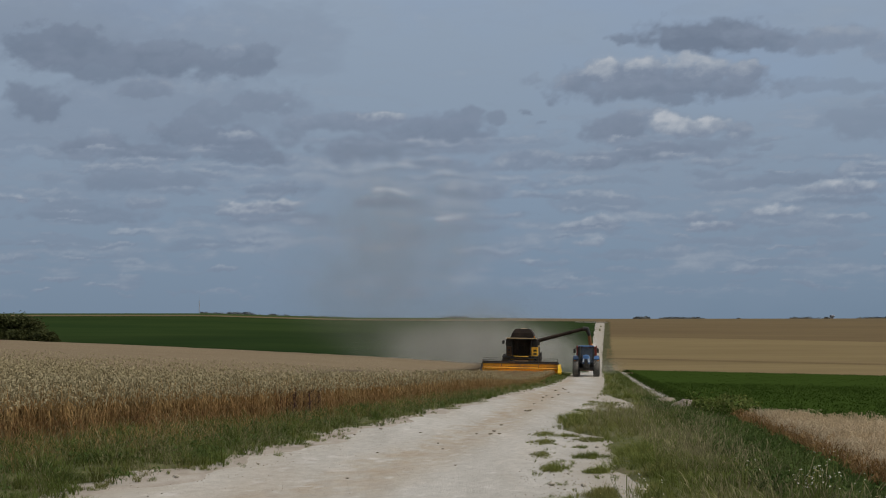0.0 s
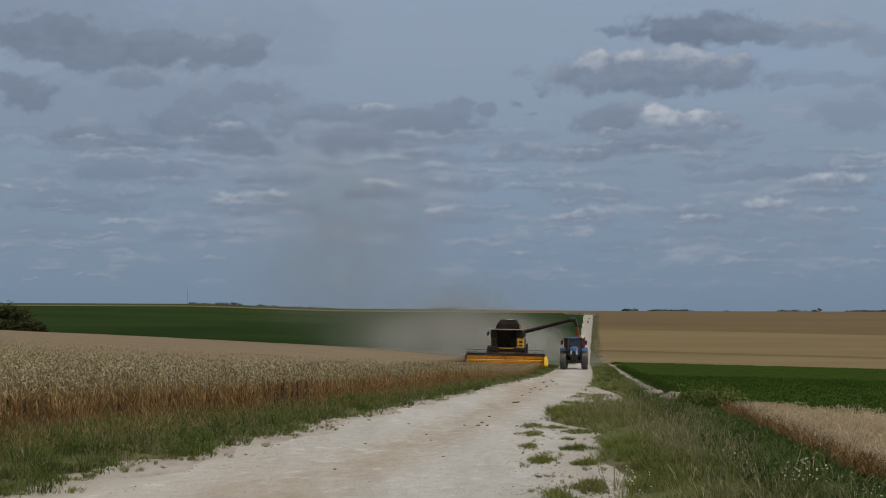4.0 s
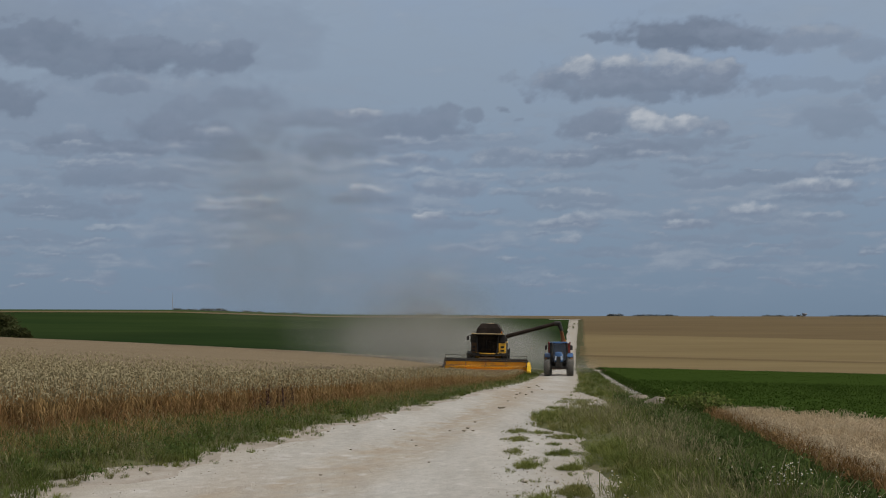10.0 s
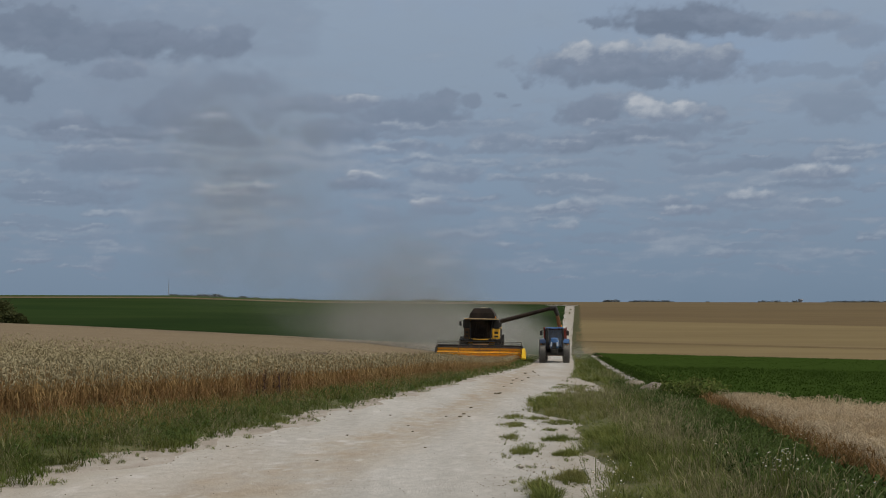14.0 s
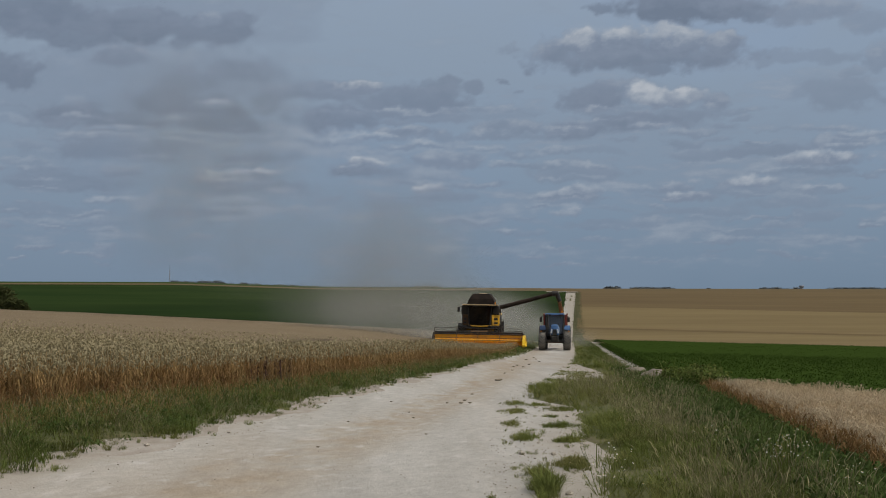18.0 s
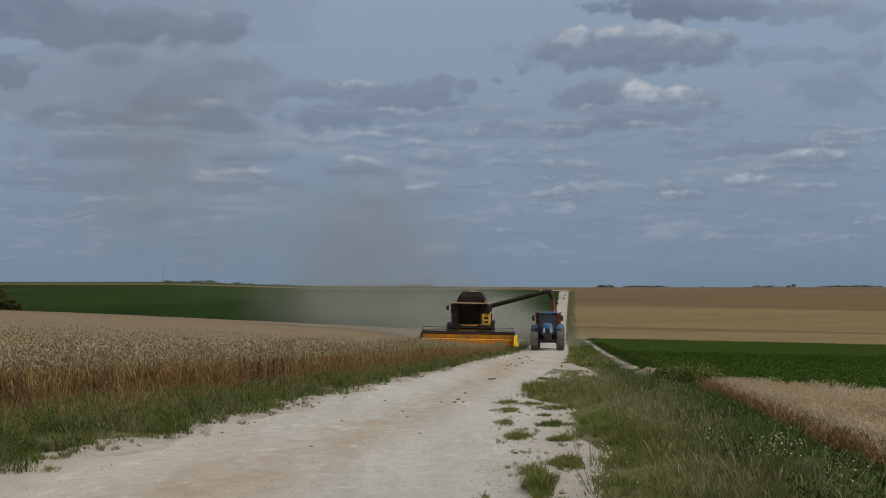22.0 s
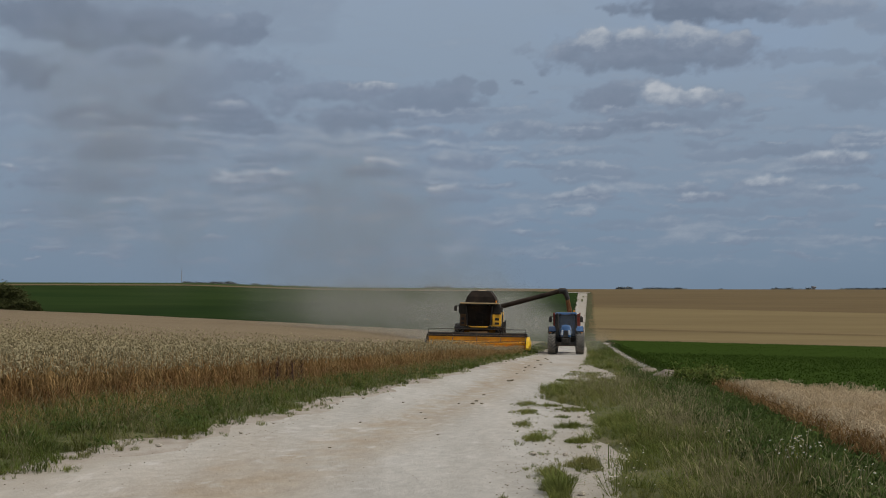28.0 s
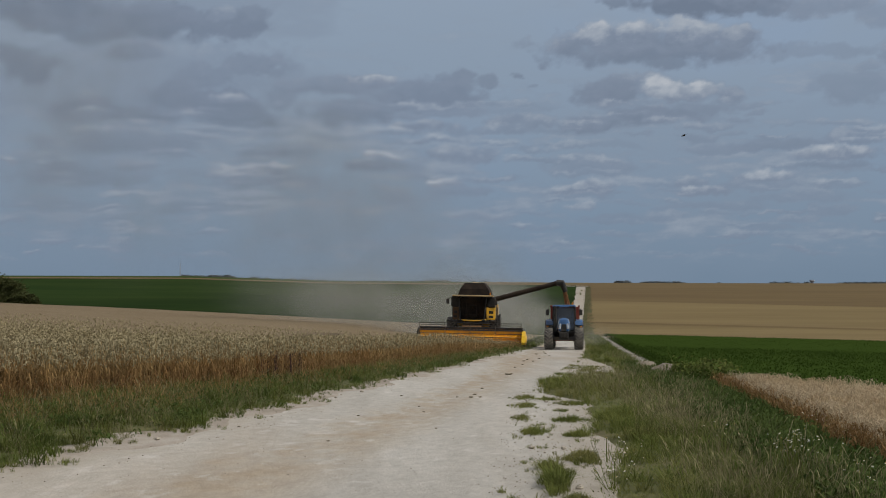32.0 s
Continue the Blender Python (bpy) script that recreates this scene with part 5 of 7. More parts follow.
# ---- wheels ----
def wheel(parent, x, y, r, w, lugs, name="wheel"):
    """A tractor wheel: tyre with bars, rim and hub. Its axle lies along x."""
    wh = empty(name)
    wh.parent = parent
    wh.matrix_basis = Matrix.Translation((x, y, r))
    side = 1 if x > 0 else -1
    bm = bmnew()
    prof = [(-0.5, 0.56), (-0.52, 0.72), (-0.46, 0.90), (-0.25, 0.955), (0, 0.965), (0.25, 0.955), (0.46, 0.90), (0.52, 0.72), (0.5, 0.56)]
    n = 36
    rings = [[bm.verts.new((a * w, b * r * math.cos(2 * math.pi * k / n), b * r * math.sin(2 * math.pi * k / n))) for a, b in prof] for k in range(n)]
    for k in range(n):
        for j in range(len(prof) - 1):
            bm.faces.new((rings[k][j], rings[k][j + 1], rings[(k + 1) % n][j + 1], rings[(k + 1) % n][j]))
    tyre = part("tyre", bm, M_TYRE, wh, "black rubber tyre")
    bm = bmnew()
    for k in range(lugs):
        for s in (-1, 1):
            a = 2 * math.pi * (k + (0.5 if s > 0 else 0)) / lugs
            m = Matrix.Rotation(a, 4, "X") @ Matrix.Translation((s * w * 0.24, 0, r * 0.955)) @ Matrix.Rotation(s * 0.75, 4, "Z")
            box(bm, 0, 0, 0, w * 0.60, r * 0.075, r * 0.09, turn=m)
    part("tread", bm, M_TREAD, tyre, "dusty grey chevron lugs")
    bm = bmnew()
    for a, b, q in ((-0.3, 0.3, 0.57), (0.0, 0.12, 0.50)):
        tube(bm, (a * w * side, 0, 0), (b * w * side + 0.02 * side, 0, 0), q * r, n=24)
    part("rim", bm, M_RIM, wh, "grey steel rim")
    bm = bmnew()
    tube(bm, (0.05 * side, 0, 0), (0.22 * w * side + 0.05 * side, 0, 0), 0.2 * r, 0.16 * r, n=12)
    for k in range(8):
        a = 2 * math.pi * k / 8
        tube(bm, (0.1 * side, 0.3 * r * math.cos(a), 0.3 * r * math.sin(a)), (0.16 * w * side + 0.04 * side, 0.3 * r * math.cos(a), 0.3 * r * math.sin(a)), 0.025 * r / 0.7, n=6)
    part("hub", bm, M_STEEL, wh)
    return wh


def mirror(parent, x, y, z, reach):
    bm = bmnew()
    tube(bm, (x - reach, y, z + 0.18), (x, y, z + 0.18), 0.018, n=8)
    tube(bm, (x, y, z + 0.2), (x, y, z - 0.1), 0.015, n=8)
    arm = part("mirror_arm", bm, M_BLACK, parent)
    bm = bmnew()
    box(bm, x, y - 0.02, z - 0.05, 0.22, 0.09, 0.38, 0.03)
    part("mirror", bm, M_BLACK, arm)


# ---- tractor ----
def build_tractor():
    """Faces -y, stands on z = 0, its front axle at y = 0."""
    t = empty("tractor")
    wheels = [(wheel(t, -0.99, 0, 0.70, 0.54, 18, "front_wheel"), 0.70), (wheel(t, 0.99, 0, 0.70, 0.54, 18, "front_wheel"), 0.70),
              (wheel(t, -0.98, 2.85, 0.95, 0.62, 20, "rear_wheel"), 0.95), (wheel(t, 0.98, 2.85, 0.95, 0.62, 20, "rear_wheel"), 0.95)]
    bm = bmnew()
    box(bm, 0, 1.3, 0.95, 0.62, 3.6, 0.55, 0.05)
    box(bm, 0, 2.85, 0.95, 1.5, 0.4, 0.4, 0.06)
    part("chassis", bm, M_BLACK, t)
    bm = bmnew()
    box(bm, 0, 0, 0.72, 1.6, 0.22, 0.22, 0.04)
    for s in (-1, 1):
        tube(bm, (s * 0.6, 0, 0.72), (s * 0.84, 0, 0.72), 0.17, n=14)
    part("front_axle", bm, M_STEEL, t)
    bm = bmnew()
    box(bm, 0, 0.55, 1.60, 0.86, 2.35, 0.94, 0.3, top=(0.84, 0.94), shift=(0, 0.06))
    for v in bm.verts:
        if v.co.y < -0.3:
            v.co.z -= 0.14 * (-0.3 - v.co.y) / 0.3 * (v.co.z - 1.1)
    hood = part("hood", bm, M_BLUE, t, "glossy blue engine hood")
    bm = bmnew()
    box(bm, 0, -0.645, 1.42, 0.36, 0.05, 0.48, 0.03, top=(0.7, 1), shift=(0, 0.03))
    part("grille", bm, M_BLACK, hood)
    for s in (-1, 1):
        bm = bmnew()
        box(bm, s * 0.27, -0.63, 1.52, 0.15, 0.08, 0.36, 0.035, top=(0.75, 1), shift=(-s * 0.05, 0.05))
        part("headlight", bm, M_LENS, hood, "clear headlamp lens")
    bm = bmnew()
    box(bm, 0, -0.56, 0.95, 0.5, 0.36, 0.36, 0.05)
    for k in range(5):
        box(bm, -0.2 + 0.1 * k, -0.78, 0.95, 0.08, 0.1, 0.3, 0.015)
    part("front_weight", bm, M_BLACK, t)
    for s in (-1, 1):
        bm = bmnew()
        ring = []
        for k in range(11):
            a = radians(15 + 125 * k / 10)
            ring.append([bm.verts.new((s * d, 2.85 + math.cos(a) * (1.06 + h), 0.95 + math.sin(a) * (1.06 + h))) for d, h in ((0.72, -0.06), (1.22, -0.08), (1.22, -0.03), (0.72, -0.01))])
        for k in range(10):
            for j in range(4):
                bm.faces.new((ring[k][j], ring[k + 1][j], ring[k + 1][(j + 1) % 4], ring[k][(j + 1) % 4]))
        bm.faces.new(ring[0])
        bm.faces.new(ring[-1])
        bmesh.ops.recalc_face_normals(bm, faces=bm.faces[:])
        fender = part("rear_fender", bm, M_BLUE, t, "rounded blue rear fender")
        bm = bmnew()
        box(bm, s * 1.1, 1.79, 1.50, 0.13, 0.06, 0.08, 0.02)
        part("side_light", bm, M_AMBER, fender, "amber marker lamp")
    # cab
    bm = bmnew()
    for s in (-1, 1):
        tube(bm, (s * 0.66, 1.55, 1.25), (s * 0.70, 1.72, 2.78), 0.045, n=8)
        tube(bm, (s * 0.78, 2.35, 1.35), (s * 0.74, 2.38, 2.78), 0.04, n=8)
        tube(bm, (s * 0.74, 3.15, 1.55), (s * 0.70, 3.1, 2.78), 0.05, n=8)
        box(bm, s * 0.74, 2.4, 1.25, 0.06, 1.7, 0.34, 0.02)
    box(bm, 0, 2.35, 1.12, 1.45, 1.65, 0.14, 0.03)
    box(bm, 0, 3.15, 1.4, 1.4, 0.06, 0.5, 0.02)
    cab = part("cab_frame", bm, M_BLACK, t)
    for (cx, cy, cz, sx, sy, sz, sh) in ((0, 1.62, 2.02, 1.32, 0.02, 1.5, (0, 0.16)), (0, 3.14, 2.2, 1.36, 0.02, 1.1, (0, -0.04)),
                                         (-0.735, 1.98, 2.05, 0.02, 0.66, 1.4, (0.02, 0.05)), (0.735, 1.98, 2.05, 0.02, 0.66, 1.4, (-0.02, 0.05)),
                                         (-0.735, 2.76, 2.1, 0.02, 0.68, 1.3, (0.02, 0)), (0.735, 2.76, 2.1, 0.02, 0.68, 1.3, (-0.02, 0))):
        bm = bmnew()
        box(bm, cx, cy, cz, sx, sy, sz, shift=sh)
        part("cab_pane", bm, M_CLEAR, cab, "dusty cab glass with the sky's sheen in its colour")
    bm = bmnew()
    box(bm, 0, 2.4, 2.86, 1.62, 1.85, 0.17, 0.07, top=(0.9, 0.9))
    roof = part("roof", bm, M_BLUE, t, "blue cab roof, sun-faded")
    for x in (-0.62, -0.4, 0.4, 0.62):
        bm = bmnew()
        box(bm, x, 1.49, 2.81, 0.15, 0.07, 0.09, 0.02)
        part("work_light", bm, M_GLASS, roof)
    bm = bmnew()
    tube(bm, (0.55, 2.9, 2.97), (0.55, 2.9, 3.12), 0.06, n=10)
    part("beacon", bm, M_AMBER, roof, "amber warning beacon")
    for s in (-1, 1):
        mirror(t, s * 1.10, 1.6, 2.48, s * 0.42)
        bm = bmnew()
        for k in range(3):
            box(bm, s * 0.78, 1.55, 0.55 + 0.28 * k, 0.34, 0.26, 0.03, 0.01)
        box(bm, s * 0.62, 1.55, 0.85, 0.03, 0.28, 0.75)
        part("step", bm, M_BLACK, t)
    bm = bmnew()
    tube(bm, (-0.56, 1.42, 1.2), (-0.56, 1.42, 2.7), 0.055, n=12)
    tube(bm, (-0.56, 1.42, 1.5), (-0.56, 1.42, 2.2), 0.085, n=12)
    tube(bm, (-0.56, 1.42, 2.68), (-0.60, 1.40, 2.88), 0.05, n=10)
    part("exhaust_pipe", bm, M_STEEL, t)
    bm = bmnew()
    box(bm, 0, 2.45, 1.35, 0.5, 0.5, 0.18, 0.05)
    box(bm, 0, 2.72, 1.75, 0.48, 0.14, 0.7, 0.05)
    part("driver_seat", bm, M_BLACK, t)
    bm = bmnew()
    bmesh.ops.create_cone(bm, cap_ends=False, segments=18, radius1=0.2, radius2=0.2, depth=0.03, matrix=Matrix.Translation((0, 2.05, 1.75)) @ Matrix.Rotation(-0.5, 4, "X"))
    tube(bm, (0, 1.9, 1.2), (0, 2.05, 1.75), 0.03, n=8)
    part("steering_wheel", bm, M_BLACK, t)
    tagged(t, "blue farm tractor with dark cab driving on the chalk track", "tractor")
    return t, wheels


def build_trailer():
    """Grain trailer behind the tractor; its drawbar eye at y = 0."""
    t = empty("grain_trailer")
    wheels = []
    for y in (3.9, 5.3):
        for s in (-1, 1):
            wheels.append((wheel(t, s * 0.92, y, 0.56, 0.44, 16, "trailer_wheel"), 0.56))
    bm = bmnew()
    tube(bm, (0, 0, 0.62), (0, 1.7, 0.85), 0.07, n=10)
    for s in (-1, 1):
        box(bm, s * 0.42, 4.3, 0.98, 0.12, 5.4, 0.22, 0.02)
        tube(bm, (0, 0.25, 0.65), (s * 0.42, 1.8, 0.95), 0.05, n=8)
    for y in (3.9, 5.3):
        tube(bm, (-0.8, y, 0.56), (0.8, y, 0.56), 0.08, n=10)
        box(bm, 0, y, 0.76, 1.0, 0.12, 0.3)
    part("chassis", bm, M_RED, t)
    for s in (-1, 1):
        bm = bmnew()
        box(bm, s * 0.92, 4.3, 1.98, 0.06, 5.6, 1.76, 0.015)
        for k in range(7):
            box(bm, s * 0.96, 1.6 + 0.9 * k, 1.98, 0.07, 0.10, 1.74, 0.015)
        box(bm, s * 0.95, 4.3, 2.9, 0.12, 5.7, 0.1, 0.02)
        part("side_panel", bm, M_RED, t)
    bm = bmnew()
    box(bm, 0, 1.52, 1.98, 1.78, 0.06, 1.76, 0.015)
    for x in (-0.75, 0, 0.75):
        box(bm, x, 1.47, 1.98, 0.1, 0.06, 1.74, 0.015)
    part("front_panel", bm, M_RED, t)
    bm = bmnew()
    box(bm, 0, 7.08, 1.98, 1.78, 0.06, 1.76, 0.015)
    part("tailgate", bm, M_RED, t)
    bm = bmnew()
    box(bm, 0, 4.3, 1.1, 1.78, 5.5, 0.06)
    part("floor_plate", bm, M_STEEL, t)
    bm = bmnew()
    bmesh.ops.create_grid(bm, x_segments=12, y_segments=24, size=0.5, matrix=Matrix.Diagonal((1.76, 5.48, 1, 1)))
    for v in bm.verts:
        v.co += Vector((0, 4.3, 2.25 + 0.5 * math.exp(-((v.co.y + 1.5) ** 2 / 1.6 + v.co.x**2 / 0.7)) + 0.04 * noise.noise(v.co * 3)))
    part("grain_heap", bm, M_GRAIN, t, "heap of reddish-brown grain")
    bm = bmnew()
    tube(bm, (0.3, 1.0, 0.7), (0.3, 1.0, 1.25), 0.05, n=8)
    part("jack_stand", bm, M_STEEL, t)
    tagged(t, "red grain trailer towed behind the tractor", "trailer")
    return t, wheels


# ---- combine harvester ----
HEADER_W = 7.5


def build_combine():
    """Faces -y, its cutter bar at y = 0, stands on z = 0."""
    c = empty("combine_harvester")
    wheels = [(wheel(c, -1.58, 4.2, 0.95, 0.74, 20, "front_wheel"), 0.95), (wheel(c, 1.58, 4.2, 0.95, 0.74, 20, "front_wheel"), 0.95),
              (wheel(c, -1.2, 8.3, 0.62, 0.45, 16, "rear_wheel"), 0.62), (wheel(c, 1.2, 8.3, 0.62, 0.45, 16, "rear_wheel"), 0.62)]
    bm = bmnew()
    box(bm, 0, 6.6, 2.1, 3.0, 5.2, 1.7, 0.1)
    box(bm, 0, 9.6, 1.9, 2.4, 1.0, 1.5, 0.15, top=(0.9, 0.6), shift=(0, -0.15))
    body = part("body", bm, M_YELLOW, c, "dusty yellow harvester body")
    bm = bmnew()
    box(bm, 0, 4.2, 0.95, 2.6, 0.4, 0.4, 0.05)
    box(bm, 0, 8.3, 0.62, 2.0, 0.25, 0.25, 0.04)
    box(bm, 0, 6.2, 1.0, 1.9, 4.6, 0.35, 0.05)
    part("chassis", bm, M_BLACK, c)
    for s in (-1, 1):
        for k, (y, w) in enumerate(((5.0, 1.5), (6.7, 1.7), (8.4, 1.5))):
            bm = bmnew()
            box(bm, s * 1.53, y, 2.1, 0.06, w, 1.5, 0.025)
            part("side_shield", bm, M_YELLOW if k != 1 else M_BLACK, body)
    # cab
    bm = bmnew()
    for s in (-1, 1):
        tube(bm, (s * 0.86, 2.2, 1.72), (s * 1.0, 2.42, 3.32), 0.05, n=8)
        tube(bm, (s * 1.02, 3.85, 1.72), (s * 1.02, 3.85, 3.32), 0.06, n=8)
    box(bm, 0, 3.0, 1.66, 2.0, 1.8, 0.14, 0.03)
    box(bm, 0, 3.88, 2.5, 2.0, 0.05, 1.6)
    box(bm, 0, 2.6, 1.5, 2.4, 1.0, 0.1, 0.02)
    cab = part("cab_frame", bm, M_BLACK, c)
    bm = bmnew()
    n = 9
    low = [bm.verts.new((0.94 * math.sin(radians(-80 + 160 * k / (n - 1))), 2.55 - 0.45 * math.cos(radians(-80 + 160 * k / (n - 1))), 1.74)) for k in range(n)]
    high = [bm.verts.new((v.co.x * 1.08, v.co.y + 0.02 - 0.12 * math.cos(radians(-80 + 160 * k / (n - 1))), 3.3)) for k, v in enumerate(low)]
    for k in range(n - 1):
        bm.faces.new((low[k], low[k + 1], high[k + 1], high[k]))
    bmesh.ops.solidify(bm, geom=bm.faces[:], thickness=0.015)
    part("windscreen", bm, M_GLASS, cab, "curved dark windscreen")
    for s in (-1, 1):
        bm = bmnew()
        box(bm, s * 1.01, 3.2, 2.52, 0.02, 1.25, 1.5)
        part("side_pane", bm, M_GLASS, cab)
    bm = bmnew()
    box(bm, 0, 3.0, 3.42, 2.9, 2.15, 0.14, 0.05)
    roof = part("cab_roof", bm, M_BLACK, c, "dark cab roof")
    bm = bmnew()
    box(bm, 0.05, 1.92, 3.47, 3.0, 0.1, 0.09, 0.02)
    part("roof_edge", bm, M_CREAM, roof, "pale yellow roof edge")
    for x in (-0.95, -0.7, 0.7, 0.95):
        bm = bmnew()
        box(bm, x, 1.92, 3.36, 0.17, 0.06, 0.11, 0.02)
        part("work_light", bm, M_GLASS, roof)
    bm = bmnew()
    box(bm, 0, 2.95, 2.0, 0.5, 0.5, 0.2, 0.05)
    box(bm, 0, 3.3, 2.4, 0.5, 0.14, 0.75, 0.05)
    part("driver_seat", bm, M_BLACK, cab)
    # a brown left and a yellow right shield, steps and rails beside the cab
    for s, w in ((-1, 0.5), (1, 0.66)):
        bm = bmnew()
        box(bm, s * (0.97 + w / 2), 2.95, 2.18, w, 0.5, 0.92, 0.05)
        if s > 0:
            for v in bm.verts:
                if v.co.y < 2.95:
                    v.co.y += 0.55 * (v.co.x - 0.97)
        side = part("front_shield", bm, M_YELLOW if s > 0 else M_BROWN, c, "bright yellow shield beside the cab" if s > 0 else "brown shield beside the cab")
        bm = bmnew()
        box(bm, s * (1.02 + w / 2), 2.69, 2.28, w * 0.5, 0.03, 0.2, 0.01)
        part("shield_vent", bm, M_BLACK, side)
        bm = bmnew()
        box(bm, s * (1.02 + w / 2), 2.69, 1.95, w * 0.5, 0.03, 0.16, 0.01)
        part("shield_vent", bm, M_BLACK, side)
        bm = bmnew()
        box(bm, s * 1.45, 3.3, 1.62, 0.95, 1.5, 0.08, 0.01)
        part("platform", bm, M_STEEL, c)
    bm = bmnew()
    arc = [Vector((1.0 * math.sin(radians(a)), 2.52 - 0.52 * math.cos(radians(a)), 1.66 + 0.1 * (1 - math.cos(radians(a))))) for a in range(-75, 76, 15)]
    for a, b in zip(arc, arc[1:]):
        tube(bm, a, b, 0.05, n=8)
    part("bumper_strip", bm, M_YELLOW, c, "curved yellow rim under the windscreen")
    bm = bmnew()
    for y in (2.75, 3.2):
        tube(bm, (1.78, y, 1.5), (2.0, y, 0.35), 0.045, n=8)
        tube(bm, (1.78, y, 1.5), (1.78, y, 2.65), 0.03, n=8)
    for k in range(5):
        box(bm, 1.74 + 0.045 * k, 2.97, 1.35 - 0.22 * k, 0.12, 0.45, 0.03)
    tube(bm, (1.72, 2.75, 2.65), (1.72, 4.2, 2.65), 0.02, n=8)
    tube(bm, (1.72, 4.2, 1.5), (1.72, 4.2, 2.65), 0.02, n=8)
    part("ladder", bm, M_BLACK, c)
    bm = bmnew()
    box(bm, 1.86, 3.5, 1.72, 0.34, 0.6, 0.75, 0.06, top=(0.7, 0.8))
    tube(bm, (1.98, 3.3, 1.3), (1.98, 3.3, 2.2), 0.05, n=10)
    part("fuel_filter_box", bm, M_BLACK, c)
    mirror(c, -1.78, 2.0, 3.1, -0.5)
    mirror(c, 1.72, 2.0, 3.05, 0.4)
    # grain tank with raised flaps
    bm = bmnew()
    box(bm, 0, 5.3, 3.25, 2.6, 2.9, 0.6, 0.05)
    tank = part("grain_tank", bm, M_BLACK, c)
    bm = bmnew()
    box(bm, 0, 3.93, 2.45, 3.2, 0.05, 1.9, 0.02)
    for s in (-1, 1):
        box(bm, s * 1.32, 3.35, 3.03, 0.56, 1.1, 0.72, 0.05)
    part("bulkhead", bm, M_BLACK, c)
    bm = bmnew()
    a = [(-1.2, 3.9), (1.2, 3.9), (1.25, 6.7), (-1.25, 6.7)]
    b = [(-0.72, 4.15), (0.72, 4.15), (0.8, 6.3), (-0.8, 6.3)]
    m1 = [(-1.05, 3.95), (1.05, 3.95), (1.1, 6.6), (-1.1, 6.6)]
    rings = [[bm.verts.new((x, y, z)) for x, y in r] for r, z in ((a, 3.5), (m1, 4.0), (b, 4.42))]
    for p, q in zip(rings, rings[1:]):
        for k in range(4):
            bm.faces.new((p[k], p[(k + 1) % 4], q[(k + 1) % 4], q[k]))
    bm.faces.new(rings[0][::-1])
    bmesh.ops.recalc_face_normals(bm, faces=bm.faces[:])
    bmesh.ops.solidify(bm, geom=bm.faces[:], thickness=0.03)
    part("tank_flaps", bm, M_FLAP, tank, "dark raised tank flaps")
    bm = bmnew()
    for v0, v1 in zip(b, b[1:] + b[:1]):
        tube(bm, (*v0, 4.42), (*v1, 4.42), 0.03, n=6)
    part("tank_rim", bm, M_BLACK, tank)
    bm = bmnew()
    bmesh.ops.create_icosphere(bm, subdivisions=3, radius=0.6, matrix=Matrix.Translation((0.1, 5.1, 4.33)) @ Matrix.Diagonal((1, 1.3, 0.3, 1)))
    part("grain_heap", bm, M_BARLEY_MASS, tank, "grain heaped in the tank")
    bm = bmnew()
    box(bm, 0, 8.0, 3.25, 2.2, 2.0, 0.65, 0.12)
    engine = part("engine_cover", bm, M_BLACK, c)
    bm = bmnew()
    tube(bm, (-0.6, 7.8, 3.5), (-0.6, 7.8, 4.0), 0.08, n=10)
    part("exhaust_pipe", bm, M_STEEL, engine)
    bm = bmnew()
    tube(bm, (1.2, 3.9, 3.55), (1.2, 3.9, 3.72), 0.06, n=10)
    part("beacon", bm, M_AMBER, c, "amber warning beacon")
    # unloading auger
    root, tip = Vector((1.3, 4.9, 3.2)), Vector((6.32, 5.33, 4.62))
    bm = bmnew()
    tube(bm, root, tip, 0.19, 0.17, n=18)
    for f in (0.02, 0.35, 0.68, 0.97):
        p = root.lerp(tip, f)
        d = (tip - root).normalized() * 0.04
        tube(bm, p - d, p + d, 0.215, n=18)
    auger = part("unloading_auger", bm, M_FLAP, c, "long dark unloading auger tube swung out")
    bm = bmnew()
    tube(bm, root - Vector((0, 0, 1.0)), root + Vector((0, 0, 0.1)), 0.23, n=14)
    bmesh.ops.create_icosphere(bm, subdivisions=2, radius=0.26, matrix=Matrix.Translation(root))
    part("auger_elbow", bm, M_STEEL, auger)
    bm = bmnew()
    tube(bm, tip - Vector((0.28, 0, 0.04)), tip + Vector((0.25, 0, -0.06)), 0.24, 0.22, n=14)
    tube(bm, tip + Vector((0.1, 0, 0.02)), tip + Vector((0.42, 0, -0.72)), 0.23, 0.17, n=14)
    part("spout", bm, M_BLACK, auger, "black rubber spout")
    # feeder house
    bm = bmnew()
    box(bm, 0, 2.5, 1.05, 1.4, 2.0, 0.75, 0.04, turn=Matrix.Rotation(0.28, 4, "X"))
    part("feeder_house", bm, M_BROWN, c, "dusty brown feeder house")
    return tagged(c, "dusty yellow and black combine harvester cutting wheat, auger unloading", "combine harvester"), wheels


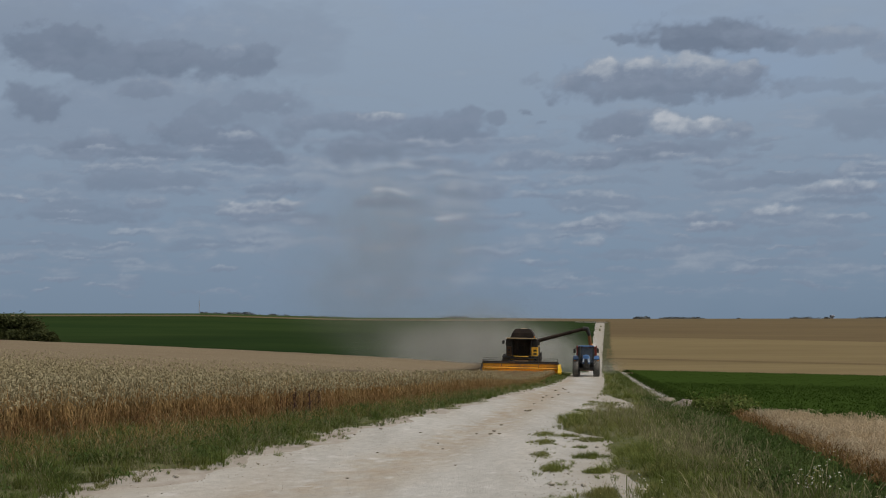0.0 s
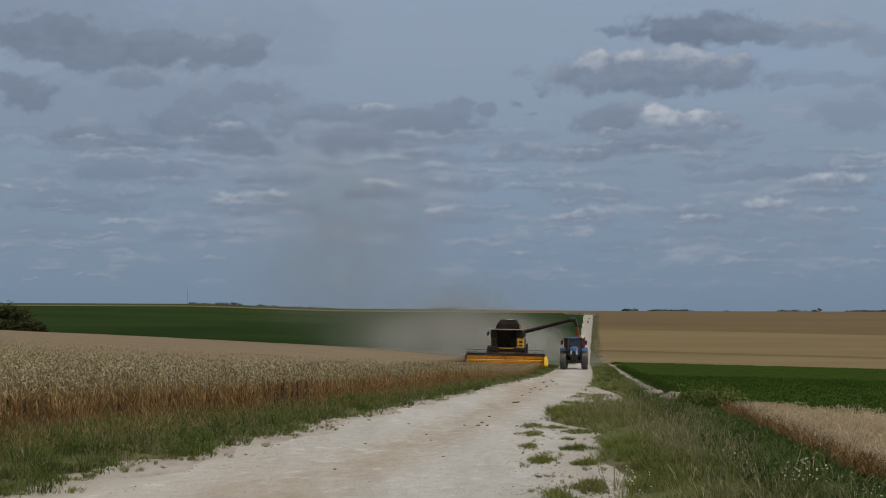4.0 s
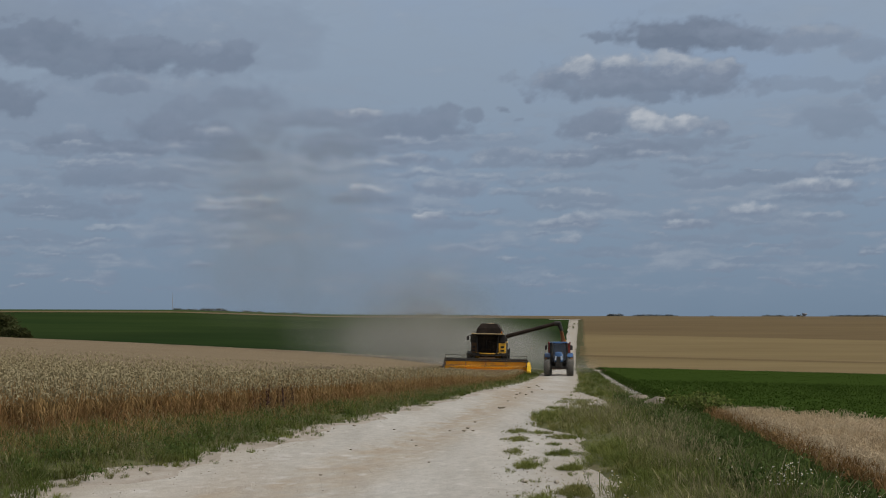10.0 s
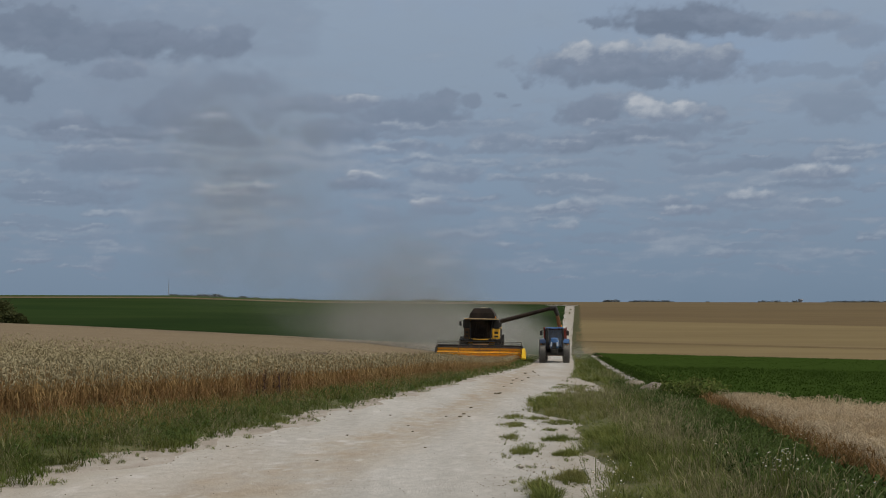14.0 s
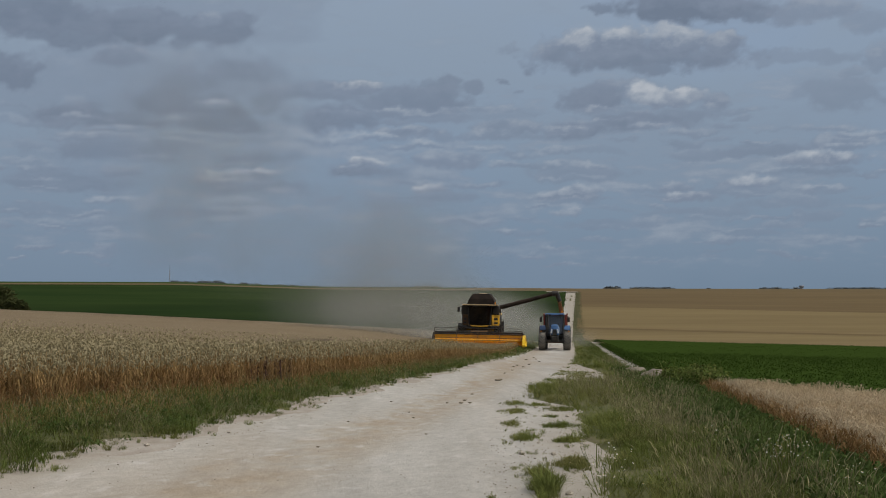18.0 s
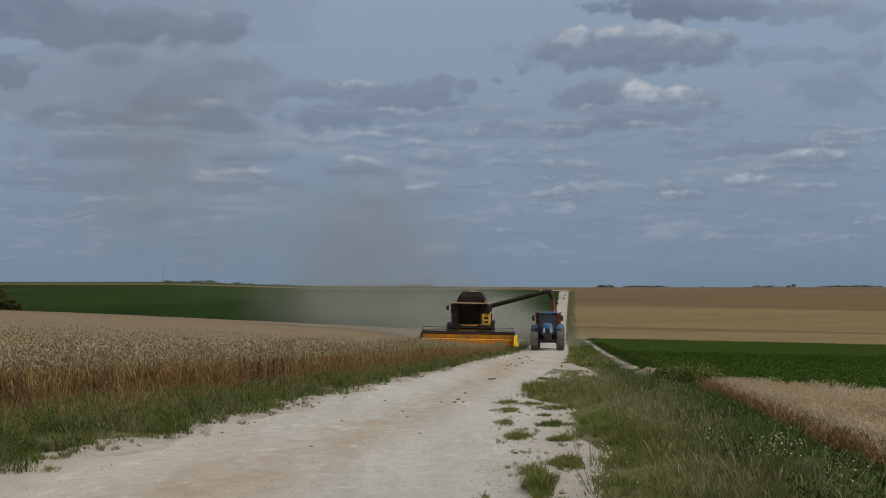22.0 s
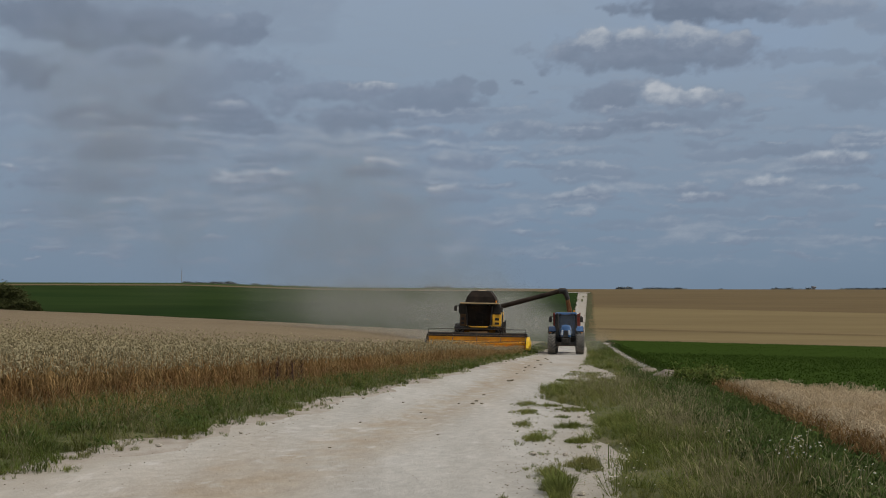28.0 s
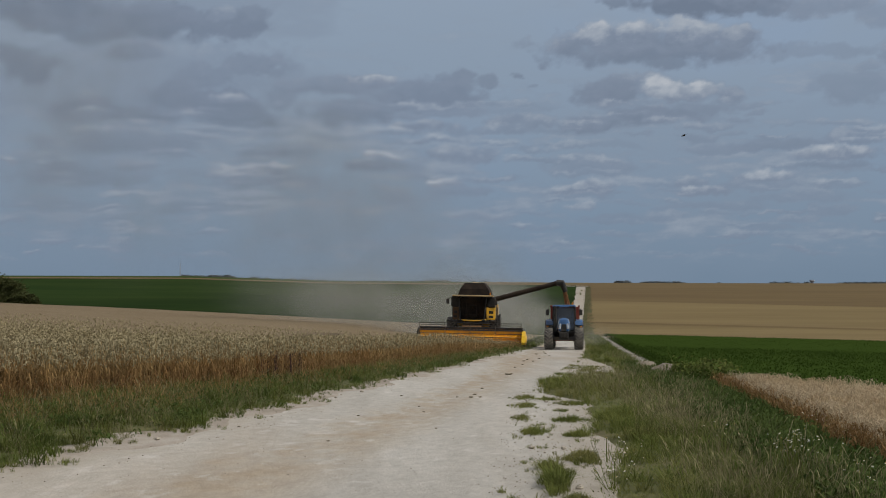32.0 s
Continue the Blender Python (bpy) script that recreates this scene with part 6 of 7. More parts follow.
def build_header(c):
    """The cutting platform, a part of the harvester, with its turning reel."""
    h = empty("header")
    h.parent = c
    h.matrix_basis = Matrix.Translation((0, 0, -0.11))
    w = HEADER_W
    bm = bmnew()
    box(bm, 0, 1.25, 0.70, w, 0.06, 0.98, 0.02, shift=(0, 0.1))
    part("back_panel", bm, M_ORANGE, h, "orange-yellow back sheet")
    bm = bmnew()
    box(bm, 0, 1.32, 1.24, w, 0.2, 0.16, 0.03)
    part("top_beam", bm, M_BLACK, h, "black top beam")
    bm = bmnew()
    box(bm, 0, 0.62, 0.22, w, 1.3, 0.05)
    part("table", bm, M_ORANGE, h)
    bm = bmnew()
    box(bm, 0, -0.05, 0.2, w, 0.1, 0.04)
    for k in range(72):
        x = -w / 2 + w * (k + 0.5) / 72
        box(bm, x, -0.14, 0.2, 0.025, 0.16, 0.02, top=(0.5, 0.9))
    part("cutter_bar", bm, M_STEEL, h)
    bm = bmnew()
    tube(bm, (-w / 2, 0.85, 0.55), (w / 2, 0.85, 0.55), 0.14, n=14)
    for s in (-1, 1):
        for k in range(40):
            a = k * 0.62
            x = s * (0.5 + (w / 2 - 0.55) * k / 40)
            box(bm, x, 0.85, 0.55, 0.02, 0.05, 0.56, turn=Matrix.Rotation(a, 4, "X") @ Matrix.Rotation(0.25 * s, 4, "Z"))
    part("intake_auger", bm, M_ORANGE, h, "orange intake auger")
    for k in range(14):
        bm = bmnew()
        x = -w / 2 + 0.35 + (w - 0.7) * k / 13
        box(bm, x, -0.06, 0.27, 0.16 + 0.12 * (k % 3), 0.1, 0.09, 0.02)
        part("knife_guard", bm, M_BRIGHT, h, "yellow knife guard")
    for s in (-1, 1):
        bm = bmnew()
        box(bm, s * (w / 2 + 0.03), 0.55, 0.65, 0.06, 1.6, 0.9, 0.02, top=(1, 0.75), shift=(0, 0.15))
        end = part("end_sheet", bm, M_BLACK if s < 0 else M_YELLOW, h, "dark end sheet" if s < 0 else "yellow end sheet")
        bm = bmnew()
        k = 1.0 if s > 0 else 0.6
        rings = [[bm.verts.new((s * (w / 2 + 0.08 + px * k), y, z)) for px, z in ((-0.14, lo), (0.2, lo), (0.26, (lo + hi) / 2), (0.12, hi), (-0.1, hi))] for y, lo, hi in ((0.6, 0.14, 0.2 + 0.9 * k), (0.0, 0.14, 0.2 + 0.82 * k), (-0.6, 0.14, 0.22 + 0.55 * k), (-1.05, 0.14, 0.3))]
        for p, q in zip(rings, rings[1:]):
            for j in range(5):
                bm.faces.new((p[j], p[(j + 1) % 5], q[(j + 1) % 5], q[j]))
        bm.faces.new(rings[0])
        bm.faces.new(rings[-1])
        bmesh.ops.recalc_face_normals(bm, faces=bm.faces[:])
        part("crop_divider", bm, M_BRIGHT if s > 0 else M_BLACK, end, "bright yellow crop divider" if s > 0 else "dark crop divider")
        bm = bmnew()
        tube(bm, (s * (w / 2 - 0.02), 1.35, 1.2), (s * (w / 2 - 0.02), 0.1, 1.18), 0.05, n=8)
        part("reel_arm", bm, M_BLACK, h)
        bm = bmnew()
        tube(bm, (s * (w / 2 - 0.02), 1.3, 0.8), (s * (w / 2 - 0.02), 0.5, 1.12), 0.03, n=8)
        part("lift_ram", bm, M_STEEL, h)
    reel = empty("reel")
    reel.parent = h
    reel.matrix_basis = Matrix.Translation((0, 0.1, 1.12))
    bm = bmnew()
    tube(bm, (-w / 2 + 0.05, 0, 0), (w / 2 - 0.05, 0, 0), 0.05, n=10)
    part("reel_shaft", bm, M_BLACK, reel)
    for k in range(5):
        a = 2 * math.pi * k / 5
        y, z = 0.52 * math.cos(a), 0.52 * math.sin(a)
        bm = bmnew()
        tube(bm, (-w / 2 + 0.05, y, z), (w / 2 - 0.05, y, z), 0.021, n=8)
        for j in range(30):
            x = -w / 2 + 0.1 + (w - 0.2) * j / 29
            tube(bm, (x, y, z), (x, y + 0.06 * math.cos(a), z + 0.04 * math.sin(a) - 0.08), 0.008, n=4)
        part("bat", bm, M_STEEL, reel)
    for x in (-w / 2 + 0.1, -w / 6 - 0.55, 0.0, w / 6 + 0.55, w / 2 - 0.1):
        bm = bmnew()
        for k in range(5):
            a = 2 * math.pi * k / 5
            tube(bm, (x, 0, 0), (x, 0.52 * math.cos(a), 0.52 * math.sin(a)), 0.02, n=6)
        part("spider", bm, M_STEEL, reel)
    return h, reel


tractor, tractor_wheels = build_tractor()
trailer, trailer_wheels = build_trailer()
combine, combine_wheels = build_combine()
header_part, reel = build_header(combine)


def build_grain_stream():
    s = empty("grain_stream")
    rng = random.Random(5)
    for k in range(9):
        bm = bmnew()
        f = (k + 0.5) / 9
        bmesh.ops.create_icosphere(bm, subdivisions=4, radius=1.0)
        for v in bm.verts:
            r = 1 + 0.5 * noise.fractal(v.co * 3.1 + Vector((7 * k, 0, 0)), 0.8, 2.2, 4)
            v.co = Vector((0.34 * f + v.co.x * r * (0.13 + 0.08 * f), v.co.y * r * (0.13 + 0.07 * f), -1.85 * f - 0.2 * f * f + v.co.z * 0.2 * r))
        part("grain_clump", bm, M_GRAIN, s)
    return tagged(s, "stream of reddish-brown grain falling from the auger spout", "grain")


grain_stream = build_grain_stream()


# ---- trees, hedge, mast ----
def build_tree(name, h, r, clumps, leaf, mat, seed):
    rng = random.Random(seed)
    t = empty(name)
    bm = bmnew()
    tube(bm, (0, 0, -0.5), (0.05, 0, h * 0.55), h * 0.035, h * 0.018, n=8)
    for k in range(6):
        a = rng.uniform(0, 6.28)
        z = h * rng.uniform(0.25, 0.5)
        tube(bm, (0.03, 0, z), (math.cos(a) * r * 0.7, math.sin(a) * r * 0.7, z + h * rng.uniform(0.15, 0.35)), h * 0.014, h * 0.005, n=6)
    part("trunk", bm, M_BARK, t)
    nr = np.random.RandomState(seed)
    P = []
    for k in range(clumps):
        a, q = rng.uniform(0, 6.28), math.sqrt(rng.random())
        z = h * rng.uniform(0.22, 0.95)
        rr = r * q * math.sqrt(max(0.05, 1 - ((z / h - 0.5) / 0.56) ** 2))
        c = np.array([rr * math.cos(a), rr * math.sin(a), z])
        P.append(c + nr.normal(0, r * 0.11, (22, 3)))
    leaves = []
    for k in range(6):
        s = Sprig()
        a = rng.uniform(0, 6.28)
        s.strip([(0, 0, 0), (leaf * 0.5, 0, leaf * 0.3), (leaf, 0, leaf * rng.uniform(-0.3, 0.5))], [leaf * 0.3, leaf * 0.8, leaf * 0.15], (0, 0.8, rng.uniform(-0.6, 0.6)))
        leaves.append(s)
    crown = new("crown", strewn("crown", leaves, np.vstack(P), [mat], seed, 0.5, (0.7, 1.3)))
    crown.parent = t
    return t


def put(ob, x, y, turn=0.0, sink=0.0):
    ob.matrix_basis = Matrix.Translation((x, y, float(land(x, y)) - sink)) @ pose(0, 0, 0, 0, 0, turn)
    return ob


hedge_label = "dark green bushy tree in the field hedge"
bush_a = tagged(build_tree("hedge_tree", 5.5, 2.9, 200, 0.34, M_FOLIAGE, 1), hedge_label, "tree", "hedge trees")
bush_b = tagged(build_tree("hedge_tree", 5.1, 3.0, 200, 0.34, M_FOLIAGE, 2), hedge_label, "tree", "hedge trees")
bush_c = tagged(build_tree("hedge_bush", 3.0, 1.6, 80, 0.35, M_FOLIAGE, 3), "low dark bush at the hedge end", "bush", "hedge bushes")


def by_bearing(px, dist):
    """A place by its bearing, given as a sideways slope from the camera, and its distance."""
    return px * dist, dist


HEDGE_Y = 236
SHIFT = -0.007
put(bush_a, *by_bearing(-0.2655 + SHIFT, HEDGE_Y), 30)
put(bush_b, *by_bearing(-0.2745 + SHIFT, HEDGE_Y + 1), 80)
for slope, dist, turn, which in ((-0.256, 237, 130, bush_b), (-0.286, 235, 200, bush_a), (-0.261, 238, 20, bush_b), (-0.302, 238, 250, bush_b), (-0.314, 236, 10, bush_a), (-0.326, 237, 300, bush_b),
                                 (-0.338, 236, 75, bush_a)):
    x, y = by_bearing(slope + SHIFT, dist)
    copy_thing(which, Matrix.Translation((x, y, float(land(x, y)))) @ pose(0, 0, 0, 0, 0, turn))
put(bush_c, *by_bearing(-0.2475 + SHIFT, 233), 0)
for slope, turn in ((-0.242, 140), (-0.262, 90), (-0.276, 200)):
    x, y = by_bearing(slope + SHIFT, 232)
    copy_thing(bush_c, Matrix.Translation((x, y, float(land(x, y)))) @ pose(0, 0, 0, 0, 0, turn))

far_a = tagged(build_tree("far_tree", 9.0, 4.6, 70, 1.0, M_FOLIAGE_FAR, 7), "hazy dark tree on the skyline", "tree", "skyline trees")
far_b = tagged(build_tree("far_tree", 7.0, 5.5, 70, 1.0, M_FOLIAGE_FAR, 8), "low hazy tree clump on the skyline", "tree", "skyline trees")
far_c = tagged(build_tree("far_tree", 5.0, 1.9, 30, 0.8, M_FOLIAGE_FAR, 9), "small lone tree on the skyline", "tree", "skyline trees")
FAR = 1450
far_rng = random.Random(12)
skyline = []


def tree_row(s0, s1, n, lift0, lift1):
    """A row of far trees between two bearings; lift: how high their tops stand over the ridge, in metres."""
    for k in range(n):
        skyline.append((s0 + (s1 - s0) * (k + far_rng.uniform(0.1, 0.9)) / n, far_rng.uniform(lift0, lift1)))


tree_row(-0.152, -0.118, 9, 0.0, 0.9)
tree_row(-0.134, -0.121, 4, 1.0, 1.9)
tree_row(-0.118, -0.060, 10, 0.0, 0.8)
tree_row(0.000, 0.018, 5, 0.3, 1.1)
tree_row(0.1235, 0.130, 3, 0.8, 1.6)
tree_row(0.138, 0.166, 9, 0.3, 1.3)
tree_row(0.22, 0.245, 5, 0.2, 0.8)
tree_row(0.264, 0.30, 12, 0.4, 1.1)
for k, (slope, top) in enumerate(skyline):
    x, y = by_bearing(slope, FAR + far_rng.uniform(-60, 60))
    ridge = max((float(land(slope * q, q)) - EYE) / q for q in range(700, 1400, 50)) * y + EYE
    src, tall = (far_a, 9.0) if k % 2 else (far_b, 7.0)
    m = Matrix.Translation((x, y, ridge + top - tall)) @ pose(0, 0, 0, 0, 0, far_rng.uniform(0, 360))
    if k < 2:
        src = (far_b, far_a)[k]
        src.matrix_basis = Matrix.Translation((x, y, ridge + top - (7.0, 9.0)[k]))
    else:
        copy_thing(src, m)


for k, slope in enumerate((0.0315, 0.0392, 0.1875)):
    x, y = by_bearing(slope, FAR)
    ridge = max((float(land(slope * q, q)) - EYE) / q for q in range(700, 1400, 50)) * y + EYE
    m = Matrix.Translation((x, y, ridge - 4.1))
    if k:
        copy_thing(far_c, m @ pose(0, 0, 0, 0, 0, 50 * k))
    else:
        far_c.matrix_basis = m


def build_mast():
    t = empty("radio_mast")
    bm = bmnew()
    for k in range(3):
        a = 2 * math.pi * k / 3
        tube(bm, (0.5 * math.cos(a), 0.5 * math.sin(a), -10), (0.25 * math.cos(a), 0.25 * math.sin(a), 26), 0.14, n=6)
    for k in range(20):
        z = -8 + 1.7 * k
        for j in range(3):
            a, b = 2 * math.pi * j / 3, 2 * math.pi * (j + 1) / 3
            tube(bm, (0.45 * math.cos(a), 0.45 * math.sin(a), z), (0.4 * math.cos(b), 0.4 * math.sin(b), z + 1.7), 0.06, n=4)
    part("lattice", bm, M_MAST, t)
    bm = bmnew()
    tube(bm, (0, 0, 26), (0, 0, 31), 0.1, n=6)
    part("antenna", bm, M_MAST, t)
    return tagged(t, "thin grey lattice radio mast on the skyline", "mast")


def build_water_tower():
    t = empty("water_tower")
    bm = bmnew()
    tube(bm, (0, 0, -6), (0, 0, 4), 1.6, 1.3, n=14)
    part("shaft", bm, M_CONCRETE, t)
    bm = bmnew()
    tube(bm, (0, 0, 4), (0, 0, 5.4), 1.4, 2.4, n=16)
    tube(bm, (0, 0, 5.4), (0, 0, 6.2), 2.4, 2.0, n=16)
    part("tank", bm, M_CONCRETE, t)
    return tagged(t, "small pale water tower on the skyline", "water tower")


mast = build_mast()
mx, my = by_bearing(-0.1535, 1750)
mast.matrix_basis = Matrix.Translation((mx, my, -6.0))
tower = build_water_tower()
tx_, ty_ = by_bearing(0.2465, 1400)
tower.matrix_basis = Matrix.Translation((tx_, ty_, -3.4))


# ---- small things along the track ----
def lump_mesh(seed, r, squash, mat, knobbly=0.35):
    bm = bmnew()
    bmesh.ops.create_icosphere(bm, subdivisions=3, radius=r)
    for v in bm.verts:
        v.co *= 1 + knobbly * noise.fractal(v.co * (1.6 / r) + Vector((seed, 0, 0)), 0.9, 2.0, 3)
        v.co.z *= squash
    me = bpy.data.meshes.new("lump")
    bm.to_mesh(me)
    bm.free()
    me.materials.append(mat)
    return me


def on_track(u, y, lift=0.0):
    x = u + LINE * y
    return Matrix.Translation((x, y, float(land(x, y)) + lift))


heap_rng = random.Random(3)
heap_meshes = [lump_mesh(i, 0.45, 0.6, M_HEAP, 0.18) for i in range(4)]
for i, (u, y, k) in enumerate(((2.38, 55.5, 1.15), (2.83, 49.8, 1.3), (2.57, 52.7, 0.64), (3.02, 48.1, 0.72), (2.42, 62.8, 0.48), (3.13, 51.1, 0.64))):
    ob = new("earth_heap", heap_meshes[i % 4])
    ob.matrix_basis = on_track(u, y, 0.05) @ pose(0, 0, 0, 0, 0, 60 * i) @ Matrix.Diagonal((k, k, k, 1))
    tagged(ob, "heap of pale chalky earth beside the potato rows", "earth heap", "earth heaps")

stone_meshes = [lump_mesh(10 + i, 0.05, 0.6, M_STONE) for i in range(4)]
for i in range(34):
    y = heap_rng.uniform(13, 44)
    side = heap_rng.choice((0, 1, 1))
    u = track_left(y) + heap_rng.uniform(0.0, 0.4) if side == 0 else track_right(y) + heap_rng.uniform(-0.2, 1.0)
    ob = new("stone", stone_meshes[i % 4])
    k = heap_rng.uniform(0.3, 0.85)
    ob.matrix_basis = on_track(u, y, 0.015) @ pose(0, 0, 0, 0, 0, heap_rng.uniform(0, 360)) @ Matrix.Diagonal((k, k, k, 1))
    tagged(ob, "small chalk stone lying on the track edge", "stone", "loose stones")

clod_meshes = [lump_mesh(20 + i, 0.11, 0.35, M_DROP) for i in range(4)]
for i, (u, y, k) in enumerate(((-2.21, 50.4, 1.50), (-2.15, 51.1, 0.90), (-2.33, 35.9, 0.68), (-2.32, 34.5, 0.75), (-2.13, 34.6, 0.60), (-2.63, 34.6, 0.45), (-2.37, 39.3, 0.60), (-2.27, 71.6, 0.90), (-1.79, 73.8, 1.05), (-2.34, 68.8, 0.98), (-1.92, 68.4, 0.83), (-2.23, 85.5, 1.35), (-1.75, 87.6, 1.20), (-1.42, 80.2, 0.90), (-1.97, 92.8, 1.12), (-2.31, 58.4, 0.75), (-2.18, 62.8, 0.75), (-3.68, 26.6, 0.38), (-2.78, 28.6, 0.38), (-3.32, 21.1, 0.38), (-2.16, 24.2, 0.34), (-3.77, 33.9, 0.45), (-3.03, 30.3, 0.38))):
    ob = new("mud_clod", clod_meshes[i % 4])
    ob.matrix_basis = on_track(u, y, 0.01) @ pose(0, 0, 0, 0, 0, 70 * i) @ Matrix.Diagonal((0.6 * k, 0.6 * k, 0.5 * k, 1))
    tagged(ob, "dark dried mud clod dropped on the chalk", "mud clod", "mud clods")


def flower_mesh():
    """A chamomile head: a drooping ring of white rays round a yellow button."""
    bm = bmnew()
    ring = [bm.verts.new((0.0095 * q * math.cos(k * math.pi / 8), 0.0095 * q * math.sin(k * math.pi / 8), -0.002 * (q < 0.9))) for k, q in ((k, 1.0 if k % 2 else 0.78) for k in range(16))]
    hub = bm.verts.new((0, 0, 0.001))
    for k in range(16):
        bm.faces.new((hub, ring[k], ring[(k + 1) % 16]))
    petals = len(bm.faces)
    bmesh.ops.create_icosphere(bm, subdivisions=1, radius=0.0040, matrix=Matrix.Translation((0, 0, 0.0015)))
    for k, f in enumerate(bm.faces):
        f.material_index = 0 if k < petals else 1
    me = bpy.data.meshes.new("flower")
    bm.to_mesh(me)
    bm.free()
    me.materials.append(M_PETAL)
    me.materials.append(M_POLLEN)
    return me


FLOWER = flower_mesh()


def build_daisy_plant(seed, n, wide, low=0.4, high=0.62):
    rng = random.Random(seed)
    t = empty("wild_chamomile")
    s = Sprig()
    heads = []
    for k in range(n):
        x, y, h = rng.gauss(0, wide), rng.gauss(0, wide), rng.uniform(low, high)
        s.strip([(x * 0.4, y * 0.4, 0), (x * 0.8, y * 0.8, h * 0.6), (x, y, h)], [0.008, 0.006, 0.004], (1, 0, 0))
        s.strip([(x * 0.6, y * 0.6, h * 0.3), (x * 0.6 + 0.06, y * 0.6, h * 0.42), (x * 0.6 + 0.1, y * 0.6, h * 0.4)], [0.008, 0.012, 0.003], (0, 1, 0.2))
        heads.append((x, y, h))
    st = new("foliage", mesh_of("foliage", s.v, s.f, [M_GRASS_OLIVE]))
    st.parent = t
    for x, y, h in heads:
        f = new("flower", FLOWER)
        f.parent = t
        k = rng.uniform(0.7, 1.2)
        f.matrix_basis = pose(x, y, h, rng.uniform(-40, 40), rng.uniform(-40, 40), 0) @ Matrix.Diagonal((k, k, k, 1))
    return tagged(t, "wild chamomile plant with white flowers in the verge grass", "wildflower", "wildflowers")


daisies = [build_daisy_plant(1, 64, 0.085), build_daisy_plant(2, 9, 0.1), build_daisy_plant(3, 12, 0.12, 0.14, 0.3)]
for i, (u, y, kind) in enumerate(((2.1, 15.4, 0), (2.24, 12.4, 1), (0.36, 15.4, 2), (2.3, 12.8, 1), (2.36, 15.2, 1), (2.9, 19.6, 1), (0.42, 16.6, 2), (0.52, 17.6, 2), (0.3, 14.4, 2), (0.34, 18.4, 2), (1.6, 17.4, 1))):
    m = on_track(u, y) @ pose(0, 0, 0, 0, 0, 77 * i)
    if i < 3:
        daisies[kind].matrix_basis = m
    else:
        copy_thing(daisies[kind], m)


# ---- bird ----
def build_bird():
    b = empty("bird")
    bm = bmnew()
    bmesh.ops.create_icosphere(bm, subdivisions=2, radius=0.5, matrix=Matrix.Diagonal((0.15, 0.045, 0.045, 1)))
    part("body", bm, M_BIRD, b)
    bm = bmnew()
    bmesh.ops.create_icosphere(bm, subdivisions=2, radius=0.02, matrix=Matrix.Translation((-0.075, 0, 0.006)))
    part("head", bm, M_BIRD, b)
    bm = bmnew()
    box(bm, 0.09, 0, 0, 0.06, 0.03, 0.006, top=(0.8, 0.6))
    part("tail", bm, M_BIRD, b)
    for s in (-1, 1):
        bm = bmnew()
        v = [bm.verts.new(p) for p in ((-0.04, 0, 0), (0.035, 0, 0), (0.045, s * 0.08, 0.035), (0.10, s * 0.16, 0.02), (-0.015, s * 0.08, 0.045))]
        bm.faces.new((v[0], v[1], v[2], v[4]))
        bm.faces.new((v[4], v[2], v[3]))
        bmesh.ops.recalc_face_normals(bm, faces=bm.faces[:])
        bmesh.ops.solidify(bm, geom=bm.faces[:], thickness=0.006)
        part("wing", bm, M_BIRD, b)
    for ob in b.children:
        ob.data.transform(Matrix.Scale(0.6, 4))
    return tagged(b, "small dark bird darting through the air", "bird")


bird = build_bird()
bird_low = copy_thing(bird, pose(150, 64, 70))


# ---- dust ----
def build_puff(name, mat):
    bm = bmnew()
    bmesh.ops.create_icosphere(bm, subdivisions=4, radius=1.0, matrix=Matrix.Diagonal((1, 0.1, 1, 1)))
    bmesh.ops.delete(bm, geom=[v for v in bm.verts if v.co.y > 0.02], context="VERTS")
    for v in bm.verts:
        v.co.y += 0.7 * v.co.z
    me = bpy.data.meshes.new(name)
    bm.to_mesh(me)
    bm.free()
    me.materials.append(mat)
    for p in me.polygons:
        p.use_smooth = True
    return me


puff_thick = build_puff("dust_puff", M_DUST)
puff_thin = build_puff("dust_puff_thin", M_DUST_THIN)
puff_haze = build_puff("haze_puff", M_HAZE)
dust_rng = random.Random(9)
dust = []


def puff(mesh, w, h, start, end, label):
    """A puff of dust of half sizes w and h that drifts from start to end during the clip."""
    ob = new("dust_cloud", mesh)
    ob.scale = (w, w, h)
    ob.location = start
    tagged(ob, label, "dust", "dust behind the harvester", "stuff")
    dust.append((ob, Vector(start), Vector(end)))


SPEED = 1.335


def behind(u, back, z, t=0.0):
    """A place beside the harvester: sideways, behind its cutter bar, above the ground."""
    y = 155.5 - SPEED * t + back
    x = LINE * y - 7.45 + u
    return Vector((x, y, float(land(x, min(y, 200))) + z))


low_label, high_label = "brown dust thrown up behind the harvester", "thin haze of dust drifting up into the sky"
for k in range(24):
    u, back, z = dust_rng.uniform(-8, 3), dust_rng.uniform(11, 24), dust_rng.uniform(0.6, 4.2)
    r = dust_rng.uniform(2.6, 4.6)
    puff(puff_thick, r * 1.2, r * 0.8, behind(u, back, z), behind(u - dust_rng.uniform(-2, 4), back, z + dust_rng.uniform(-0.6, 0.8), 32), low_label)
for k in range(11):
    u, back, z = -6 - 0.9 * k + dust_rng.uniform(-2, 2), dust_rng.uniform(14, 34), dust_rng.uniform(0.6, 3.4)
    r = dust_rng.uniform(4.0, 6.5)
    puff(puff_thin, r * 1.4, r * 0.75, behind(u, back, z), behind(u - 3, back + 8, z + 0.6, 32), low_label)
for k in range(15):
    u, back, z = dust_rng.uniform(0, 5), dust_rng.uniform(14, 26), dust_rng.uniform(1.0, 3.2)
    puff(puff_thin, 3.8, 2.6, behind(u, back, z), behind(u - 1, back, z + 0.5, 32), low_label)
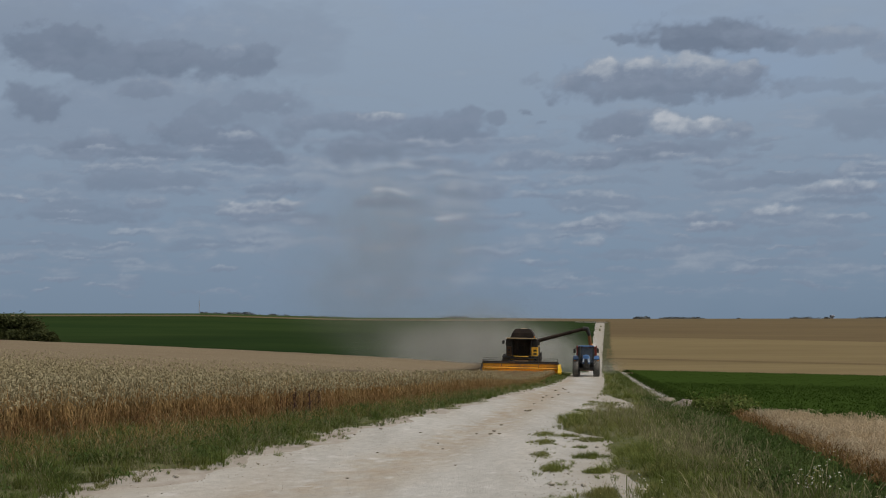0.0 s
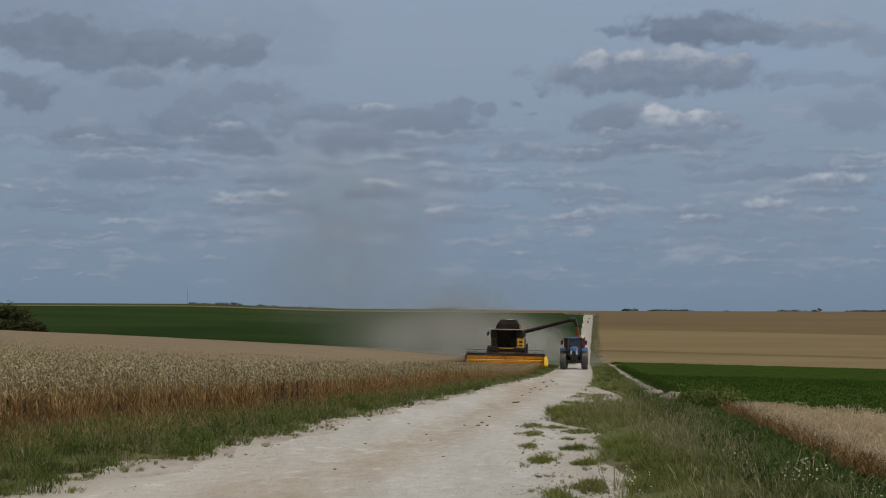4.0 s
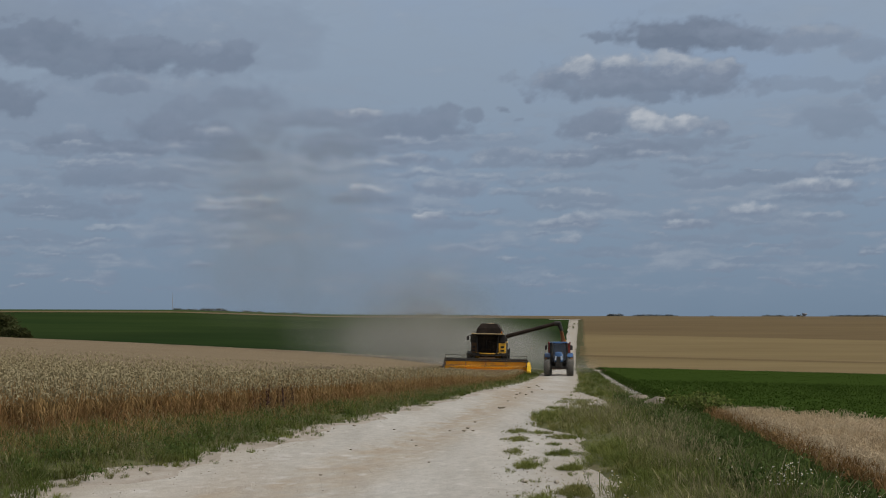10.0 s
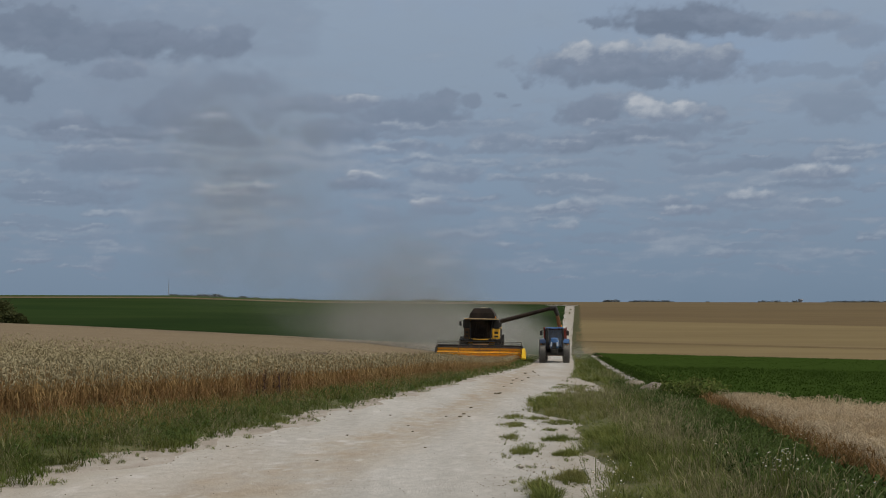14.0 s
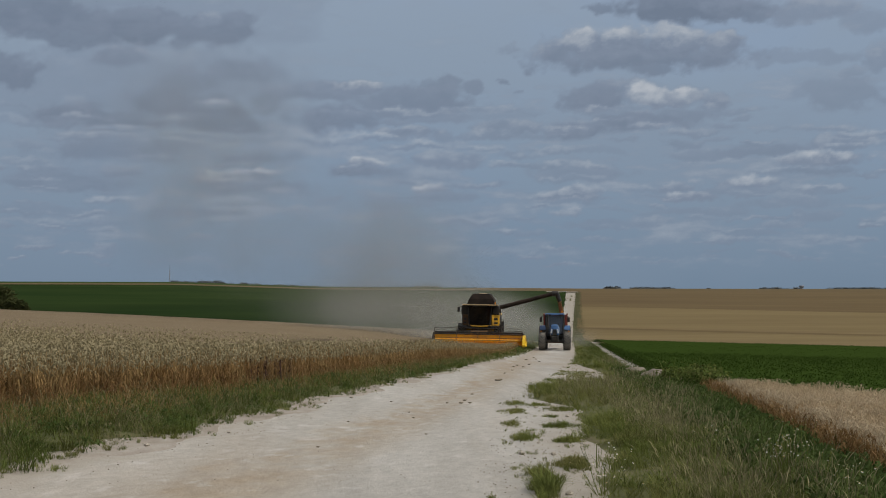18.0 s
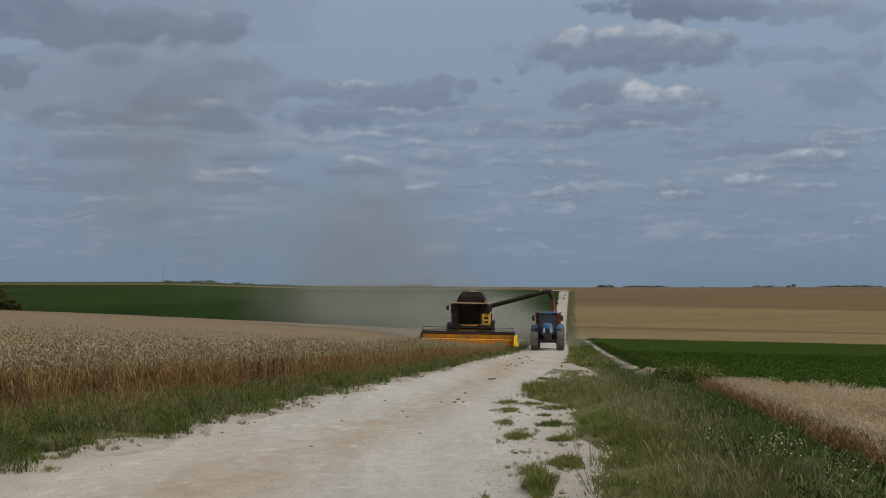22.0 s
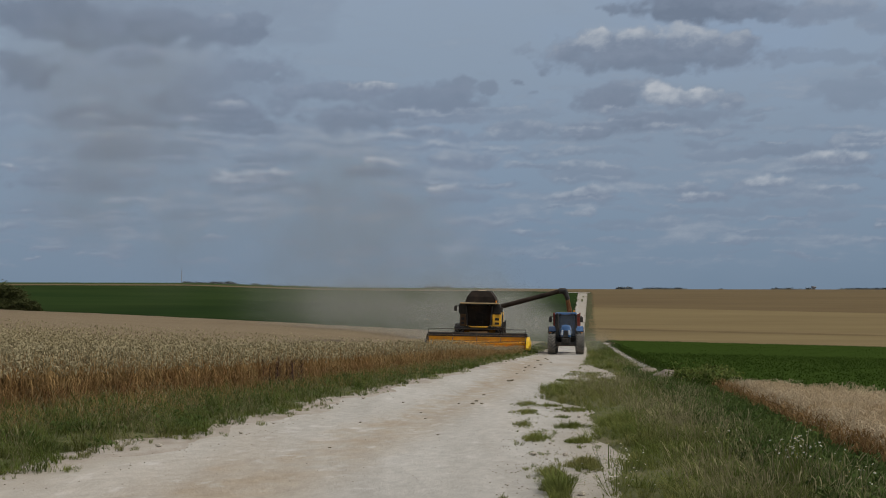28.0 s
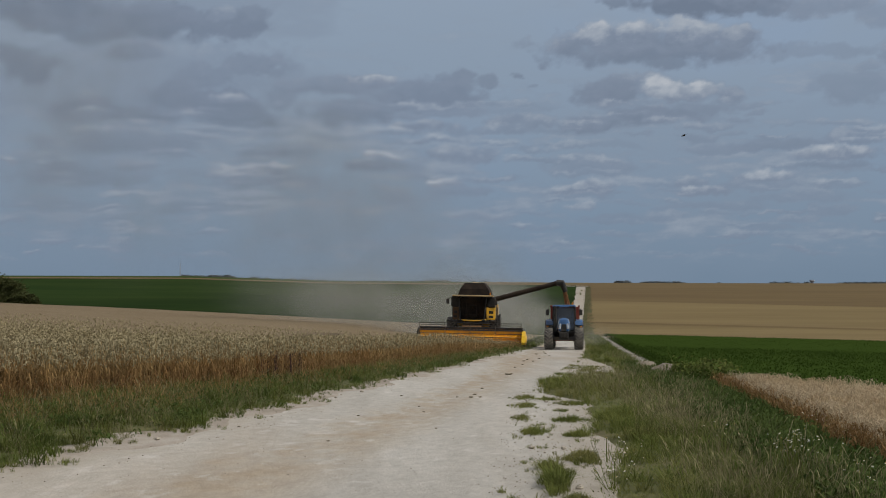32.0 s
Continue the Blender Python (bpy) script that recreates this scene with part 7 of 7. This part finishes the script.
for k in range(5):
    u, back, z = dust_rng.uniform(4.2, 7.2), dust_rng.uniform(17, 30), dust_rng.uniform(0.8, 3.0)
    puff(puff_thin, 3.0, 2.4, behind(u, back, z), behind(u - 0.6, back, z + 0.4, 32), low_label)
# dust raised by the trailer's wheels
for k in range(5):
    u, back = 8.3 + dust_rng.uniform(-0.7, 0.7), 2.5 + 2.4 * k
    puff(puff_thin if k < 2 else puff_haze, 1.3 + 0.3 * k, 0.8 + 0.17 * k, behind(u, back, 0.7), behind(u, back, 0.7, 32), "pale chalk dust swirling beside the trailer wheels")
# chaff blown out beside the crop divider
for k in range(3):
    u, back = 4.9 + 0.5 * k, 1.5 + 1.6 * k
    puff(puff_thin, 1.1 + 0.2 * k, 0.6 + 0.12 * k, behind(u, back, 0.45), behind(u, back, 0.45, 32), "tan chaff dust blown beside the header")
# the old column, which thins out as it drifts away from the track
for k in range(15):
    f = k / 14
    u, back, z = -14 - 4 * f + dust_rng.uniform(-9, 9), dust_rng.uniform(16, 42), 3 + 17 * f + dust_rng.uniform(-2, 2)
    r = 6.0 + 5 * f
    puff(puff_haze, r * 1.3, r * 1.2, behind(u, back, z), behind(u - 15 - 14 * f, back + 10, z + 3 + 5 * f, 32), high_label)
# the young column, which climbs from behind the harvester
for k in range(14):
    f = k / 13
    u, back, z = -6 + dust_rng.uniform(-4, 4), dust_rng.uniform(14, 26), 0.5 + 1.5 * f
    r = 4.2 + 6.0 * f
    puff(puff_haze if f > 0.25 else puff_thin, r * 1.35, r * 1.1, behind(u, back, z), behind(-3 - 13 * f + dust_rng.uniform(-4, 4), back, 3.0 + 12 * f, 32), high_label)


# ---- what moves ----
def hauled(t):
    """How far the tractor has come down the track."""
    return 149.3 - 1.345 * t - 0.03 * max(0.0, t - 22) ** 2


def tractor_pose(t):
    y = hauled(t)
    x = LINE * y - 1.0 + 0.012 * max(0.0, t - 22)
    dip = float(land(x, y + 3) - land(x, y)) / 3
    return Matrix.Translation((x, y, float(land(x, y)))) @ pose(0, 0, 0, math.degrees(math.atan(dip)), 0, -math.degrees(math.atan(LINE)))


def trailer_pose(t):
    y = hauled(t) + 3.7
    x = LINE * y - 0.97 + 0.012 * max(0.0, t - 22)
    dip = float(land(x, y + 5) - land(x, y)) / 5
    return Matrix.Translation((x, y, float(land(x, y + 4)) - dip * 4)) @ pose(0, 0, 0, math.degrees(math.atan(dip)), 0, -math.degrees(math.atan(LINE)))


def combine_pose(t):
    y = 155.5 - 1.325 * t
    x = LINE * y - 7.55 - 0.006 * t + float(np.interp(t, [0, 13, 17, 20, 25, 27, 28.5, 32], [0, 0, 0.18, 0.22, 0.22, 0.1, 0, 0.03]))
    dip = float(land(x, y + 4) - land(x, y)) / 4
    sway = 0.35 * math.sin(1.3 * t) + 0.25 * math.sin(2.9 * t + 1)
    return Matrix.Translation((x, y, float(land(x, y)) - 0.05)) @ pose(0, 0, 0, math.degrees(math.atan(dip)), 1.1 + sway * 0.5, -math.degrees(math.atan(LINE)))


def motions():
    half = [0.5 * k for k in range(65)]
    walk(tractor, [(t, tractor_pose(t)) for t in half])
    walk(trailer, [(t, trailer_pose(t)) for t in half])
    walk(combine, [(t, combine_pose(t)) for t in half])
    spout = Vector((6.68, 5.33, 3.93))
    walk(grain_stream, [(t, combine_pose(t) @ Matrix.Translation(spout) @ pose(0, 0, 0, 2 * math.sin(2.2 * t), 3 * math.sin(1.7 * t), 0)) for t in half])
    for wheels, speed in ((tractor_wheels, 1.345), (trailer_wheels, 1.345), (combine_wheels, 1.325)):
        for w, r in wheels:
            place = w.matrix_basis.copy()
            walk(w, [(t, place @ Matrix.Rotation((speed * t if wheels is combine_wheels else 149.3 - hauled(t)) / r, 4, "X")) for t in half])
    place = reel.matrix_basis.copy()
    walk(reel, [(0.25 * k, place @ Matrix.Rotation(radians(38) * k, 4, "X")) for k in range(129)])
    for s, m, y in wheat_strips:
        hit = (155.5 - y - STRIP) / 1.325
        down = m @ pose(0, 0, -0.34, -86, 0, 0)
        if hit < 0.8:
            rows = [(0.0, down), (32.0, down)]
        elif hit > 31:
            rows = [(0.0, m), (32.0, m)]
        else:
            rows = [(0.0, m), (hit - 0.4, m), (hit + 0.5, down), (32.0, down)]
        walk(s, rows)
    for ob, a, b in dust:
        k = dust_rng.uniform(-20, 20)
        walk(ob, [(0.0, Matrix.Translation(a)), (16.0, Matrix.Translation(a.lerp(b, 0.5)) @ pose(0, 0, 0, 0, k * 0.5, 0)), (32.0, Matrix.Translation(b) @ pose(0, 0, 0, 0, k, 0))])
    walk(sky_backdrop, [(0.0, pose(0, 0, EYE, 0, 0, 0.0)), (32.0, pose(0, 0, EYE, 0, 0, -0.35))])
    flight = pose(0, 0, 0, 0, -20, 10)
    walk(bird_low, [(0.0, pose(150, 64, 70) @ flight), (29.4, pose(27.5, 62, 18) @ flight), (29.8, pose(16.92, 60.0, 8.99) @ flight), (29.9, pose(15.31, 60.0, 6.97) @ flight), (30.0, pose(13.96, 60.0, 5.41) @ flight), (30.1, pose(12.04, 60.0, 3.30) @ flight), (30.35, pose(7.9, 60, -1.0) @ flight), (30.5, pose(7.2, 60, -1.75)), (32.0, pose(7.2, 60, -1.75))])
    walk(bird, [(0.0, pose(60, 35, 25) @ flight), (31.4, pose(18.2, 35, 9.6) @ flight), (31.8, pose(9.77, 35.0, 6.39) @ flight), (31.9, pose(7.63, 35.0, 5.59) @ flight), (32.0, pose(5.78, 35.0, 4.83) @ flight)])


motions()
